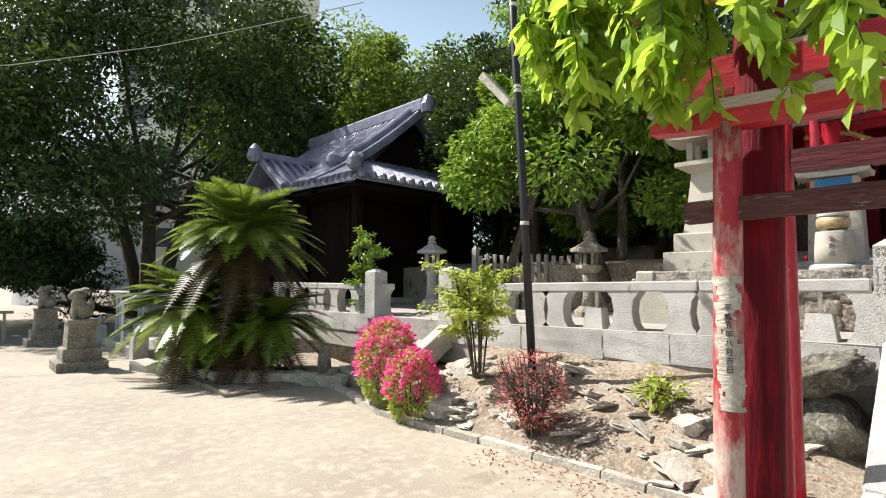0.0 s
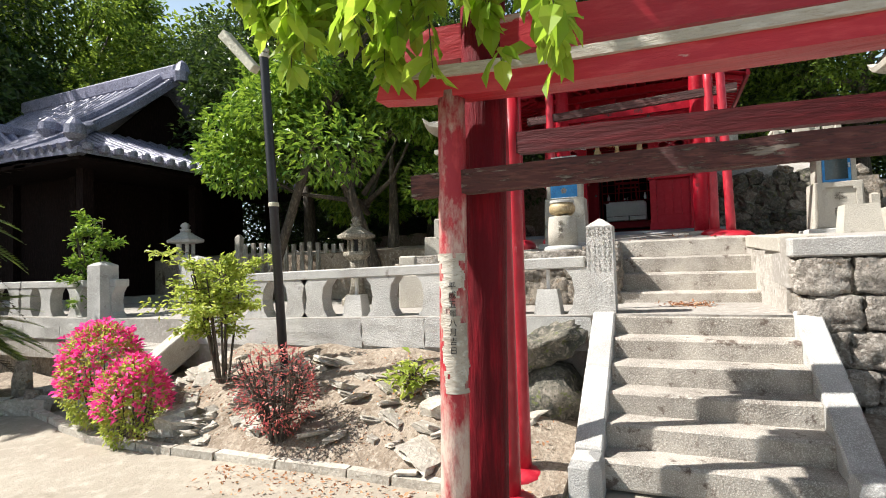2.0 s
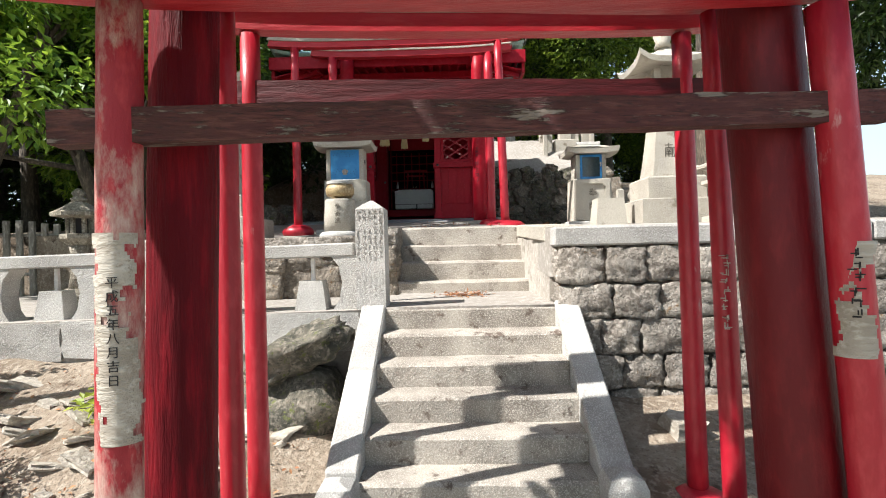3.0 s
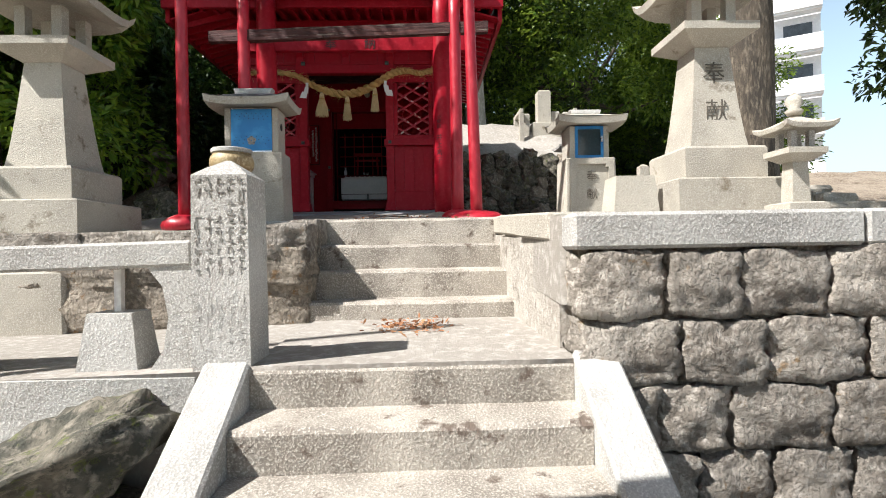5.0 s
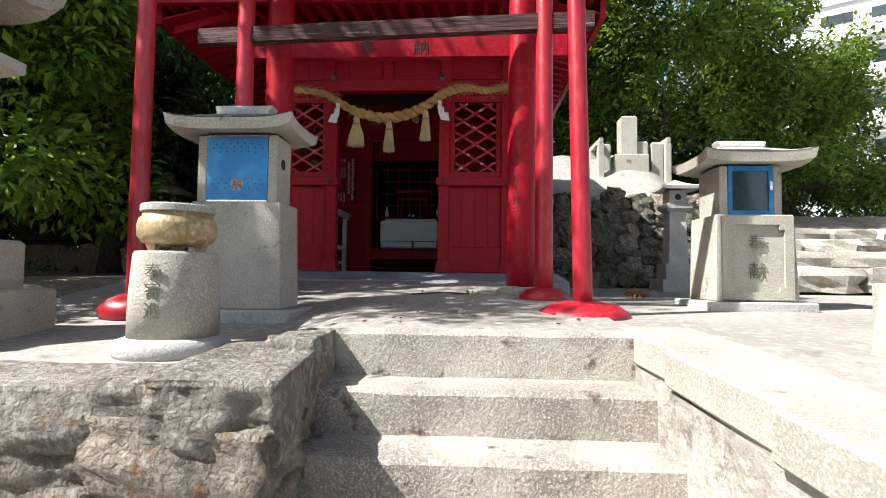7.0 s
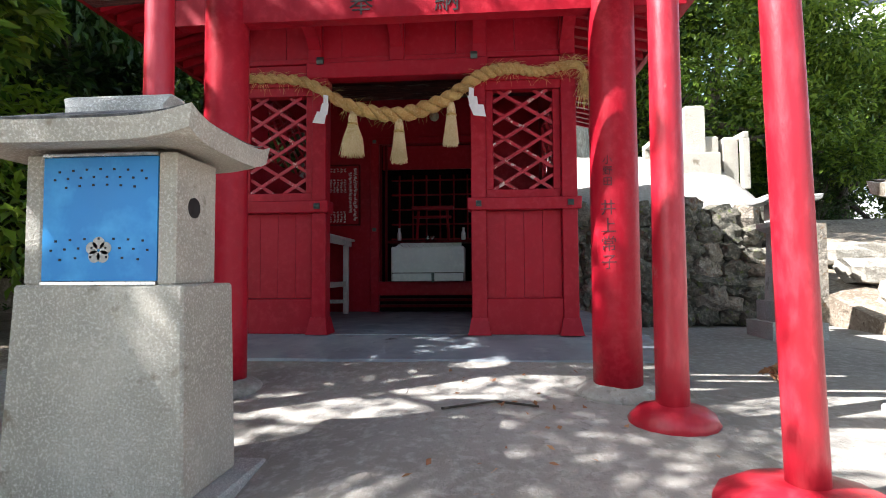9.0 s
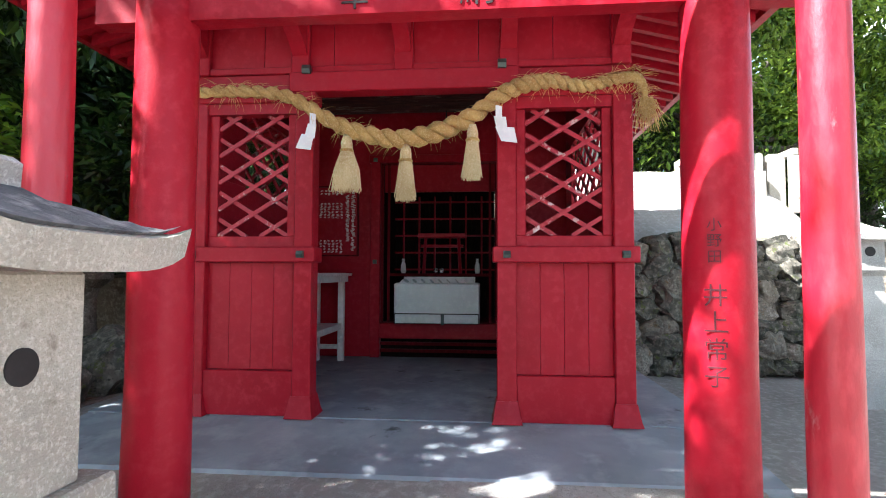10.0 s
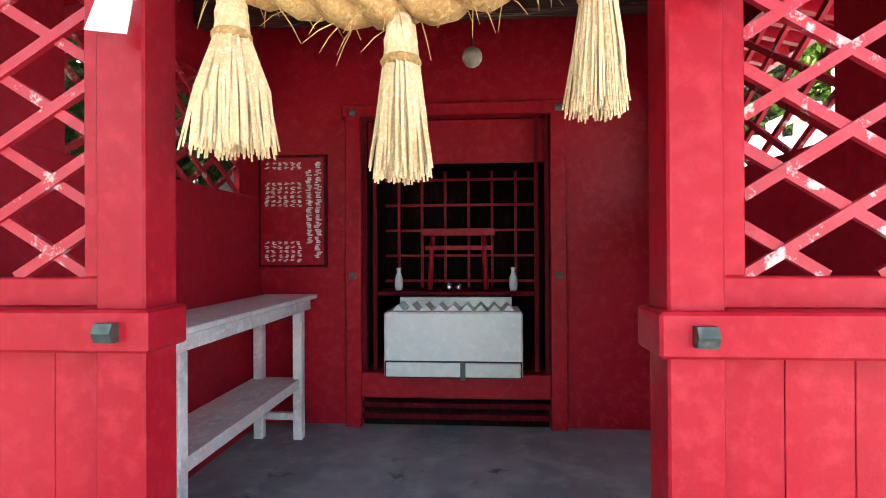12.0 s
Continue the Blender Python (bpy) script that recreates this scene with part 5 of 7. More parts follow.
for y, zt, zb, sp in ((1.058, 3.665, 3.36, 0.092), (0.712, 3.6, 3.3, 0.06), (0.328, 3.71, 3.42, 0.062)):
    t = thing("straw_tassel", "pale straw tassel tied below the rope", "tassel", (10.52, y, zt), group="tassels of the straw rope")
    bm = B()
    h = zt - zb
    for k in range(230):
        a, r = rng.uniform(0, 6.28), math.sqrt(rng.random())
        c, s = math.cos(a) * r, math.sin(a) * r
        e = sp * rng.uniform(0.8, 1.15)
        tube(bm, [(10.52 + c * 0.026, y + s * 0.026, zt), (10.52 + c * 0.034, y + s * 0.034, zt - h * 0.25), (10.52 + c * 0.8 * sp, y + s * 0.8 * sp, zt - h * 0.6), (10.52 + c * e, y + s * e, zb + rng.uniform(-0.01, 0.02))],
             [0.004, 0.004, 0.0035, 0.0022], 3)
    tagged(part("skirt", bm, STRAW_PALE, t, "hanging pale straw"), kind="stuff")
    part("binding", lathe(B(), 10.52, y, [(0.036, zt - h * 0.27), (0.041, zt - h * 0.25), (0.041, zt - h * 0.235), (0.036, zt - h * 0.21)], 14), STRAW, t, "straw binding", smooth=True)
    part("head", lathe(B(), 10.52, y, [(0.032, zt - h * 0.22), (0.034, zt - 0.03), (0.02, zt + 0.02)], 14), STRAW_PALE, t, smooth=True)
for y, z, s in ((1.25, 3.8, 1), (0.18, 3.82, -1)):
    t = thing("paper_streamer", "white folded zigzag paper streamer on the rope", "paper streamer", (10.49, y, z), group="paper streamers of the rope")
    bm = B()
    yy, zz = y, z
    for k, (dy, dz, w) in enumerate(((0.0, 0.07, 0.018), (0.02, 0.07, 0.03), (0.035, 0.075, 0.045))):
        dy *= s
        a = [(yy - w + 0.5 * dy, zz), (yy + w, zz + 0.008), (yy + w + dy, zz - dz), (yy - w + dy, zz - dz - 0.012)]
        f = [bm.verts.new((10.48 + k * 0.006, *p)) for p in a]
        b_ = [bm.verts.new((10.483 + k * 0.006, *p)) for p in a]
        bm.faces.new(f)
        bm.faces.new(b_[::-1])
        for i in range(4):
            bm.faces.new((f[i], b_[i], b_[(i + 1) % 4], f[(i + 1) % 4]))
        yy, zz = yy + dy * 1.2, zz - dz * 0.85
    bmesh.ops.recalc_face_normals(bm, faces=bm.faces)
    part("paper", bm, PAPER, t)

# ---- inside the shrine ----
bx = thing("offering_box", "white-painted wooden offering box with a rack top and small lock", "box", (12.8, 0.735, 2.395))
part("body", box(B(), 12.6, 12.95, 0.32, 1.15, 2.397, 2.79, 0.012), WHITE_BOX, bx)
part("drawer", box(B(), 12.588, 12.6, 0.335, 1.135, 2.405, 2.49, 0.004), WHITE_BOX, bx, "low white drawer front with dark gaps")
for q in ((0.327, 1.143, 2.489, 2.499), (0.327, 0.335, 2.405, 2.489), (1.135, 1.143, 2.405, 2.489), (0.327, 1.143, 2.398, 2.404)):
    part("gap_line", box(B(), 12.5935, 12.5985, *q), INK, bx)
part("lock", box(B(), 12.57, 12.588, 0.66, 0.69, 2.39, 2.5, 0.003), METAL, bx, "small dark lock")
for k in range(9):
    y = 0.4 + k * 0.084
    part("rack_bar", hull8(B(), [(12.66, y - 0.035, 2.791), (12.9, y - 0.035, 2.791), (12.9, y + 0.035, 2.791), (12.66, y + 0.035, 2.791), (12.66, y - 0.004, 2.825), (12.9, y - 0.004, 2.825), (12.9, y + 0.004, 2.825), (12.66, y + 0.004, 2.825)]), WHITE_BOX, bx)
part("back_lip", box(B(), 12.91, 12.95, 0.37, 1.1, 2.79, 2.85), WHITE_BOX, bx)

mt = thing("model_torii", "small red model torii standing on the altar shelf", "model torii", (13.1, 0.73, 2.885))
for y in (0.55, 0.9):
    part("post", tube(B(), [(13.1, y - 0.02 * math.copysign(1, y - 0.73) * -1, 2.886), (13.1, y, 3.27)], 0.017, 10), RED, mt, smooth=True)
part("cap_beam", box(B(), 13.07, 13.13, 0.47, 0.98, 3.26, 3.31, 0.005), RED, mt)
part("tie_beam", box(B(), 13.085, 13.115, 0.5, 0.95, 3.16, 3.19), RED, mt)
for y in (0.35, 1.13):
    v = thing("vase", "small white porcelain vase on the altar shelf", "vase", (13.05, y, 2.885), group="vases on the shelf")
    part("body", lathe(B(), 13.05, y, [(0.022, 2.886), (0.028, 2.92), (0.026, 2.97), (0.012, 3.01), (0.016, 3.04)], 14), PAPER, v, smooth=True)
for y in (0.72, 0.78):
    v = thing("cup", "small shiny silver cup on the altar shelf", "cup", (13.0, y, 2.885), group="silver cups")
    part("body", lathe(B(), 13.0, y, [(0.018, 2.886), (0.024, 2.9), (0.024, 2.94)], 14), SILVER, v, smooth=True)
pl = thing("name_board", "red board with rows of white lettering on the shrine's back wall", "sign", (12.79, 1.7, 3.07))
part("board", box(B(), 12.775, 12.798, 1.565, 1.985, 3.07, 3.76, 0.004), RED, pl)
for q in ((1.55, 1.565, 3.055, 3.775), (1.985, 2.0, 3.055, 3.775), (1.565, 1.985, 3.055, 3.07), (1.565, 1.985, 3.76, 3.775)):
    part("board_frame", box(B(), 12.765, 12.798, *q), RED_DARK_SHADED, pl, "dark red frame strip")
bm = B()
rng = random.Random(7)
for c in range(6):
    y = 1.94 - c * 0.042
    for z0, z1 in ((3.68, 3.73), (3.44, 3.6), (3.1, 3.22)):
        z = z1
        while z > z0:
            hgt = rng.uniform(0.012, 0.024)
            for q in range(3):
                yy = y + rng.uniform(-0.008, 0.008)
                box(bm, 12.7725, 12.7745, yy - rng.uniform(0.006, 0.014), yy + rng.uniform(0.006, 0.014), z - hgt * (q + 0.85) / 3, z - hgt * q / 3)
            z -= 0.028
for c, (z0, z1) in enumerate(((3.2, 3.68), (3.12, 3.73))):
    y = 1.665 - c * 0.058
    z = z1
    while z > z0:
        for q in range(4):
            yy = y + rng.uniform(-0.01, 0.01)
            box(bm, 12.7725, 12.7745, yy - rng.uniform(0.008, 0.02), yy + rng.uniform(0.008, 0.02), z - 0.042 * (q + 0.8) / 4, z - 0.042 * q / 4)
        z -= 0.048
tagged(part("lettering", bm, INK_WHITE, pl, "columns of white brush lettering, unreadable"), kind="stuff")
tb = thing("side_table", "narrow white-painted wooden table with a lower shelf, worn", "table", (11.95, 1.77, 2.045))
part("tabletop", box(B(), 11.2, 12.74, 1.60, 1.94, 2.86, 2.885, 0.004), WHITE_WOOD, tb)
part("apron", box(B(), 11.24, 12.66, 1.62, 1.64, 2.8, 2.858), WHITE_WOOD, tb)
for x in (11.26, 12.5):
    for y in (1.62, 1.86):
        part("leg", box(B(), x, x + 0.055, y, y + 0.055, 2.046, 2.8 if y < 1.7 else 2.858, 0.004), WHITE_WOOD, tb)
    part("cross_rail", box(B(), x + 0.01, x + 0.045, 1.677, 1.858, 2.16, 2.2), WHITE_WOOD, tb)
part("shelf", box(B(), 11.24, 12.56, 1.66, 1.93, 2.38, 2.4), WHITE_WOOD, tb)
part("shelf_edge", box(B(), 11.32, 12.498, 1.635, 1.658, 2.35, 2.405), WHITE_WOOD, tb)
lp = thing("hanging_lamp", "small round dark lamp under the shrine ceiling", "lamp", (11.9, 0.55, 4.1))
bm = B()
bmesh.ops.create_uvsphere(bm, u_segments=14, v_segments=8, radius=0.05)
bmesh.ops.translate(bm, verts=bm.verts, vec=(12.05, 0.6, 4.1))
part("globe", bm, LAMP_GREY, lp, smooth=True)
part("cord", tube(B(), [(12.05, 0.6, 4.15), (12.05, 0.6, 4.31)], 0.006, 6), INK, lp)
fl = thing("strip_lamp", "unlit white fluorescent strip lamp under the shrine ceiling beam", "lamp", (11.25, 0.65, 4.2))
part("housing", box(B(), 11.2, 11.3, 0.32, 0.98, 4.25, 4.3, 0.006), WHITE_BOX, fl)
part("tube", tube(B(), [(11.25, 0.34, 4.225), (11.25, 0.96, 4.225)], 0.016, 10), PAPER, fl)
# the shrine and its fittings settle onto a floor 55 mm below their drawing
for ob in list(scene.collection.objects):
    if ob.parent is None and ob.name.split(".")[0] in ("shrine_hall", "straw_rope", "straw_tassel", "paper_streamer", "offering_box", "model_torii", "vase", "cup", "name_board", "side_table", "hanging_lamp", "strip_lamp", "slab_front", "floor_shrine"):
        ob.location.z -= 0.055


# ---- the bank: flat stones, litter, shrubs ----
rng = random.Random(21)
flat_me = [rock_mesh("flat_stone", 60 + s, 2, 0.12, 0.3, FLAGSTONE) for s in range(5)]
for k in range(120):
    x, y = rng.uniform(3.9, 5.1), rng.uniform(1.0, 5.2)
    s = rng.uniform(0.08, 0.24) * (1.6 if rng.random() < 0.08 else 1)
    st = piece("flat_stone", rng.choice(flat_me), None, (x, y, bank_z(x, y) + 0.005), (s, s * rng.uniform(0.6, 1.2), rng.uniform(0.03, 0.06)), (rng.gauss(0, 0.1), -0.3 + rng.gauss(0, 0.1), rng.uniform(0, 6)))
    tagged(st, "flat broken stone lying on the dry earth bank", "stone", "flat stones on the bank")
for x, y, s in ((4.05, 4.15, 0.34), (4.5, 1.75, 0.2), (4.2, 1.35, 0.26), (4.9, -1.7, 0.22)):
    st = piece("field_rock", flat_me[1], None, (x, y, bank_z(x, y) + 0.04), (s, s * 0.9, s * 0.55), (0.1, 0, x))
    tagged(st, "grey rock half sunk in the dry bank", "rock", "rocks on the bank")


def litter(name, label, count, place, size, material=LITTER):
    rg = random.Random(len(name) + count)

    def spot(r):
        return place(r), (r.gauss(0, 1), r.gauss(0, 1), 0)
    vs, fs = leaves(count, spot, size, droop=0.0, rng=rg, fold=0.05)
    vs = [Vector((v[0], v[1], v[2] * 1.0)) for v in vs]
    ob = raw(name, vs, fs, material, None, label)
    return tagged(ob, category="leaf litter", kind="stuff")


def on_bank(r):
    x, y = r.uniform(3.85, 5.3), r.uniform(0.8, 5.2)
    return (x, y, bank_z(x, y) + 0.012)


litter("leaf_litter", "dry brown leaves scattered over the bank", 900, on_bank, 0.035)
litter("yard_litter", "dry brown leaves and twigs spilled over the yard beside the kerb", 420, lambda r: ((lambda y: (3.75 - abs(r.gauss(0, 0.22)), y, -0.068))(r.uniform(0.9, 3.2))), 0.035)
litter("fallen_needles", "small heap of rust-brown needles on the landing", 260, lambda r: (6.45 + r.gauss(0, 0.16), -0.24 + r.gauss(0, 0.12), 0.984), 0.04)
litter("dry_leaf_scatter", "few dry leaves on the platform", 60, lambda r: ((lambda x: (x, r.uniform(-0.8, 0.4), upper_z(x) + 0.01))(r.uniform(7.8, 9.8))), 0.04)


def ball_bush(name, label, c, rad, leaf, count, size, extra=None, stems=True):
    t = thing(name, label, "shrub", (c[0], c[1], c[2] - rad[2]))
    rg = random.Random(int(c[0] * 100 + c[1] * 10))

    def spot(r):
        d = Vector((r.gauss(0, 1), r.gauss(0, 1), r.gauss(0, 1))).normalized()
        k = r.uniform(0.8, 1.02) * (1 + 0.12 * noise.noise(d * 2.5 + Vector(c)))
        return (c[0] + d.x * rad[0] * k, c[1] + d.y * rad[1] * k, c[2] + d.z * rad[2] * k), d
    vs, fs = leaves(count, spot, size, rng=rg, droop=0)
    tagged(raw("foliage", vs, fs, leaf, t), kind="stuff")
    if extra:
        m2, n2, s2, zmin = extra

        def spot2(r):
            while True:
                p, d = spot(r)
                if d.z > zmin and noise.noise(d * 4 + Vector(c)) > -0.1:
                    return (p[0] + d.x * 0.02, p[1] + d.y * 0.02, p[2] + d.z * 0.02), d
        vs, fs = leaves(n2, spot2, s2, rng=rg, droop=0, fold=0.3)
        tagged(raw("blossom", vs, fs, m2, t, "bright pink blossoms"), kind="stuff")
    bm = B()
    for k in range(7):
        a = k * 0.9
        tube(bm, [(c[0] + 0.05 * math.cos(a), c[1] + 0.05 * math.sin(a), c[2] - rad[2] - 0.06), (c[0] + rad[0] * 0.6 * math.cos(a), c[1] + rad[1] * 0.6 * math.sin(a), c[2] + rad[2] * 0.3)], [0.014, 0.005], 5)
    tagged(part("stem", bm, BARK, t), kind="stuff")
    return t


ball_bush("azalea", "rounded azalea bush thick with pink blossoms", (4.0, 5.12, 0.45), (0.36, 0.36, 0.52), LEAF_YELLOW, 4200, 0.045, (PETAL, 1150, 0.062, -0.25))
ball_bush("azalea", "smaller rounded azalea bush with pink-red blossoms", (3.86, 4.5, 0.27), (0.29, 0.29, 0.4), LEAF_YELLOW, 2400, 0.045, (PETAL, 700, 0.062, -0.15))
ball_bush("barberry", "sparse round bush of red twigs and reddish leaves", (4.0, 2.95, 0.47), (0.32, 0.34, 0.36), LEAF_RED, 900, 0.035)


def twig_bush(name, label, base, height, width, leaf, count, size, stems, low=0.45, twig=BARK):
    t = thing(name, label, "shrub", base)
    rg = random.Random(int(base[0] * 31 + base[1] * 17))
    bm = B()
    tips = []
    for k in range(stems):
        a = rg.uniform(0, 6.28)
        r = width * rg.uniform(0.2, 0.55)
        tip = Vector((base[0] + r * math.cos(a), base[1] + r * math.sin(a), base[2] + height * rg.uniform(0.75, 1.0)))
        b0 = Vector((base[0] + 0.06 * math.cos(a), base[1] + 0.06 * math.sin(a), base[2] - 0.05))
        tube(bm, [b0, b0.lerp(tip, 0.5) + Vector((0.02, 0.02, 0.04)), tip], [0.014, 0.01, 0.004], 6)
        for q in range(6):
            f = rg.uniform(low, 1.0)
            s = b0.lerp(tip, f)
            e = s + Vector((rg.gauss(0, 0.3), rg.gauss(0, 0.3), rg.uniform(-0.05, 0.2))) * width * 0.75
            tube(bm, [s, e], [0.005, 0.002], 4)
            tips += [(s, e)]
    tagged(part("stem", bm, twig, t), kind="stuff")

    def spot(r):
        s, e = r.choice(tips)
        p = s.lerp(e, r.uniform(0.2, 1.1)) + Vector((r.gauss(0, 0.03), r.gauss(0, 0.03), r.gauss(0, 0.03)))
        return p, (e - s).normalized()
    vs, fs = leaves(count, spot, size, rng=rg, droop=0.2)
    tagged(raw("foliage", vs, fs, leaf, t), kind="stuff")
    return t


twig_bush("nandina", "slender nandina with bare stems and yellow-green leaves", (4.55, 4.1, 0.4), 1.35, 0.7, LEAF_YELLOW, 4200, 0.062, 11)
twig_bush("barberry_twigs", "fine red twigs on the dry bank", (4.0, 2.95, 0.12), 0.66, 0.62, LEAF_RED, 500, 0.03, 30, 0.2)
twig_bush("evergreen_shrub", "upright green shrub beside the terrace gate post", (5.75, 7.95, 0.86), 1.5, 0.75, LEAF_BRIGHT, 3200, 0.075, 8, 0.15)
twig_bush("weed", "low yellow-green weed on the bank", (4.75, 2.1, 0.42), 0.2, 0.4, LEAF_YELLOW, 160, 0.09, 5, 0.1)


# ---- cycad ----
def cycad_head(t, c, n, length, seed, rise=(0.1, 1.2), dry=8):
    rg = random.Random(seed)
    for mat_, cnt, rs in ((LEAF_CYCAD, n, rise), (LEAF_DRY, dry, (-1.3, -0.2))):
        vs, fs = [], []
        for k in range(cnt):
            a = rg.uniform(0, 6.283)
            el = rg.uniform(*rs)
            L = length * rg.uniform(0.8, 1.1)
            h = Vector((math.cos(a), math.sin(a), 0))
            side = Vector((-math.sin(a), math.cos(a), 0))
            pts = []
            for q in range(24):
                u = q / 23
                pts.append(Vector(c) + h * (L * u * math.cos(el * (1 - 0.3 * u))) + Vector((0, 0, L * u * math.sin(el) - 0.55 * L * u * u * (0.6 + 0.4 * math.cos(el)))))
            for q in range(2, 23):
                u = q / 23
                w = 0.19 * length * math.sin(math.pi * min(1, 0.12 + u * 0.9)) ** 0.6
                d = (pts[q + 1] - pts[q - 1]).normalized()
                up = side.cross(d)
                for s in (-1, 1):
                    for sub in (0, 0.5):
                        p = pts[q].lerp(pts[q + 1], sub)
                        e = p + (side * s * 0.85 + d * 0.45 + up * -0.25 * s * 0 + Vector((0, 0, 0.18))) * w
                        b = len(vs)
                        vs += [p - d * 0.01 * length, p + d * 0.017 * length, e]
                        fs.append((b, b + 1, b + 2))
            b = len(vs)
            for q in range(0, 24):
                vs += [pts[q] + side * 0.008, pts[q] - side * 0.008]
            for q in range(23):
                fs.append((b + 2 * q, b + 2 * q + 1, b + 2 * q + 3, b + 2 * q + 2))
        tagged(raw("fronds", vs, fs, mat_, t, "dry brown fronds" if mat_ is LEAF_DRY else ""), kind="stuff")


cy_ = thing("cycad", "large old cycad with stiff feather fronds, dry ones hanging below", "cycad", (3.6, 8.4, -0.05))
bm = B()
for (x, y, z, r) in ((3.65, 8.35, 2.15, 0.22), (2.9, 8.75, 0.95, 0.2), (3.9, 7.95, 0.85, 0.2), (3.3, 8.1, 0.5, 0.18)):
    tube(bm, [(3.5 + (x - 3.5) * 0.4, 8.4 + (y - 8.4) * 0.4, -0.1), (x, y, z * 0.6), (x, y, z + 0.05)], [r * 1.2, r, r], 12, 0.5)
part("trunk", bm, BARK, cy_)
cycad_head(cy_, (3.6, 8.45, 2.2), 110, 1.35, 1, (0.05, 1.3), 40)
cycad_head(cy_, (3.0, 8.85, 0.95), 110, 1.25, 2, (-0.1, 1.3), 10)
cycad_head(cy_, (3.9, 7.95, 0.8), 80, 1.1, 3, (-0.1, 1.1), 16)
cycad_head(cy_, (3.4, 8.2, 0.6), 30, 1.0, 4, (-0.2, 0.8), 26)
border = thing("border_stones", "low border of rough stones round the cycad bed", "border", (3.5, 8.0, -0.08), kind="structure")
rng = random.Random(15)
line = [(2.5, 10.2), (2.74, 9.6), (2.9, 8.9), (3.05, 8.2), (3.4, 7.75), (3.8, 7.35), (4.1, 6.9), (4.3, 6.45)]
for (xa, ya), (xb, yb) in zip(line, line[1:]):
    piece("border_stone", rng.choice(flat_me), border, ((xa + xb) / 2, (ya + yb) / 2, -0.02), (math.hypot(xb - xa, yb - ya), 0.2, 0.22), (0, 0, math.atan2(yb - ya, xb - xa)))
sheet("bed_ground", 2.8, 5.5, 7.0, 11.0, 8, 12, lambda x, y: -0.04 + 0.1 * noise.noise(Vector((x, y, 0))), EARTH, "dark earth bed under the cycad", "ground", 0.1)
for x, y, h in ((4.4, 7.2, 0.5), (4.25, 6.7, 0.22)):
    st = thing("stub_post", "short rough stone stub by the terrace steps", "post", (x, y, -0.08))
    part("stub", tube(B(), [(x, y, -0.1), (x, y, h * 0.6 - 0.08), (x + 0.02, y, h - 0.05)], [0.12, 0.11, 0.08], 8, 0.3), BOULDER, st)


# ---- garden lanterns ----
def garden_lantern(cx, cy, z0, h, label, w=0.3, stone=GRANITE):
    t = thing("garden_lantern", label, "stone lantern", (cx, cy, z0), group="small stone lanterns")
    part("base", lathe(B(), cx, cy, [(w * 0.95, z0 - 0.03), (w * 0.95, z0 + h * 0.07), (w * 0.6, z0 + h * 0.13)], 6), stone, t)
    part("shaft", lathe(B(), cx, cy, [(w * 0.5, z0 + h * 0.12), (w * 0.38, z0 + h * 0.25), (w * 0.36, z0 + h * 0.42), (w * 0.45, z0 + h * 0.5)], 12), stone, t, smooth=True)
    part("platform", lathe(B(), cx, cy, [(w * 0.45, z0 + h * 0.5), (w * 0.8, z0 + h * 0.56), (w * 0.8, z0 + h * 0.6), (w * 0.5, z0 + h * 0.605)], 6), stone, t)
    for k in range(6):
        a = k * math.pi / 3
        part("fire_box_post", tube(B(), [(cx + w * 0.45 * math.cos(a), cy + w * 0.45 * math.sin(a), z0 + h * 0.6), (cx + w * 0.45 * math.cos(a), cy + w * 0.45 * math.sin(a), z0 + h * 0.74)], w * 0.12, 5), stone, t)
    part("fire_box_core", lathe(B(), cx, cy, [(w * 0.36, z0 + h * 0.603), (w * 0.36, z0 + h * 0.739)], 6), INK, t, "dark hollow of the fire box")
    part("roof", lathe(B(), cx, cy, [(w * 0.4, z0 + h * 0.735), (w * 1.12, z0 + h * 0.755), (w * 1.15, z0 + h * 0.785), (w * 0.7, z0 + h * 0.83), (w * 0.3, z0 + h * 0.88)], 6), stone, t)
    part("finial", lathe(B(), cx, cy, [(w * 0.28, z0 + h * 0.88), (w * 0.34, z0 + h * 0.91), (w * 0.2, z0 + h * 0.925), (w * 0.3, z0 + h * 0.955), (w * 0.18, z0 + h * 0.985), (0.01, z0 + h)], 14), stone, t, smooth=True)
    return t


garden_lantern(7.75, 8.35, 0.86, 1.58, "weathered granite garden lantern before the dark hall")
# brown stone instead of granite puts the tree's shade into this lantern's colour
garden_lantern(7.55, 4.42, 0.88, 1.4, "weathered stone lantern with a broad roof under the leafy tree, coloured darker for its shade", 0.26, WEATHERED)
garden_lantern(12.4, 4.2, 1.95, 1.45, "old stone lantern in the shade beside the red shrine", 0.32, WEATHERED)
sl = thing("garden_lantern", "slim square stone lantern at the foot of the rubble wall", "stone lantern", (12.2, -2.85, side_z(12.2)), group="small stone lanterns")
zs = side_z(12.2)
part("base", stack(B(), 12.2, -2.85, [(0.25, 0.25, zs - 0.05), (0.25, 0.25, zs + 0.162)]), GRANITE, sl)
part("base", stack(B(), 12.2, -2.85, [(0.18, 0.18, zs + 0.162), (0.18, 0.18, zs + 0.360)]), GRANITE, sl)
part("shaft", stack(B(), 12.2, -2.85, [(0.125, 0.125, zs + 0.360), (0.1, 0.1, zs + 1.035)]), GRANITE, sl)
part("platform", stack(B(), 12.2, -2.85, [(0.11, 0.11, zs + 1.035), (0.165, 0.165, zs + 1.080), (0.165, 0.165, zs + 1.134)]), GRANITE, sl)
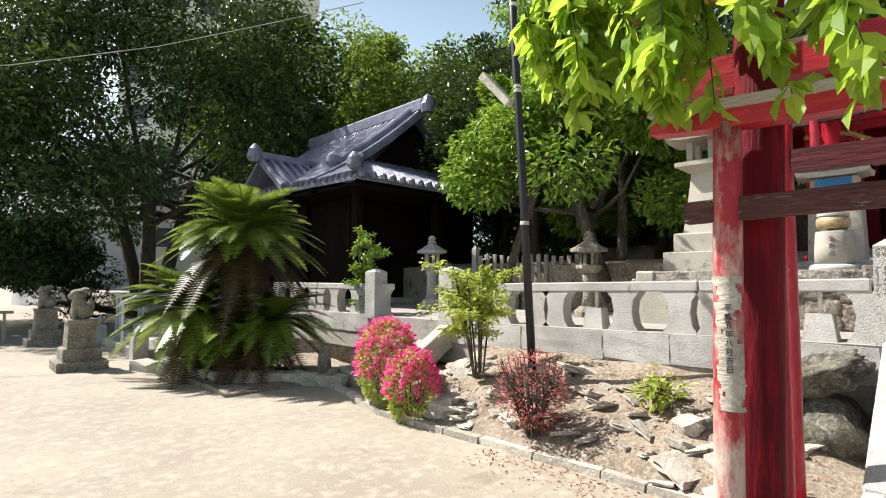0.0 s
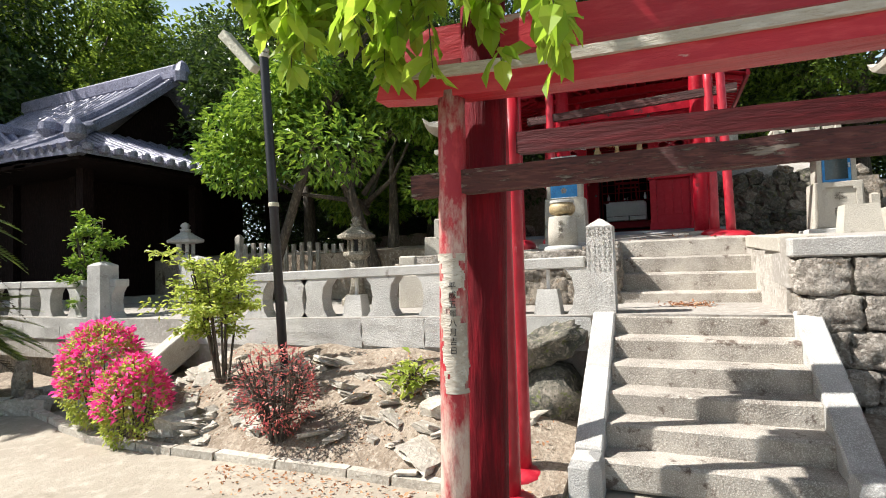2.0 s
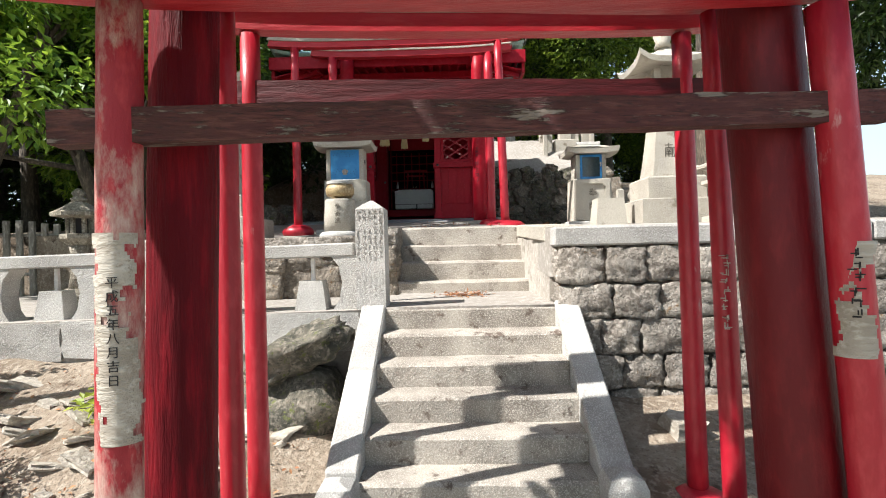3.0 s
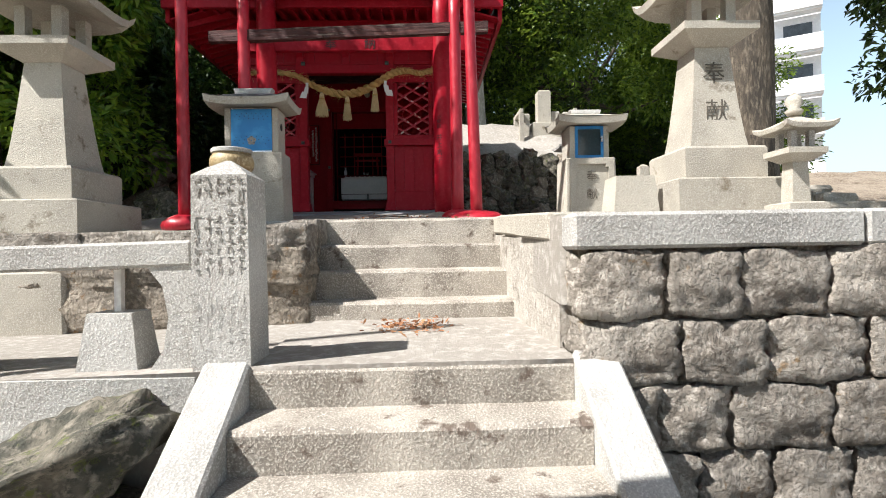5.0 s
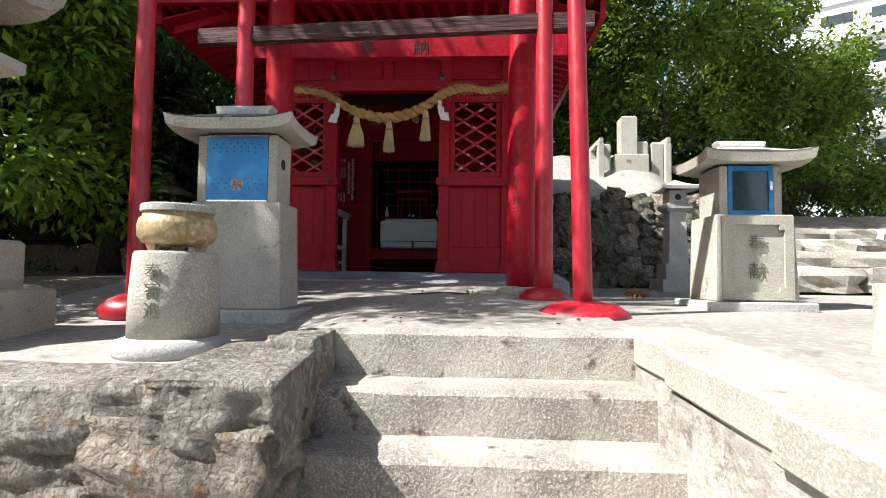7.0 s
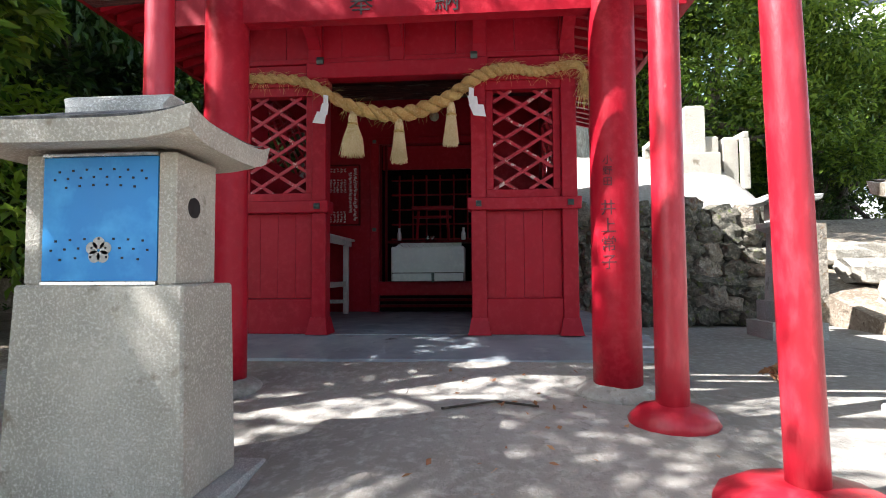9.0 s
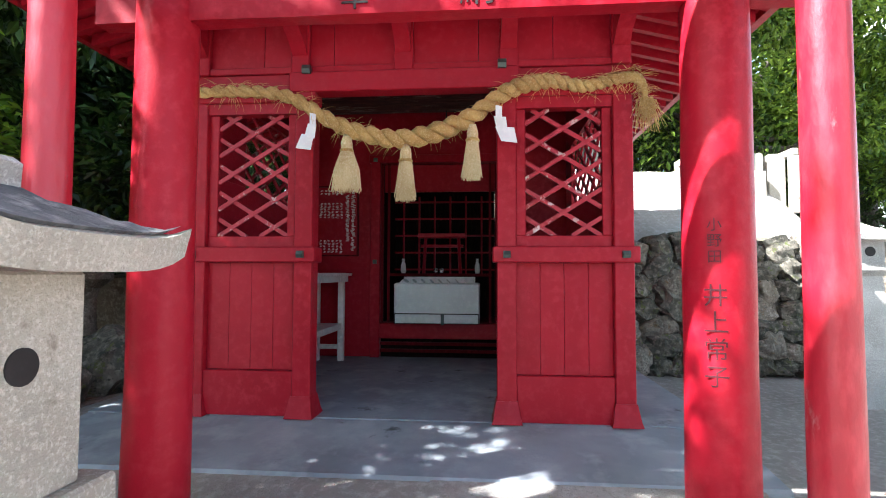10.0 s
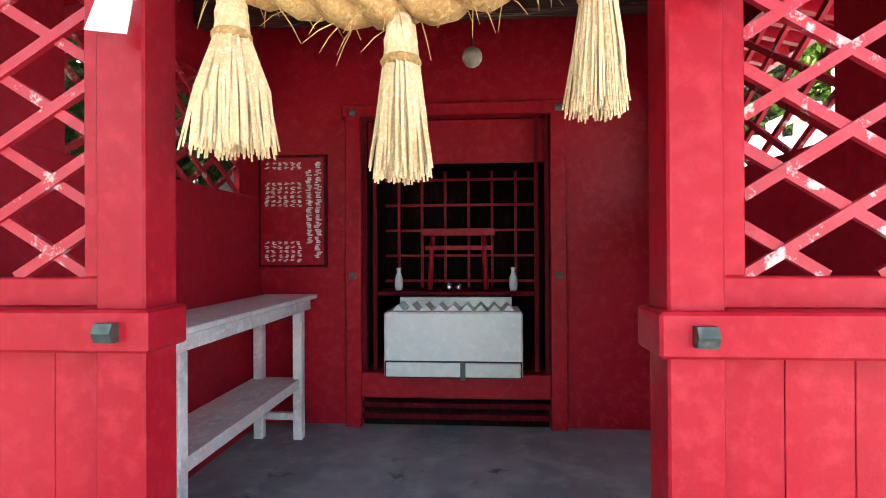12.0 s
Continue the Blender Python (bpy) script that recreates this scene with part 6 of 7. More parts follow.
part("fire_box", stack(B(), 12.2, -2.85, [(0.11, 0.11, zs + 1.134), (0.11, 0.11, zs + 1.323)]), GRANITE, sl)
hole = lathe(B(), 0, 0, [(0.04, -0.003), (0.04, 0.003)], 16)
bmesh.ops.transform(hole, matrix=Matrix.Translation((12.088, -2.85, zs + 1.233)) @ Matrix.Rotation(radians(90), 4, "Y"), verts=hole.verts)
part("fire_hole", hole, INK, sl, "round dark opening")
part("roof", hip_roof(B(), 12.2, -2.85, 0.25, 0.25, zs + 1.323, zs + 1.440, 0.02, 0.04), GRANITE, sl)

# picket fence by the leafy tree
pf = thing("picket_fence", "grey weathered picket fence in the shade", "fence", (8.9, 6.4, 0.87))
for k in range(17):
    u = k / 16
    x, y = 8.5 + 1.2 * u, 7.6 - 2.2 * u
    part("picket", box(B(), x - 0.025, x + 0.025, y - 0.045, y + 0.045, 0.86, 2.0 + 0.03 * math.sin(k), 0.006), BARK_PALE, pf)
part("rail", tube(B(), [(8.54, 7.6, 1.8), (9.74, 5.4, 1.8)], 0.03, 6), BARK_PALE, pf)
part("rail", tube(B(), [(8.54, 7.6, 1.2), (9.74, 5.4, 1.2)], 0.03, 6), BARK_PALE, pf)
pp = part("end_post", stack(B(), 8.45, 7.7, [(0.06, 0.06, 0.86), (0.06, 0.06, 2.15), (0.02, 0.02, 2.2)]), BARK_PALE, pf)

# ---- lamp post ----
lamp = thing("street_lamp", "thin black lamp post leaning slightly, with a grey strip light", "street lamp", (4.62, 3.4, 0.5))
part("pole", tube(B(), [(4.62, 3.39, 0.35), (4.62, 3.52, 2.6), (4.62, 3.62, 4.2), (4.62, 3.72, 6.2)], 0.045, 14), BLACK_POLE, lamp, smooth=True)
for z in (2.08, 3.58, 3.63, 4.6):
    yy = 3.4 + (z - 0.5) * 0.0566
    part("band", lathe(B(), 4.62, yy, [(0.047, z), (0.05, z + 0.005), (0.05, z + 0.035), (0.047, z + 0.04)], 14), LAMP_GREY, lamp, "pale clamp band")
bm = B()
hull8(bm, [(4.55, 3.64, 3.5), (4.65, 3.64, 3.5), (4.65, 3.7, 3.44), (4.55, 3.7, 3.44), (4.5, 4.0, 3.92), (4.62, 4.0, 3.92), (4.62, 4.08, 3.86), (4.5, 4.08, 3.86)], 0.01)
bmesh.ops.recalc_face_normals(bm, faces=bm.faces)
part("light_strip", bm, LAMP_GREY, lamp, "pale grey strip light")
cable = thing("overhead_cable", "thin grey overhead cable crossing before the trees", "cable", (0.5, 15.0, 6.2))
part("cable", tube(B(), [(-2.0, 15.5, 5.4), (1.0, 15.0, 6.25), (3.8, 14.3, 7.35), (6.6, 13.5, 8.7), (9.0, 12.8, 9.9)], 0.012, 6), LAMP_GREY, cable)


# ---- guardian statues on pedestals and the side stairs ----
def guardian(cx, cy, label):
    t = thing("guardian_pedestal", label, "pedestal", (cx, cy, -0.08), group="guardian pedestals")
    part("step", stack(B(), cx, cy, [(0.37, 0.37, -0.1), (0.37, 0.37, 0.06), (0.35, 0.35, 0.08)]), WEATHERED, t)
    part("step", stack(B(), cx, cy, [(0.28, 0.28, 0.08), (0.28, 0.28, 0.27), (0.265, 0.265, 0.29)]), WEATHERED, t)
    part("block", stack(B(), cx, cy, [(0.215, 0.215, 0.29), (0.2, 0.2, 0.7)]), WEATHERED, t)
    part("cornice", stack(B(), cx, cy, [(0.2, 0.2, 0.7), (0.225, 0.225, 0.73), (0.225, 0.225, 0.77)]), WEATHERED, t)
    bm = B()
    for (dx, dy, dz, rx, ry, rz) in ((0.05, 0, 0.13, 0.14, 0.12, 0.15), (-0.04, 0, 0.22, 0.11, 0.11, 0.22), (-0.05, 0, 0.43, 0.12, 0.125, 0.1), (-0.14, 0, 0.4, 0.06, 0.07, 0.05), (0.05, 0.0, 0.49, 0.09, 0.12, 0.06),
                                     (0.15, 0, 0.22, 0.05, 0.05, 0.13), (-0.11, 0.08, 0.1, 0.045, 0.045, 0.12), (-0.11, -0.08, 0.1, 0.045, 0.045, 0.12)):
        g = bmesh.ops.create_icosphere(bm, subdivisions=3, radius=1)
        for v in g["verts"]:
            w = 1 + 0.12 * noise.noise(v.co * 3 + Vector((cy, dz * 9, 0)))
            v.co = Vector((cx + dx + v.co.x * rx * w, cy + dy + v.co.y * ry * w, 0.77 + dz + v.co.z * rz * w))
    ob = part("guardian_statue", bm, WEATHERED, None, "weathered stone guardian beast seated on its pedestal", True)
    fuse = ob.modifiers.new("fuse", "REMESH")
    fuse.mode, fuse.voxel_size, fuse.use_smooth_shade = "VOXEL", 0.016, True
    tagged(ob, category="statue", group="guardian statues")


guardian(1.85, 11.0, "stepped pale granite pedestal of a guardian statue, sunlit")
guardian(1.9, 15.4, "stepped granite pedestal of a guardian statue, in the shade")
flight("stairs_side", "broad shaded stone steps beside the guardian statues", [(2.9 + 0.32 * k, 0.08 + 0.16 * k, -0.1 + 0.16 * k) for k in range(5)], 11.4, 14.6, 5.6)
for y in (11.3, 14.7):
    r = thing("stair_post", "squat stone end post of the side stairs", "post", (2.85, y, -0.08))
    part("post", stack(B(), 2.85, y, [(0.13, 0.13, -0.1), (0.13, 0.13, 0.35), (0.1, 0.1, 0.38)]), GRANITE, r)
    part("knob", lathe(B(), 2.85, y, [(0.05, 0.38), (0.09, 0.44), (0.09, 0.5), (0.02, 0.57)], 12), GRANITE, r, smooth=True)
hr = thing("handrail", "white-painted metal handrail of the side stairs", "handrail", (3.0, 13.0, 0.0))
part("rail", tube(B(), [(2.9, 13.0, 0.95), (4.6, 13.0, 1.75)], 0.03, 8), WHITE_WOOD, hr)
for x, z0, z1 in ((2.95, 0.05, 0.97), (4.5, 0.8, 1.7)):
    part("upright", tube(B(), [(x, 13.0, z0), (x, 13.0, z1)], 0.03, 8), WHITE_WOOD, hr)
wf = thing("white_stand", "small white wooden stand at the top of the side stairs", "stand", (3.6, 15.2, -0.08))
part("top", box(B(), 3.3, 3.9, 15.0, 15.4, 1.05, 1.1), WHITE_WOOD, wf)
for x in (3.33, 3.83):
    for y in (15.02, 15.34):
        part("leg", box(B(), x, x + 0.05, y, y + 0.05, -0.09, 1.05), WHITE_WOOD, wf)
lf = thing("low_fence", "low weathered rail fence by the guardian pedestals", "fence", (0.6, 16.5, -0.08))
for k in range(5):
    part("picket", box(B(), 0.2 + k * 0.25, 0.26 + k * 0.25, 16.4, 16.46, -0.09, 0.62), BARK_PALE, lf)
part("rail", box(B(), 0.1, 1.4, 16.39, 16.47, 0.62, 0.69), BARK_PALE, lf)

# ---- the dark hall with its tiled roof ----
mh = thing("main_hall", "old dark wooden shrine hall with a grey tiled roof", "hall", (10.0, 15.5, 0.87))
Y0, Y1, XE, XR, ZE, ZR = 10.6, 16.6, 6.2, 9.5, 3.75, 6.15


def roof_curve(u):
    return ZE + (ZR - ZE) * (0.75 * u + 0.25 * u * u)


for sgn in (-1, 1):
    verts, faces = [], []
    n = 10
    for k in range(n + 1):
        u = k / n
        x = XR + sgn * (XR - XE) * (1 - u)
        for y in (Y0, Y1):
            verts += [(x, y, roof_curve(u)), (x, y, roof_curve(u) - 0.14)]
    for k in range(n):
        b = 4 * k
        faces += [(b, b + 4, b + 6, b + 2), (b + 1, b + 3, b + 7, b + 5), (b, b + 1, b + 5, b + 4), (b + 2, b + 6, b + 7, b + 3)]
    faces += [(0, 2, 3, 1), (4 * n, 4 * n + 1, 4 * n + 3, 4 * n + 2)]
    rf = raw("roof_slope", verts, faces, TILE, mh)
    if sgn < 0:
        k = 0
        y = Y0 + 0.1
        while y < Y1:
            pts = [(XR + sgn * (XR - XE) * (1 - q / 8), y, roof_curve(q / 8) + 0.02) for q in range(9)]
            pts[0] = (pts[0][0] - 0.05, pts[0][1], pts[0][2] - 0.02)
            part("tile_roll", tube(B(), pts, 0.075, 8), TILE, rf)
            y += 0.27
        for q in range(1, 24):
            u = q / 24
            x = XR + sgn * (XR - XE) * (1 - u)
            part("tile_course", box(B(), x - 0.02, x + 0.02, Y0, Y1, roof_curve(u) - 0.01, roof_curve(u) + 0.022), TILE, rf)
part("main_ridge", box(B(), XR - 0.16, XR + 0.16, Y0 - 0.1, Y1, ZR - 0.05, ZR + 0.32, 0.05), TILE, mh)
part("ridge_end_tile", lathe(B(), XR, Y0 - 0.16, [(0.17, ZR - 0.1), (0.2, ZR + 0.12), (0.12, ZR + 0.34), (0.03, ZR + 0.42)], 10), TILE, mh)
pts = [(XR - (XR - XE) * (1 - u), Y0 + 0.45, roof_curve(u) + 0.12) for u in (0.25, 0.5, 0.75, 1.0)]
part("hip_ridge", tube(B(), pts, 0.13, 10), TILE, mh)
part("hip_ridge_end", lathe(B(), pts[0][0] - 0.1, pts[0][1], [(0.1, pts[0][2] - 0.15), (0.2, pts[0][2]), (0.18, pts[0][2] + 0.15), (0.03, pts[0][2] + 0.28)], 12), TILE, mh, "curled ridge-end tile")
part("gable_wall", hull8(B(), [(7.2, 11.0, 3.6), (11.8, 11.0, 3.6), (11.8, 11.1, 3.6), (7.2, 11.1, 3.6), (9.4, 11.0, 5.8), (9.6, 11.0, 5.8), (9.6, 11.1, 5.8), (9.4, 11.1, 5.8)]), DARK_WOOD_SHADED, mh)
pr = part("pent_roof", hull8(B(), [(6.2, 9.05, 3.58), (12.8, 9.05, 3.58), (11.2, 11.0, 4.4), (7.7, 11.0, 4.4), (6.2, 9.05, 3.68), (12.8, 9.05, 3.68), (11.2, 11.0, 4.5), (7.7, 11.0, 4.5)]), TILE, mh)
part("skirt_corner", hull8(B(), [(6.2, 9.05, 3.56), (7.7, 11.0, 4.38), (7.69, 11.02, 4.38), (6.2, 10.62, 3.6), (6.2, 9.05, 3.67), (7.7, 11.0, 4.49), (7.69, 11.02, 4.49), (6.2, 10.62, 3.75)]), TILE, mh)
for k in range(24):
    x = 6.36 + k * 0.27
    run = min(1.95, (x - 6.2) * 1.3, (12.8 - x) * 1.3)
    part("tile_roll", tube(B(), [(x, 9.0, 3.7), (x, 9.05 + run * 0.5, 3.7 + 0.41 * run * 0.5), (x, 9.05 + run, 3.7 + 0.425 * run)], 0.072, 8), TILE, pr)
    part("eave_tile", lathe(B(), x, 9.0, [(0.07, 3.63), (0.085, 3.65), (0.085, 3.74), (0.06, 3.77)], 10), TILE, pr, "round eave-end tile")
for k in range(6):
    y = 9.2 + k * 0.25
    run = (y - 9.05) * 0.77
    part("tile_roll", tube(B(), [(6.15, y, 3.7), (6.2 + run, y, 3.72 + 0.54 * run)], 0.072, 8), TILE, pr)
corner = [(6.1 + 1.6 * u, 8.95 + 2.05 * u, 3.84 + 0.8 * u + 0.12 * (1 - u) ** 3) for u in (0.0, 0.15, 0.35, 0.6, 0.85, 1.0)]
part("corner_ridge", tube(B(), corner, 0.12, 10), TILE, mh)
part("corner_ridge_end", lathe(B(), 6.08, 8.9, [(0.1, 3.74), (0.17, 3.82), (0.15, 3.98), (0.05, 4.1)], 12), TILE, mh, "curled ridge-end tile")
porch = part("porch_roof", hull8(B(), [(5.9, 11.75, 3.6), (7.9, 11.75, 3.9), (7.9, 13.0, 4.5), (5.9, 13.0, 4.5), (5.9, 11.75, 3.72), (7.9, 11.75, 4.0), (7.9, 13.0, 4.6), (5.9, 13.0, 4.6)]), TILE, mh)
part("porch_slope", hull8(B(), [(5.9, 13.003, 4.5), (7.9, 13.003, 4.5), (7.9, 14.25, 3.9), (5.9, 14.25, 3.6), (5.9, 13.003, 4.6), (7.9, 13.003, 4.6), (7.9, 14.25, 4.0), (5.9, 14.25, 3.72)]), TILE, porch)
for k in range(8):
    x = 5.94 + k * 0.26
    part("tile_roll", tube(B(), [(x, 11.7, 3.74), (x, 12.4, 4.2), (x, 13.0, 4.62)], 0.072, 8), TILE, porch)
part("porch_ridge", box(B(), 5.82, 7.9, 12.88, 13.12, 4.58, 4.78, 0.03), TILE, porch)
part("porch_ridge_end", lathe(B(), 5.8, 13.0, [(0.12, 4.5), (0.2, 4.62), (0.17, 4.82), (0.04, 4.98)], 12), TILE, porch, "curled ridge-end tile")
# hall walls, eave boards and posts have the eaves' shade in their near-black colour
part("hall_wall", box(B(), 7.4, 7.5, 11.1, 16.3, 0.8, 3.9), DARK_WOOD_SHADED, mh)
part("hall_wall", box(B(), 7.5, 12.0, 11.05, 11.15, 0.8, 3.9), DARK_WOOD_SHADED, mh)
part("hall_wall", box(B(), 11.9, 12.0, 11.15, 16.3, 0.8, 3.9), DARK_WOOD_SHADED, mh)
part("hall_wall", box(B(), 7.5, 11.9, 16.2, 16.3, 0.8, 3.9), DARK_WOOD_SHADED, mh)
part("eave_board", box(B(), 6.3, 7.4, 10.7, 16.5, 3.5, 3.57), DARK_WOOD_SHADED, mh)
part("eave_board", box(B(), 6.3, 12.7, 9.15, 11.04, 3.49, 3.55), DARK_WOOD_SHADED, mh)
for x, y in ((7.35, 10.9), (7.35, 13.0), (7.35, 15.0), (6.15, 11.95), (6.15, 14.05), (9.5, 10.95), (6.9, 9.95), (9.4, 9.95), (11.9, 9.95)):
    part("hall_post", box(B(), x - 0.1, x + 0.1, y - 0.1, y + 0.1, 0.8, 3.55), DARK_WOOD_SHADED, mh)
for k in range(16):
    y = 10.7 + k * 0.37
    part("rafter_end", box(B(), 6.35, 6.5, y, y + 0.07, 3.5, 3.58), CAP_WORN, mh)
part("hall_plinth", box(B(), 6.9, 12.4, 10.6, 16.6, 0.6, 1.0), GRANITE, mh)


# ---- buildings beyond ----
def building(name, label, m, w, d, h, floors, cols, wallm, balcony=False):
    t = thing(name, label, "building", m.translation)
    me = part("wall", box(B(), -w / 2, w / 2, -d / 2, d / 2, 0, h), wallm)
    me.parent = t
    rf = part("roof_parapet", box(B(), -w / 2 - 0.2, w / 2 + 0.2, -d / 2 - 0.2, d / 2 + 0.2, h, h + 0.7), wallm)
    rf.parent = t
    fh = h / floors
    for f in range(floors):
        for c in range(cols):
            x = -w / 2 + (c + 0.5) * w / cols
            wd = w / cols * 0.32
            wn_ = part("window", box(B(), x - wd, x + wd, -d / 2 - 0.06, -d / 2 - 0.005, f * fh + 0.9, f * fh + 2.3), WINDOW)
            wn_.parent = t
            fr = part("window_frame", box(B(), x - wd - 0.1, x + wd + 0.1, -d / 2 - 0.12, -d / 2 - 0.062, f * fh + 0.78, f * fh + 0.9), wallm)
            fr.parent = t
        if balcony:
            b = part("balcony", box(B(), -w / 2, w / 2, -d / 2 - 1.2, -d / 2 - 1.08, f * fh, f * fh + 1.1), wallm)
            b.parent = t
            s = part("balcony_floor", box(B(), -w / 2, w / 2, -d / 2 - 1.08, -d / 2 - 0.13, f * fh - 0.15, f * fh), wallm)
            s.parent = t
    t.matrix_world = m
    return t


building("apartment_block", "tall beige concrete block with few windows behind the trees", Matrix.Translation((17.0, 44.0, -0.1)) @ Matrix.Rotation(radians(-25), 4, "Z"), 14, 8, 24, 8, 6, WALL_BEIGE)
building("white_house", "white sunlit building behind the yard trees", Matrix.Translation((6.4, 38.0, -0.1)) @ Matrix.Rotation(radians(-72), 4, "Z"), 5, 5, 8.5, 3, 3, WALL_WHITE)
building("apartment_block", "white apartment house with balconies beyond the graveyard", Matrix.Translation((46.4, -26.5, 0.0)) @ Matrix.Rotation(radians(-121.5), 4, "Z"), 11, 9, 21, 7, 4, WALL_WHITE, True)

# ---- mound with rubble wall, graves and terraces beyond the red shrine ----
def mound_z(x, y):
    base = upper_z(x) - 0.1
    core = lerp(x, 13.3, 15.2, 3.1, 4.27) + lerp(x, 15.2, 19.0, 0, 0.7)
    side = lerp(x, 12.0, 19.0, 1.85, 3.6)
    k = lerp(y, -4.6, -3.4, 0, 1)
    far = lerp(y, 3.0, 6.0, 0, 1)
    z = side * (1 - k) + core * k
    return z * (1 - far) + 2.4 * far


sheet("mound_ground", 13.32, 34.0, -3.9, -0.75, 60, 16, mound_z, CONCRETE, "pale cement-covered mound behind the rubble wall", "ground", 1.6, 0.12)
sheet("mound_ground_back", 13.8, 34.0, -0.75, 9.0, 50, 30, mound_z, EARTH, "shaded earth mound behind the red shrine", "ground", 1.6, 0.12)
sheet("slope_ground", 11.8, 40.0, -30.0, -3.9, 50, 44, lambda x, y: lerp(x, 12.0, 19.0, 1.86, 3.6), EARTH, "bare earth slope with litter rising behind the platform", "ground", 1.4, 0.12)
rw_ = thing("wall_rubble", "dark wall of rounded rubble stones at the foot of the mound", "wall", (13.2, -2.0, 1.9), kind="structure")
part("mortar_core", box(B(), 13.22, 13.5, -3.9, -0.72, 1.6, 3.0), BOULDER, rw_)
rng = random.Random(31)
rub = [rock_mesh("rubble_stone", 80 + s, 3, 0.12, 0.7, MOSSY_SHADED if s % 3 else BOULDER) for s in range(6)]
def rubble_line(u):
    """The foot of the wall: straight, then turning back round the mound."""
    if u < 2.6:
        return 13.18, -0.7 - u, 0.0
    w = (u - 2.6) / 2.6
    return 13.18 + 2.3 * w * w + 0.5 * w, -3.3 - 1.5 * w + 0.35 * w * w, -1.0 * w


z = 1.8
while z < 3.3:
    u = rng.uniform(0, 0.2)
    while u < 5.0:
        w, h = rng.uniform(0.17, 0.42), rng.uniform(0.17, 0.3)
        x_, y_, turn = rubble_line(u + w / 2)
        if z + h < 3.32 - 0.22 * max(0.0, u - 2.4):
            piece("rubble_stone", rng.choice(rub), rw_, (x_ + rng.uniform(-0.05, 0.05) + (z - 1.8) * 0.1, y_, z + h / 2 + rng.uniform(-0.04, 0.04)), (0.34, w * 1.02, h * 1.06), (rng.gauss(0, 0.3), rng.gauss(0, 0.1), turn))
        u += w
    z += 0.19
for k in range(4):
    for q in range(5):
        st = piece("terrace_stone", rng.choice(flat_me), None, (11.8 + 0.9 * k, -4.4 - q * 0.8 - 0.2 * k, upper_z(12) + 0.05 + 0.24 * k), (0.5, 0.8, 0.3), (0, 0, rng.gauss(0, 0.1)))
        tagged(st, "rough stone of the low terraces on the slope", "stone", "terrace stones")
for y, h, w, nm in ((-2.55, 0.45, 0.1, "end"), (-2.97, 0.95, 0.14, "tall"), (-3.22, 0.5, 0.09, "mid"), (-3.48, 0.48, 0.1, "end")):
    zz = mound_z(14.7, -3.0) - 0.05
    gs = thing("gravestone", "pale upright gravestone on the mound", "gravestone", (14.7, y, zz), group="gravestones")
    part("stone", stack(B(), 14.7, y, [(w, w, zz - 0.2), (w, w, zz + h - 0.03), (w * 0.8, w * 0.8, zz + h)]), GRANITE_LIGHT, gs)
gb = thing("grave_plinth", "pale stone plinth rail round the graves", "plinth", (14.5, -2.7, 3.7))
part("rail", box(B(), 14.4, 15.2, -2.48, -2.4, 4.33, 4.42, 0.01), GRANITE_LIGHT, gb)
part("rail", box(B(), 14.4, 15.2, -3.64, -3.56, 4.33, 4.42, 0.01), GRANITE_LIGHT, gb)
for rx in (14.45, 15.1):
    for ry in (-2.44, -3.6):
        part("rail_post", box(B(), rx - 0.05, rx + 0.05, ry - 0.05, ry + 0.05, 3.6, 4.328, 0.008), GRANITE_LIGHT, gb)
part("base_slab", box(B(), 14.5, 15.0, -3.3, -2.7, 3.7, 4.15, 0.012), GRANITE_LIGHT, gb)
rck = thing("shade_rocks", "mossy boulders at the edge of the shaded ground", "rocks", (11.6, 3.6, 1.9))
for k in range(9):
    st = piece("boulder", rng.choice(rub), rck, (10.9 + k * 0.28, 3.3 + 0.35 * math.sin(k * 1.7), 2.0 + 0.12 * math.sin(k)), (0.5, 0.45, 0.5), (k, 0.3, k * 2))
# overhanging spray of near leaves
br = thing("overhanging_branch", "leafy branch hanging into view, leaves lit from above", "branch", (2.6, 1.0, 3.4))
rng = random.Random(17)
bm = B()
sprays = []
for k in range(34):
    u = rng.random()
    y0 = 0.15 + 1.75 * u
    x0 = 2.55 + rng.gauss(0, 0.16)
    zt = 3.0 + rng.uniform(0, 0.35)
    zb = 2.1 + 0.36 * u + rng.uniform(0, 0.4)
    s, e = Vector((x0 + 0.2, y0 + 0.15, zt)), Vector((x0 + rng.gauss(0, 0.12), y0 + rng.gauss(0, 0.1), zb))
    m = s.lerp(e, 0.5) + Vector((0, 0, 0.12))
    tube(bm, [s, m, e], [0.008, 0.005, 0.002], 5)
    sprays.append((s, m, e))
tube(bm, [(3.4, -1.2, 4.6), (2.9, 0.2, 3.7), (2.75, 1.0, 3.3), (2.7, 2.1, 3.15)], [0.05, 0.035, 0.025, 0.01], 8, 0.2)
tagged(part("twig", bm, BARK, br), kind="stuff")


def on_spray(r):
    s, m, e = r.choice(sprays)
    t = r.random()
    p = s.lerp(m, t * 2) if t < 0.5 else m.lerp(e, t * 2 - 1)
    return p, (e - m).normalized() * 0.5 + Vector((r.gauss(0, 0.3), r.gauss(0, 0.3), -0.3))


vs, fs = leaves(1500, on_spray, 0.155, "long", 0.5, rng, 0.08)
tagged(raw("foliage", vs, fs, LEAF_NEAR, br), kind="stuff")

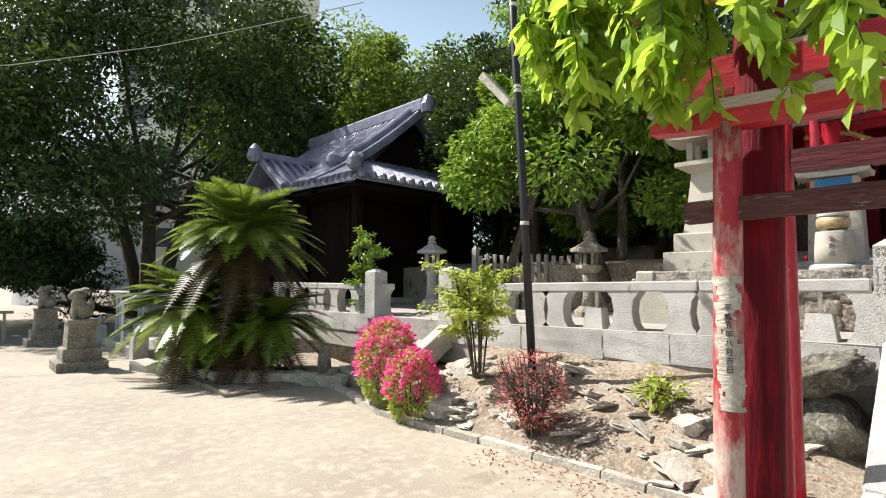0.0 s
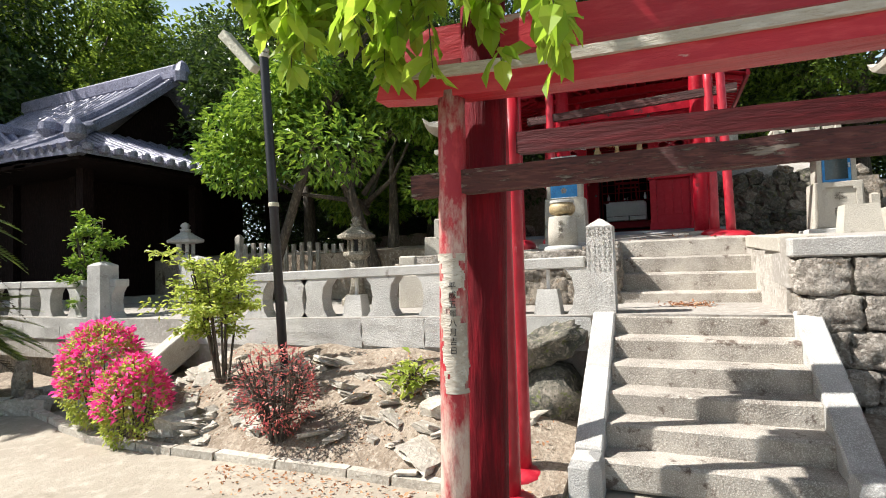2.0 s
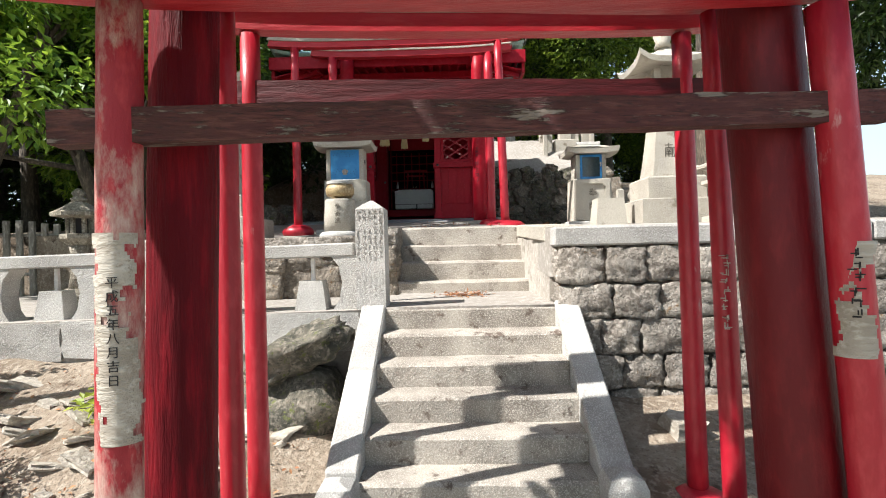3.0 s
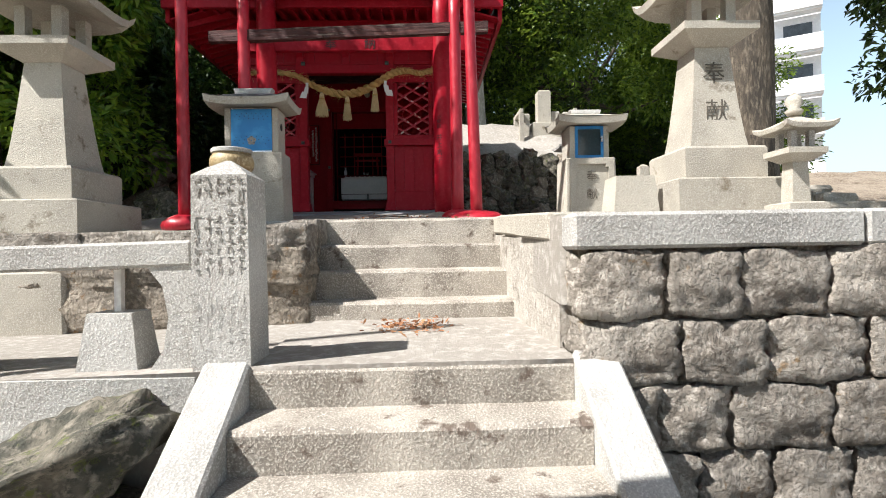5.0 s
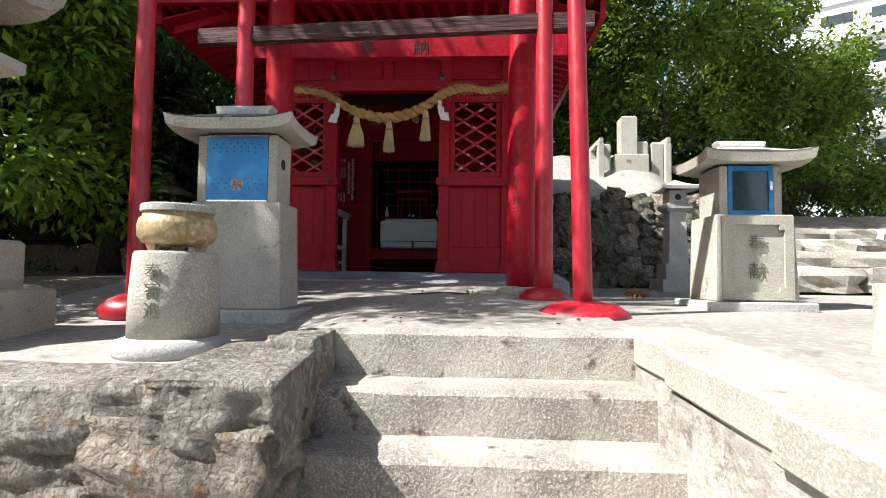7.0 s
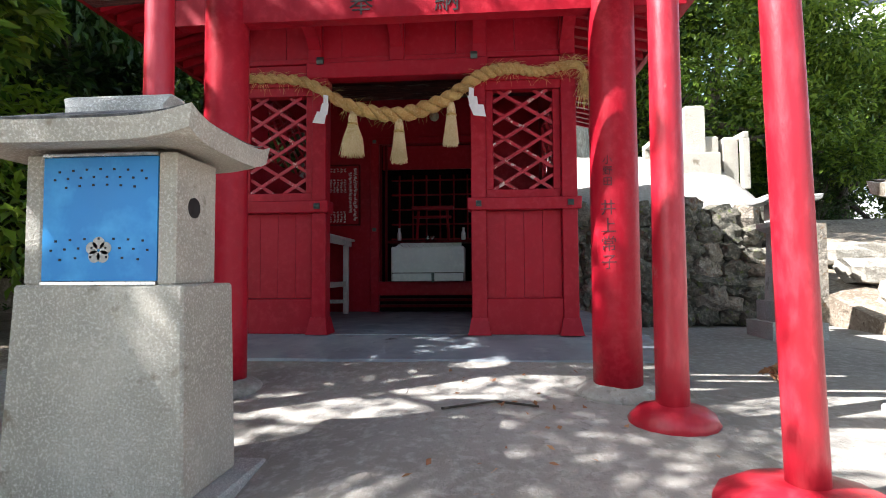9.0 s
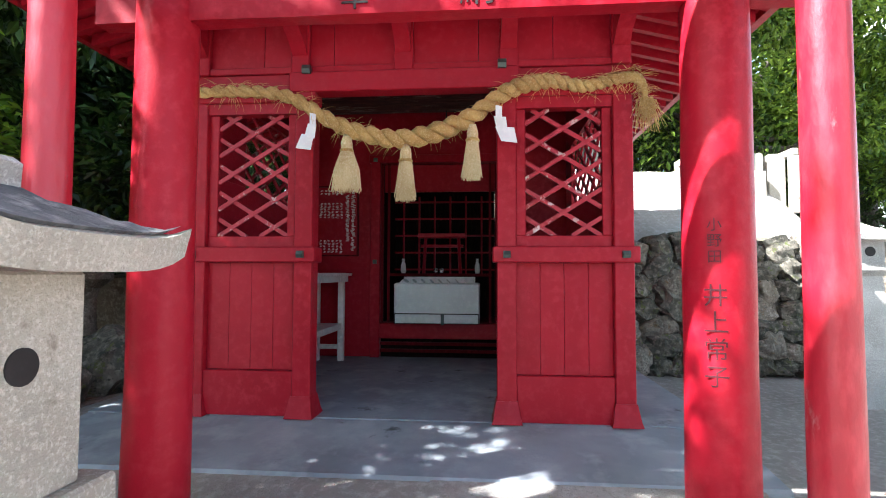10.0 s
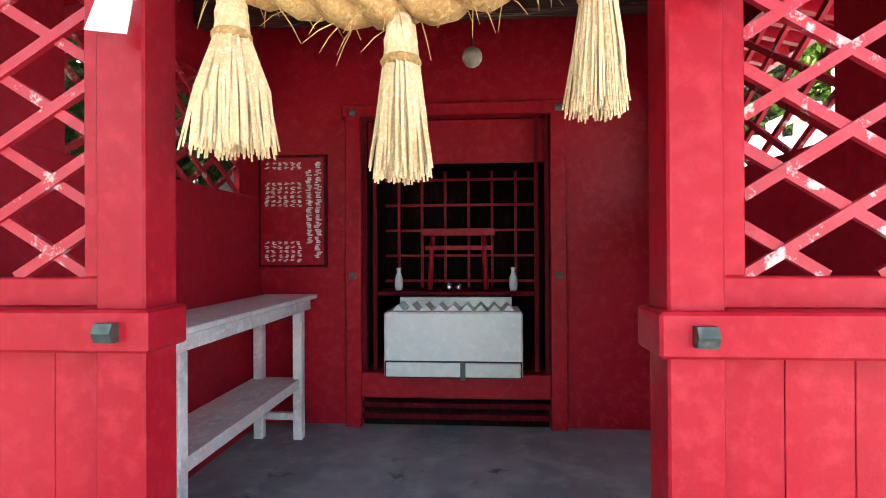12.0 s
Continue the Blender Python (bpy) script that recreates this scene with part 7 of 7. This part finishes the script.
# tree over the lower gates: trunk off to the side, crown above the branch
tree_over = thing("yard_tree", "leafy tree leaning over the torii, crown overhead", "tree", (0.7, -3.2, -0.08))
part("trunk", tube(B(), [(0.7, -3.2, -0.15), (0.8, -2.9, 1.5), (1.2, -2.0, 3.6), (1.9, -0.2, 4.5), (2.2, 1.2, 4.6)], [0.2, 0.16, 0.12, 0.07, 0.02], 10, 0.2), BARK, tree_over, smooth=True)
rng = random.Random(23)
blobs = [(Vector((2.1 + rng.gauss(0, 0.5), 0.85 + rng.gauss(0, 0.5), 4.7 + rng.gauss(0, 0.3))), rng.uniform(0.25, 0.45)) for k in range(20)]


def over_spot(r):
    c, q = r.choice(blobs)
    d = Vector((r.gauss(0, 1), r.gauss(0, 1), r.gauss(0, 1))).normalized()
    return c + d * q * r.random() ** 0.4, d


vs, fs = leaves(5600, over_spot, 0.15, "leaf", 0.3, rng)
tagged(raw("crown", vs, fs, LEAF_NEAR, tree_over), kind="stuff")
dl = thing("dry_leaf_clump", "curled clump of dry brown leaves on the concrete", "leaf", (10.2, -1.75, side_z(10.2)))
vs, fs = leaves(26, lambda r: ((10.2 + r.gauss(0, 0.05), -1.75 + r.gauss(0, 0.06), side_z(10.2) + 0.03 + r.random() * 0.03), (r.gauss(0, 1), r.gauss(0, 1), 0)), 0.08, "leaf", 0.0, rng, 0.3)
raw("leaves", vs, fs, LITTER, dl)
tw = thing("twig", "thin dry twig lying on the platform", "twig", (9.2, 0.1, upper_z(9.2)))
part("stem", tube(B(), [(9.2, 0.3, upper_z(9.2) + 0.01), (9.3, 0.05, upper_z(9.3) + 0.015), (9.25, -0.15, upper_z(9.25) + 0.01)], 0.006, 5), BARK, tw)


# ---- trees ----
def tree(name, label, base, height, spread, crown_z, trunk_r, leaf, count, size, seed, bark=BARK, limbs=7, clumps=26, lean=(0, 0), squash=0.75, trunks=1):
    """Tapered trunk with limbs; a crown of leaf clumps at uneven distances, with gaps."""
    rng = random.Random(seed)
    t = thing(name, label, "tree", base)
    bx_, by_, bz_ = base
    top = Vector((bx_ + lean[0], by_ + lean[1], bz_ + crown_z))
    bm = B()
    for k in range(trunks):
        a = k * 2.4 + seed
        sp = 0.35 * (trunks > 1)
        pts = [Vector((bx_ + sp * 0.5 * math.cos(a), by_ + sp * 0.5 * math.sin(a), bz_ - 0.1)).lerp(top + Vector((spread * sp * math.cos(a), spread * sp * math.sin(a), 0)), u) +
               Vector((0.12 * math.sin(u * 5 + a), 0.12 * math.cos(u * 4 + a), 0)) * u for u in (0, 0.15, 0.35, 0.6, 0.85, 1.0)]
        tube(bm, pts, [trunk_r * 1.35, trunk_r * 1.05, trunk_r * 0.9, trunk_r * 0.75, trunk_r * 0.55, trunk_r * 0.3], 10, 0.2)
    centres = []
    for k in range(int(clumps * 2.4)):
        a = rng.uniform(0, 6.283)
        el = rng.uniform(-0.5, 1.0)
        r = rng.uniform(0.45, 1.0) ** 0.7
        c = Vector((math.cos(a) * math.sqrt(max(0, 1 - el * el * 0.7)) * r * spread, math.sin(a) * math.sqrt(max(0, 1 - el * el * 0.7)) * r * spread, el * (height - crown_z) * r)) + top
        centres.append((c, spread * rng.uniform(0.13, 0.32)))
    for c, r in rng.sample(centres, min(limbs + 4, len(centres))):
        s = Vector((bx_, by_, bz_)).lerp(top, rng.uniform(0.55, 1.0))
        m = s.lerp(c, 0.5) + Vector((0, 0, -0.15 * spread * rng.random()))
        tube(bm, [s, m, c], [trunk_r * 0.45, trunk_r * 0.28, trunk_r * 0.08], 6, 0.2)
    part("trunk", bm, bark, t, smooth=True)

    def spot(rg):
        c, r = rg.choice(centres)
        d = Vector((rg.gauss(0, 1), rg.gauss(0, 1), rg.gauss(0, 1))).normalized()
        rr = r * rg.random() ** 0.36
        return c + Vector((d.x * rr, d.y * rr, d.z * rr * squash)), d

    vs, fs = leaves(int(count * 1.9), spot, size * 0.66, rng=rng)
    crown = raw("crown", vs, fs, leaf, t)
    tagged(crown, kind="stuff")
    return t


tree("camphor_tree", "leafy broad tree with bright green sunlit foliage behind the stone rail", (9.6, 5.0, 0.9), 5.2, 2.5, 2.95, 0.13, LEAF_BRIGHT, 22000, 0.21, 1, clumps=26, lean=(-0.3, 0.6), trunks=3)
tree("pine_tree", "large dark tree with wide spreading limbs", (6.2, 23.5, -0.08), 14.5, 7.2, 6.6, 0.3, LEAF_DARK, 42000, 0.36, 2, clumps=60, trunks=3, limbs=16)
tree("oak_tree", "tall dark broadleaf tree behind the shrine hall", (14.0, 24.0, 0.8), 13.0, 6.0, 8.0, 0.3, LEAF_MID, 22000, 0.36, 3, clumps=30)
tree("oak_tree", "tall dark broadleaf tree behind the tiled roof", (20.0, 22.0, 0.8), 14.0, 6.0, 8.5, 0.3, LEAF_MID, 24000, 0.38, 4, clumps=34)
tree("oak_tree", "dark tree beside the tiled hall", (16.0, 13.0, 0.8), 9.5, 4.0, 5.5, 0.25, LEAF_DARK, 20000, 0.28, 5, clumps=36)
tree("shrub_tree", "low dark leafy tree at the yard's edge", (0.8, 21.0, -0.08), 3.6, 3.0, 2.0, 0.16, LEAF_DARK, 16000, 0.22, 6, clumps=34)
tree("shrub_tree", "low dark leafy tree at the yard's edge", (-3.5, 22.0, -0.08), 4.2, 3.4, 2.2, 0.16, LEAF_MID, 14000, 0.22, 7, clumps=34)
tree("wood_tree", "dark woodland tree beside the red shrine", (13.5, 5.8, 1.9), 6.5, 2.8, 2.9, 0.16, LEAF_DARK, 18000, 0.22, 8, clumps=36)
tree("wood_tree", "dark woodland tree beside the red shrine", (11.6, 8.4, 1.9), 6.5, 3.0, 3.4, 0.16, LEAF_DARK, 18000, 0.24, 9, clumps=36)
tree("wood_tree", "dark woodland tree behind the red shrine", (18.0, 4.0, 2.5), 8.5, 3.6, 4.5, 0.2, LEAF_DARK, 18000, 0.26, 10, clumps=36)
tree("wood_tree", "tall tree with pale trunk on the mound", (17.5, -1.8, 4.0), 9.0, 3.4, 5.2, 0.28, LEAF_DARK, 18000, 0.26, 11, clumps=36, bark=BARK_PALE)
tree("wood_tree", "leafy tree behind the graves", (21.5, -6.0, 3.5), 9.0, 4.0, 4.2, 0.25, LEAF_MID, 24000, 0.26, 12, clumps=44)
tree("wood_tree", "dense leafy tree behind the graves", (24.0, -1.0, 3.5), 10.0, 4.5, 5.0, 0.25, LEAF_DARK, 22000, 0.3, 13, clumps=44)
tree("wood_tree", "leafy tree on the mound's far side", (24.0, -11.0, 3.0), 7.5, 3.6, 3.2, 0.22, LEAF_MID, 20000, 0.28, 14, clumps=40)
tree("yard_tree", "stout old tree with dark furrowed trunk beside the lantern", (9.3, -4.1, 1.8), 9.0, 2.6, 6.0, 0.3, LEAF_MID, 9000, 0.22, 15, clumps=24)
tree("wood_tree", "dark woodland tree in the shade beside the shrine", (15.5, 8.0, 1.9), 7.5, 3.4, 3.4, 0.2, LEAF_DARK, 20000, 0.26, 16, clumps=40)
tree("wood_tree", "dark woodland tree in the shade beside the shrine", (19.0, 9.5, 1.9), 9.5, 4.5, 4.0, 0.22, LEAF_DARK, 22000, 0.32, 17, clumps=40)
tree("leaning_tree", "slender tree leaning over the platform, dappling it with shade", (8.7, 7.3, 0.88), 6.8, 1.75, 5.7, 0.09, LEAF_BRIGHT, 5400, 0.16, 18, clumps=48, lean=(-0.72, -2.9), squash=0.6)
tree("wood_tree", "dark leafy tree beside the yard wall", (9.5, -7.6, 1.75), 6.2, 1.7, 3.2, 0.16, LEAF_DARK, 9000, 0.2, 19, clumps=26)
for k, (x, y, r) in enumerate(((22, 14, 5), (26, 6, 5), (28, -6, 5), (-9, 30, 5), (30, -14, 4.5), (24, 20, 6))):
    tree("far_tree", "dense dark tree of the wood around the shrine", (x, y, 1.0), 9.0, r, 3.5, 0.25, LEAF_DARK, 16000, 0.4, 40 + k, clumps=44, squash=0.9)
for k, (x, y, z) in enumerate(((12.3, 9.3, 0.9), (14.5, 6.9, 1.8), (13.4, 8.3, 1.4), (16.0, 5.4, 2.0), (17.0, 7.5, 2.0), (-1.5, 19.5, -0.1), (3.4, 20.5, -0.1), (-5.0, 18.5, -0.1), (20.0, -4.5, 4.2), (19.0, -1.0, 4.4), (22.0, -9.0, 3.6), (18.5, 1.5, 4.0))):
    twig_bush("undergrowth", "dense dark green undergrowth below the trees", (x, y, z), 1.7 + 0.3 * (k % 3), 2.2, LEAF_DARK, 5200, 0.095, 18, 0.05)
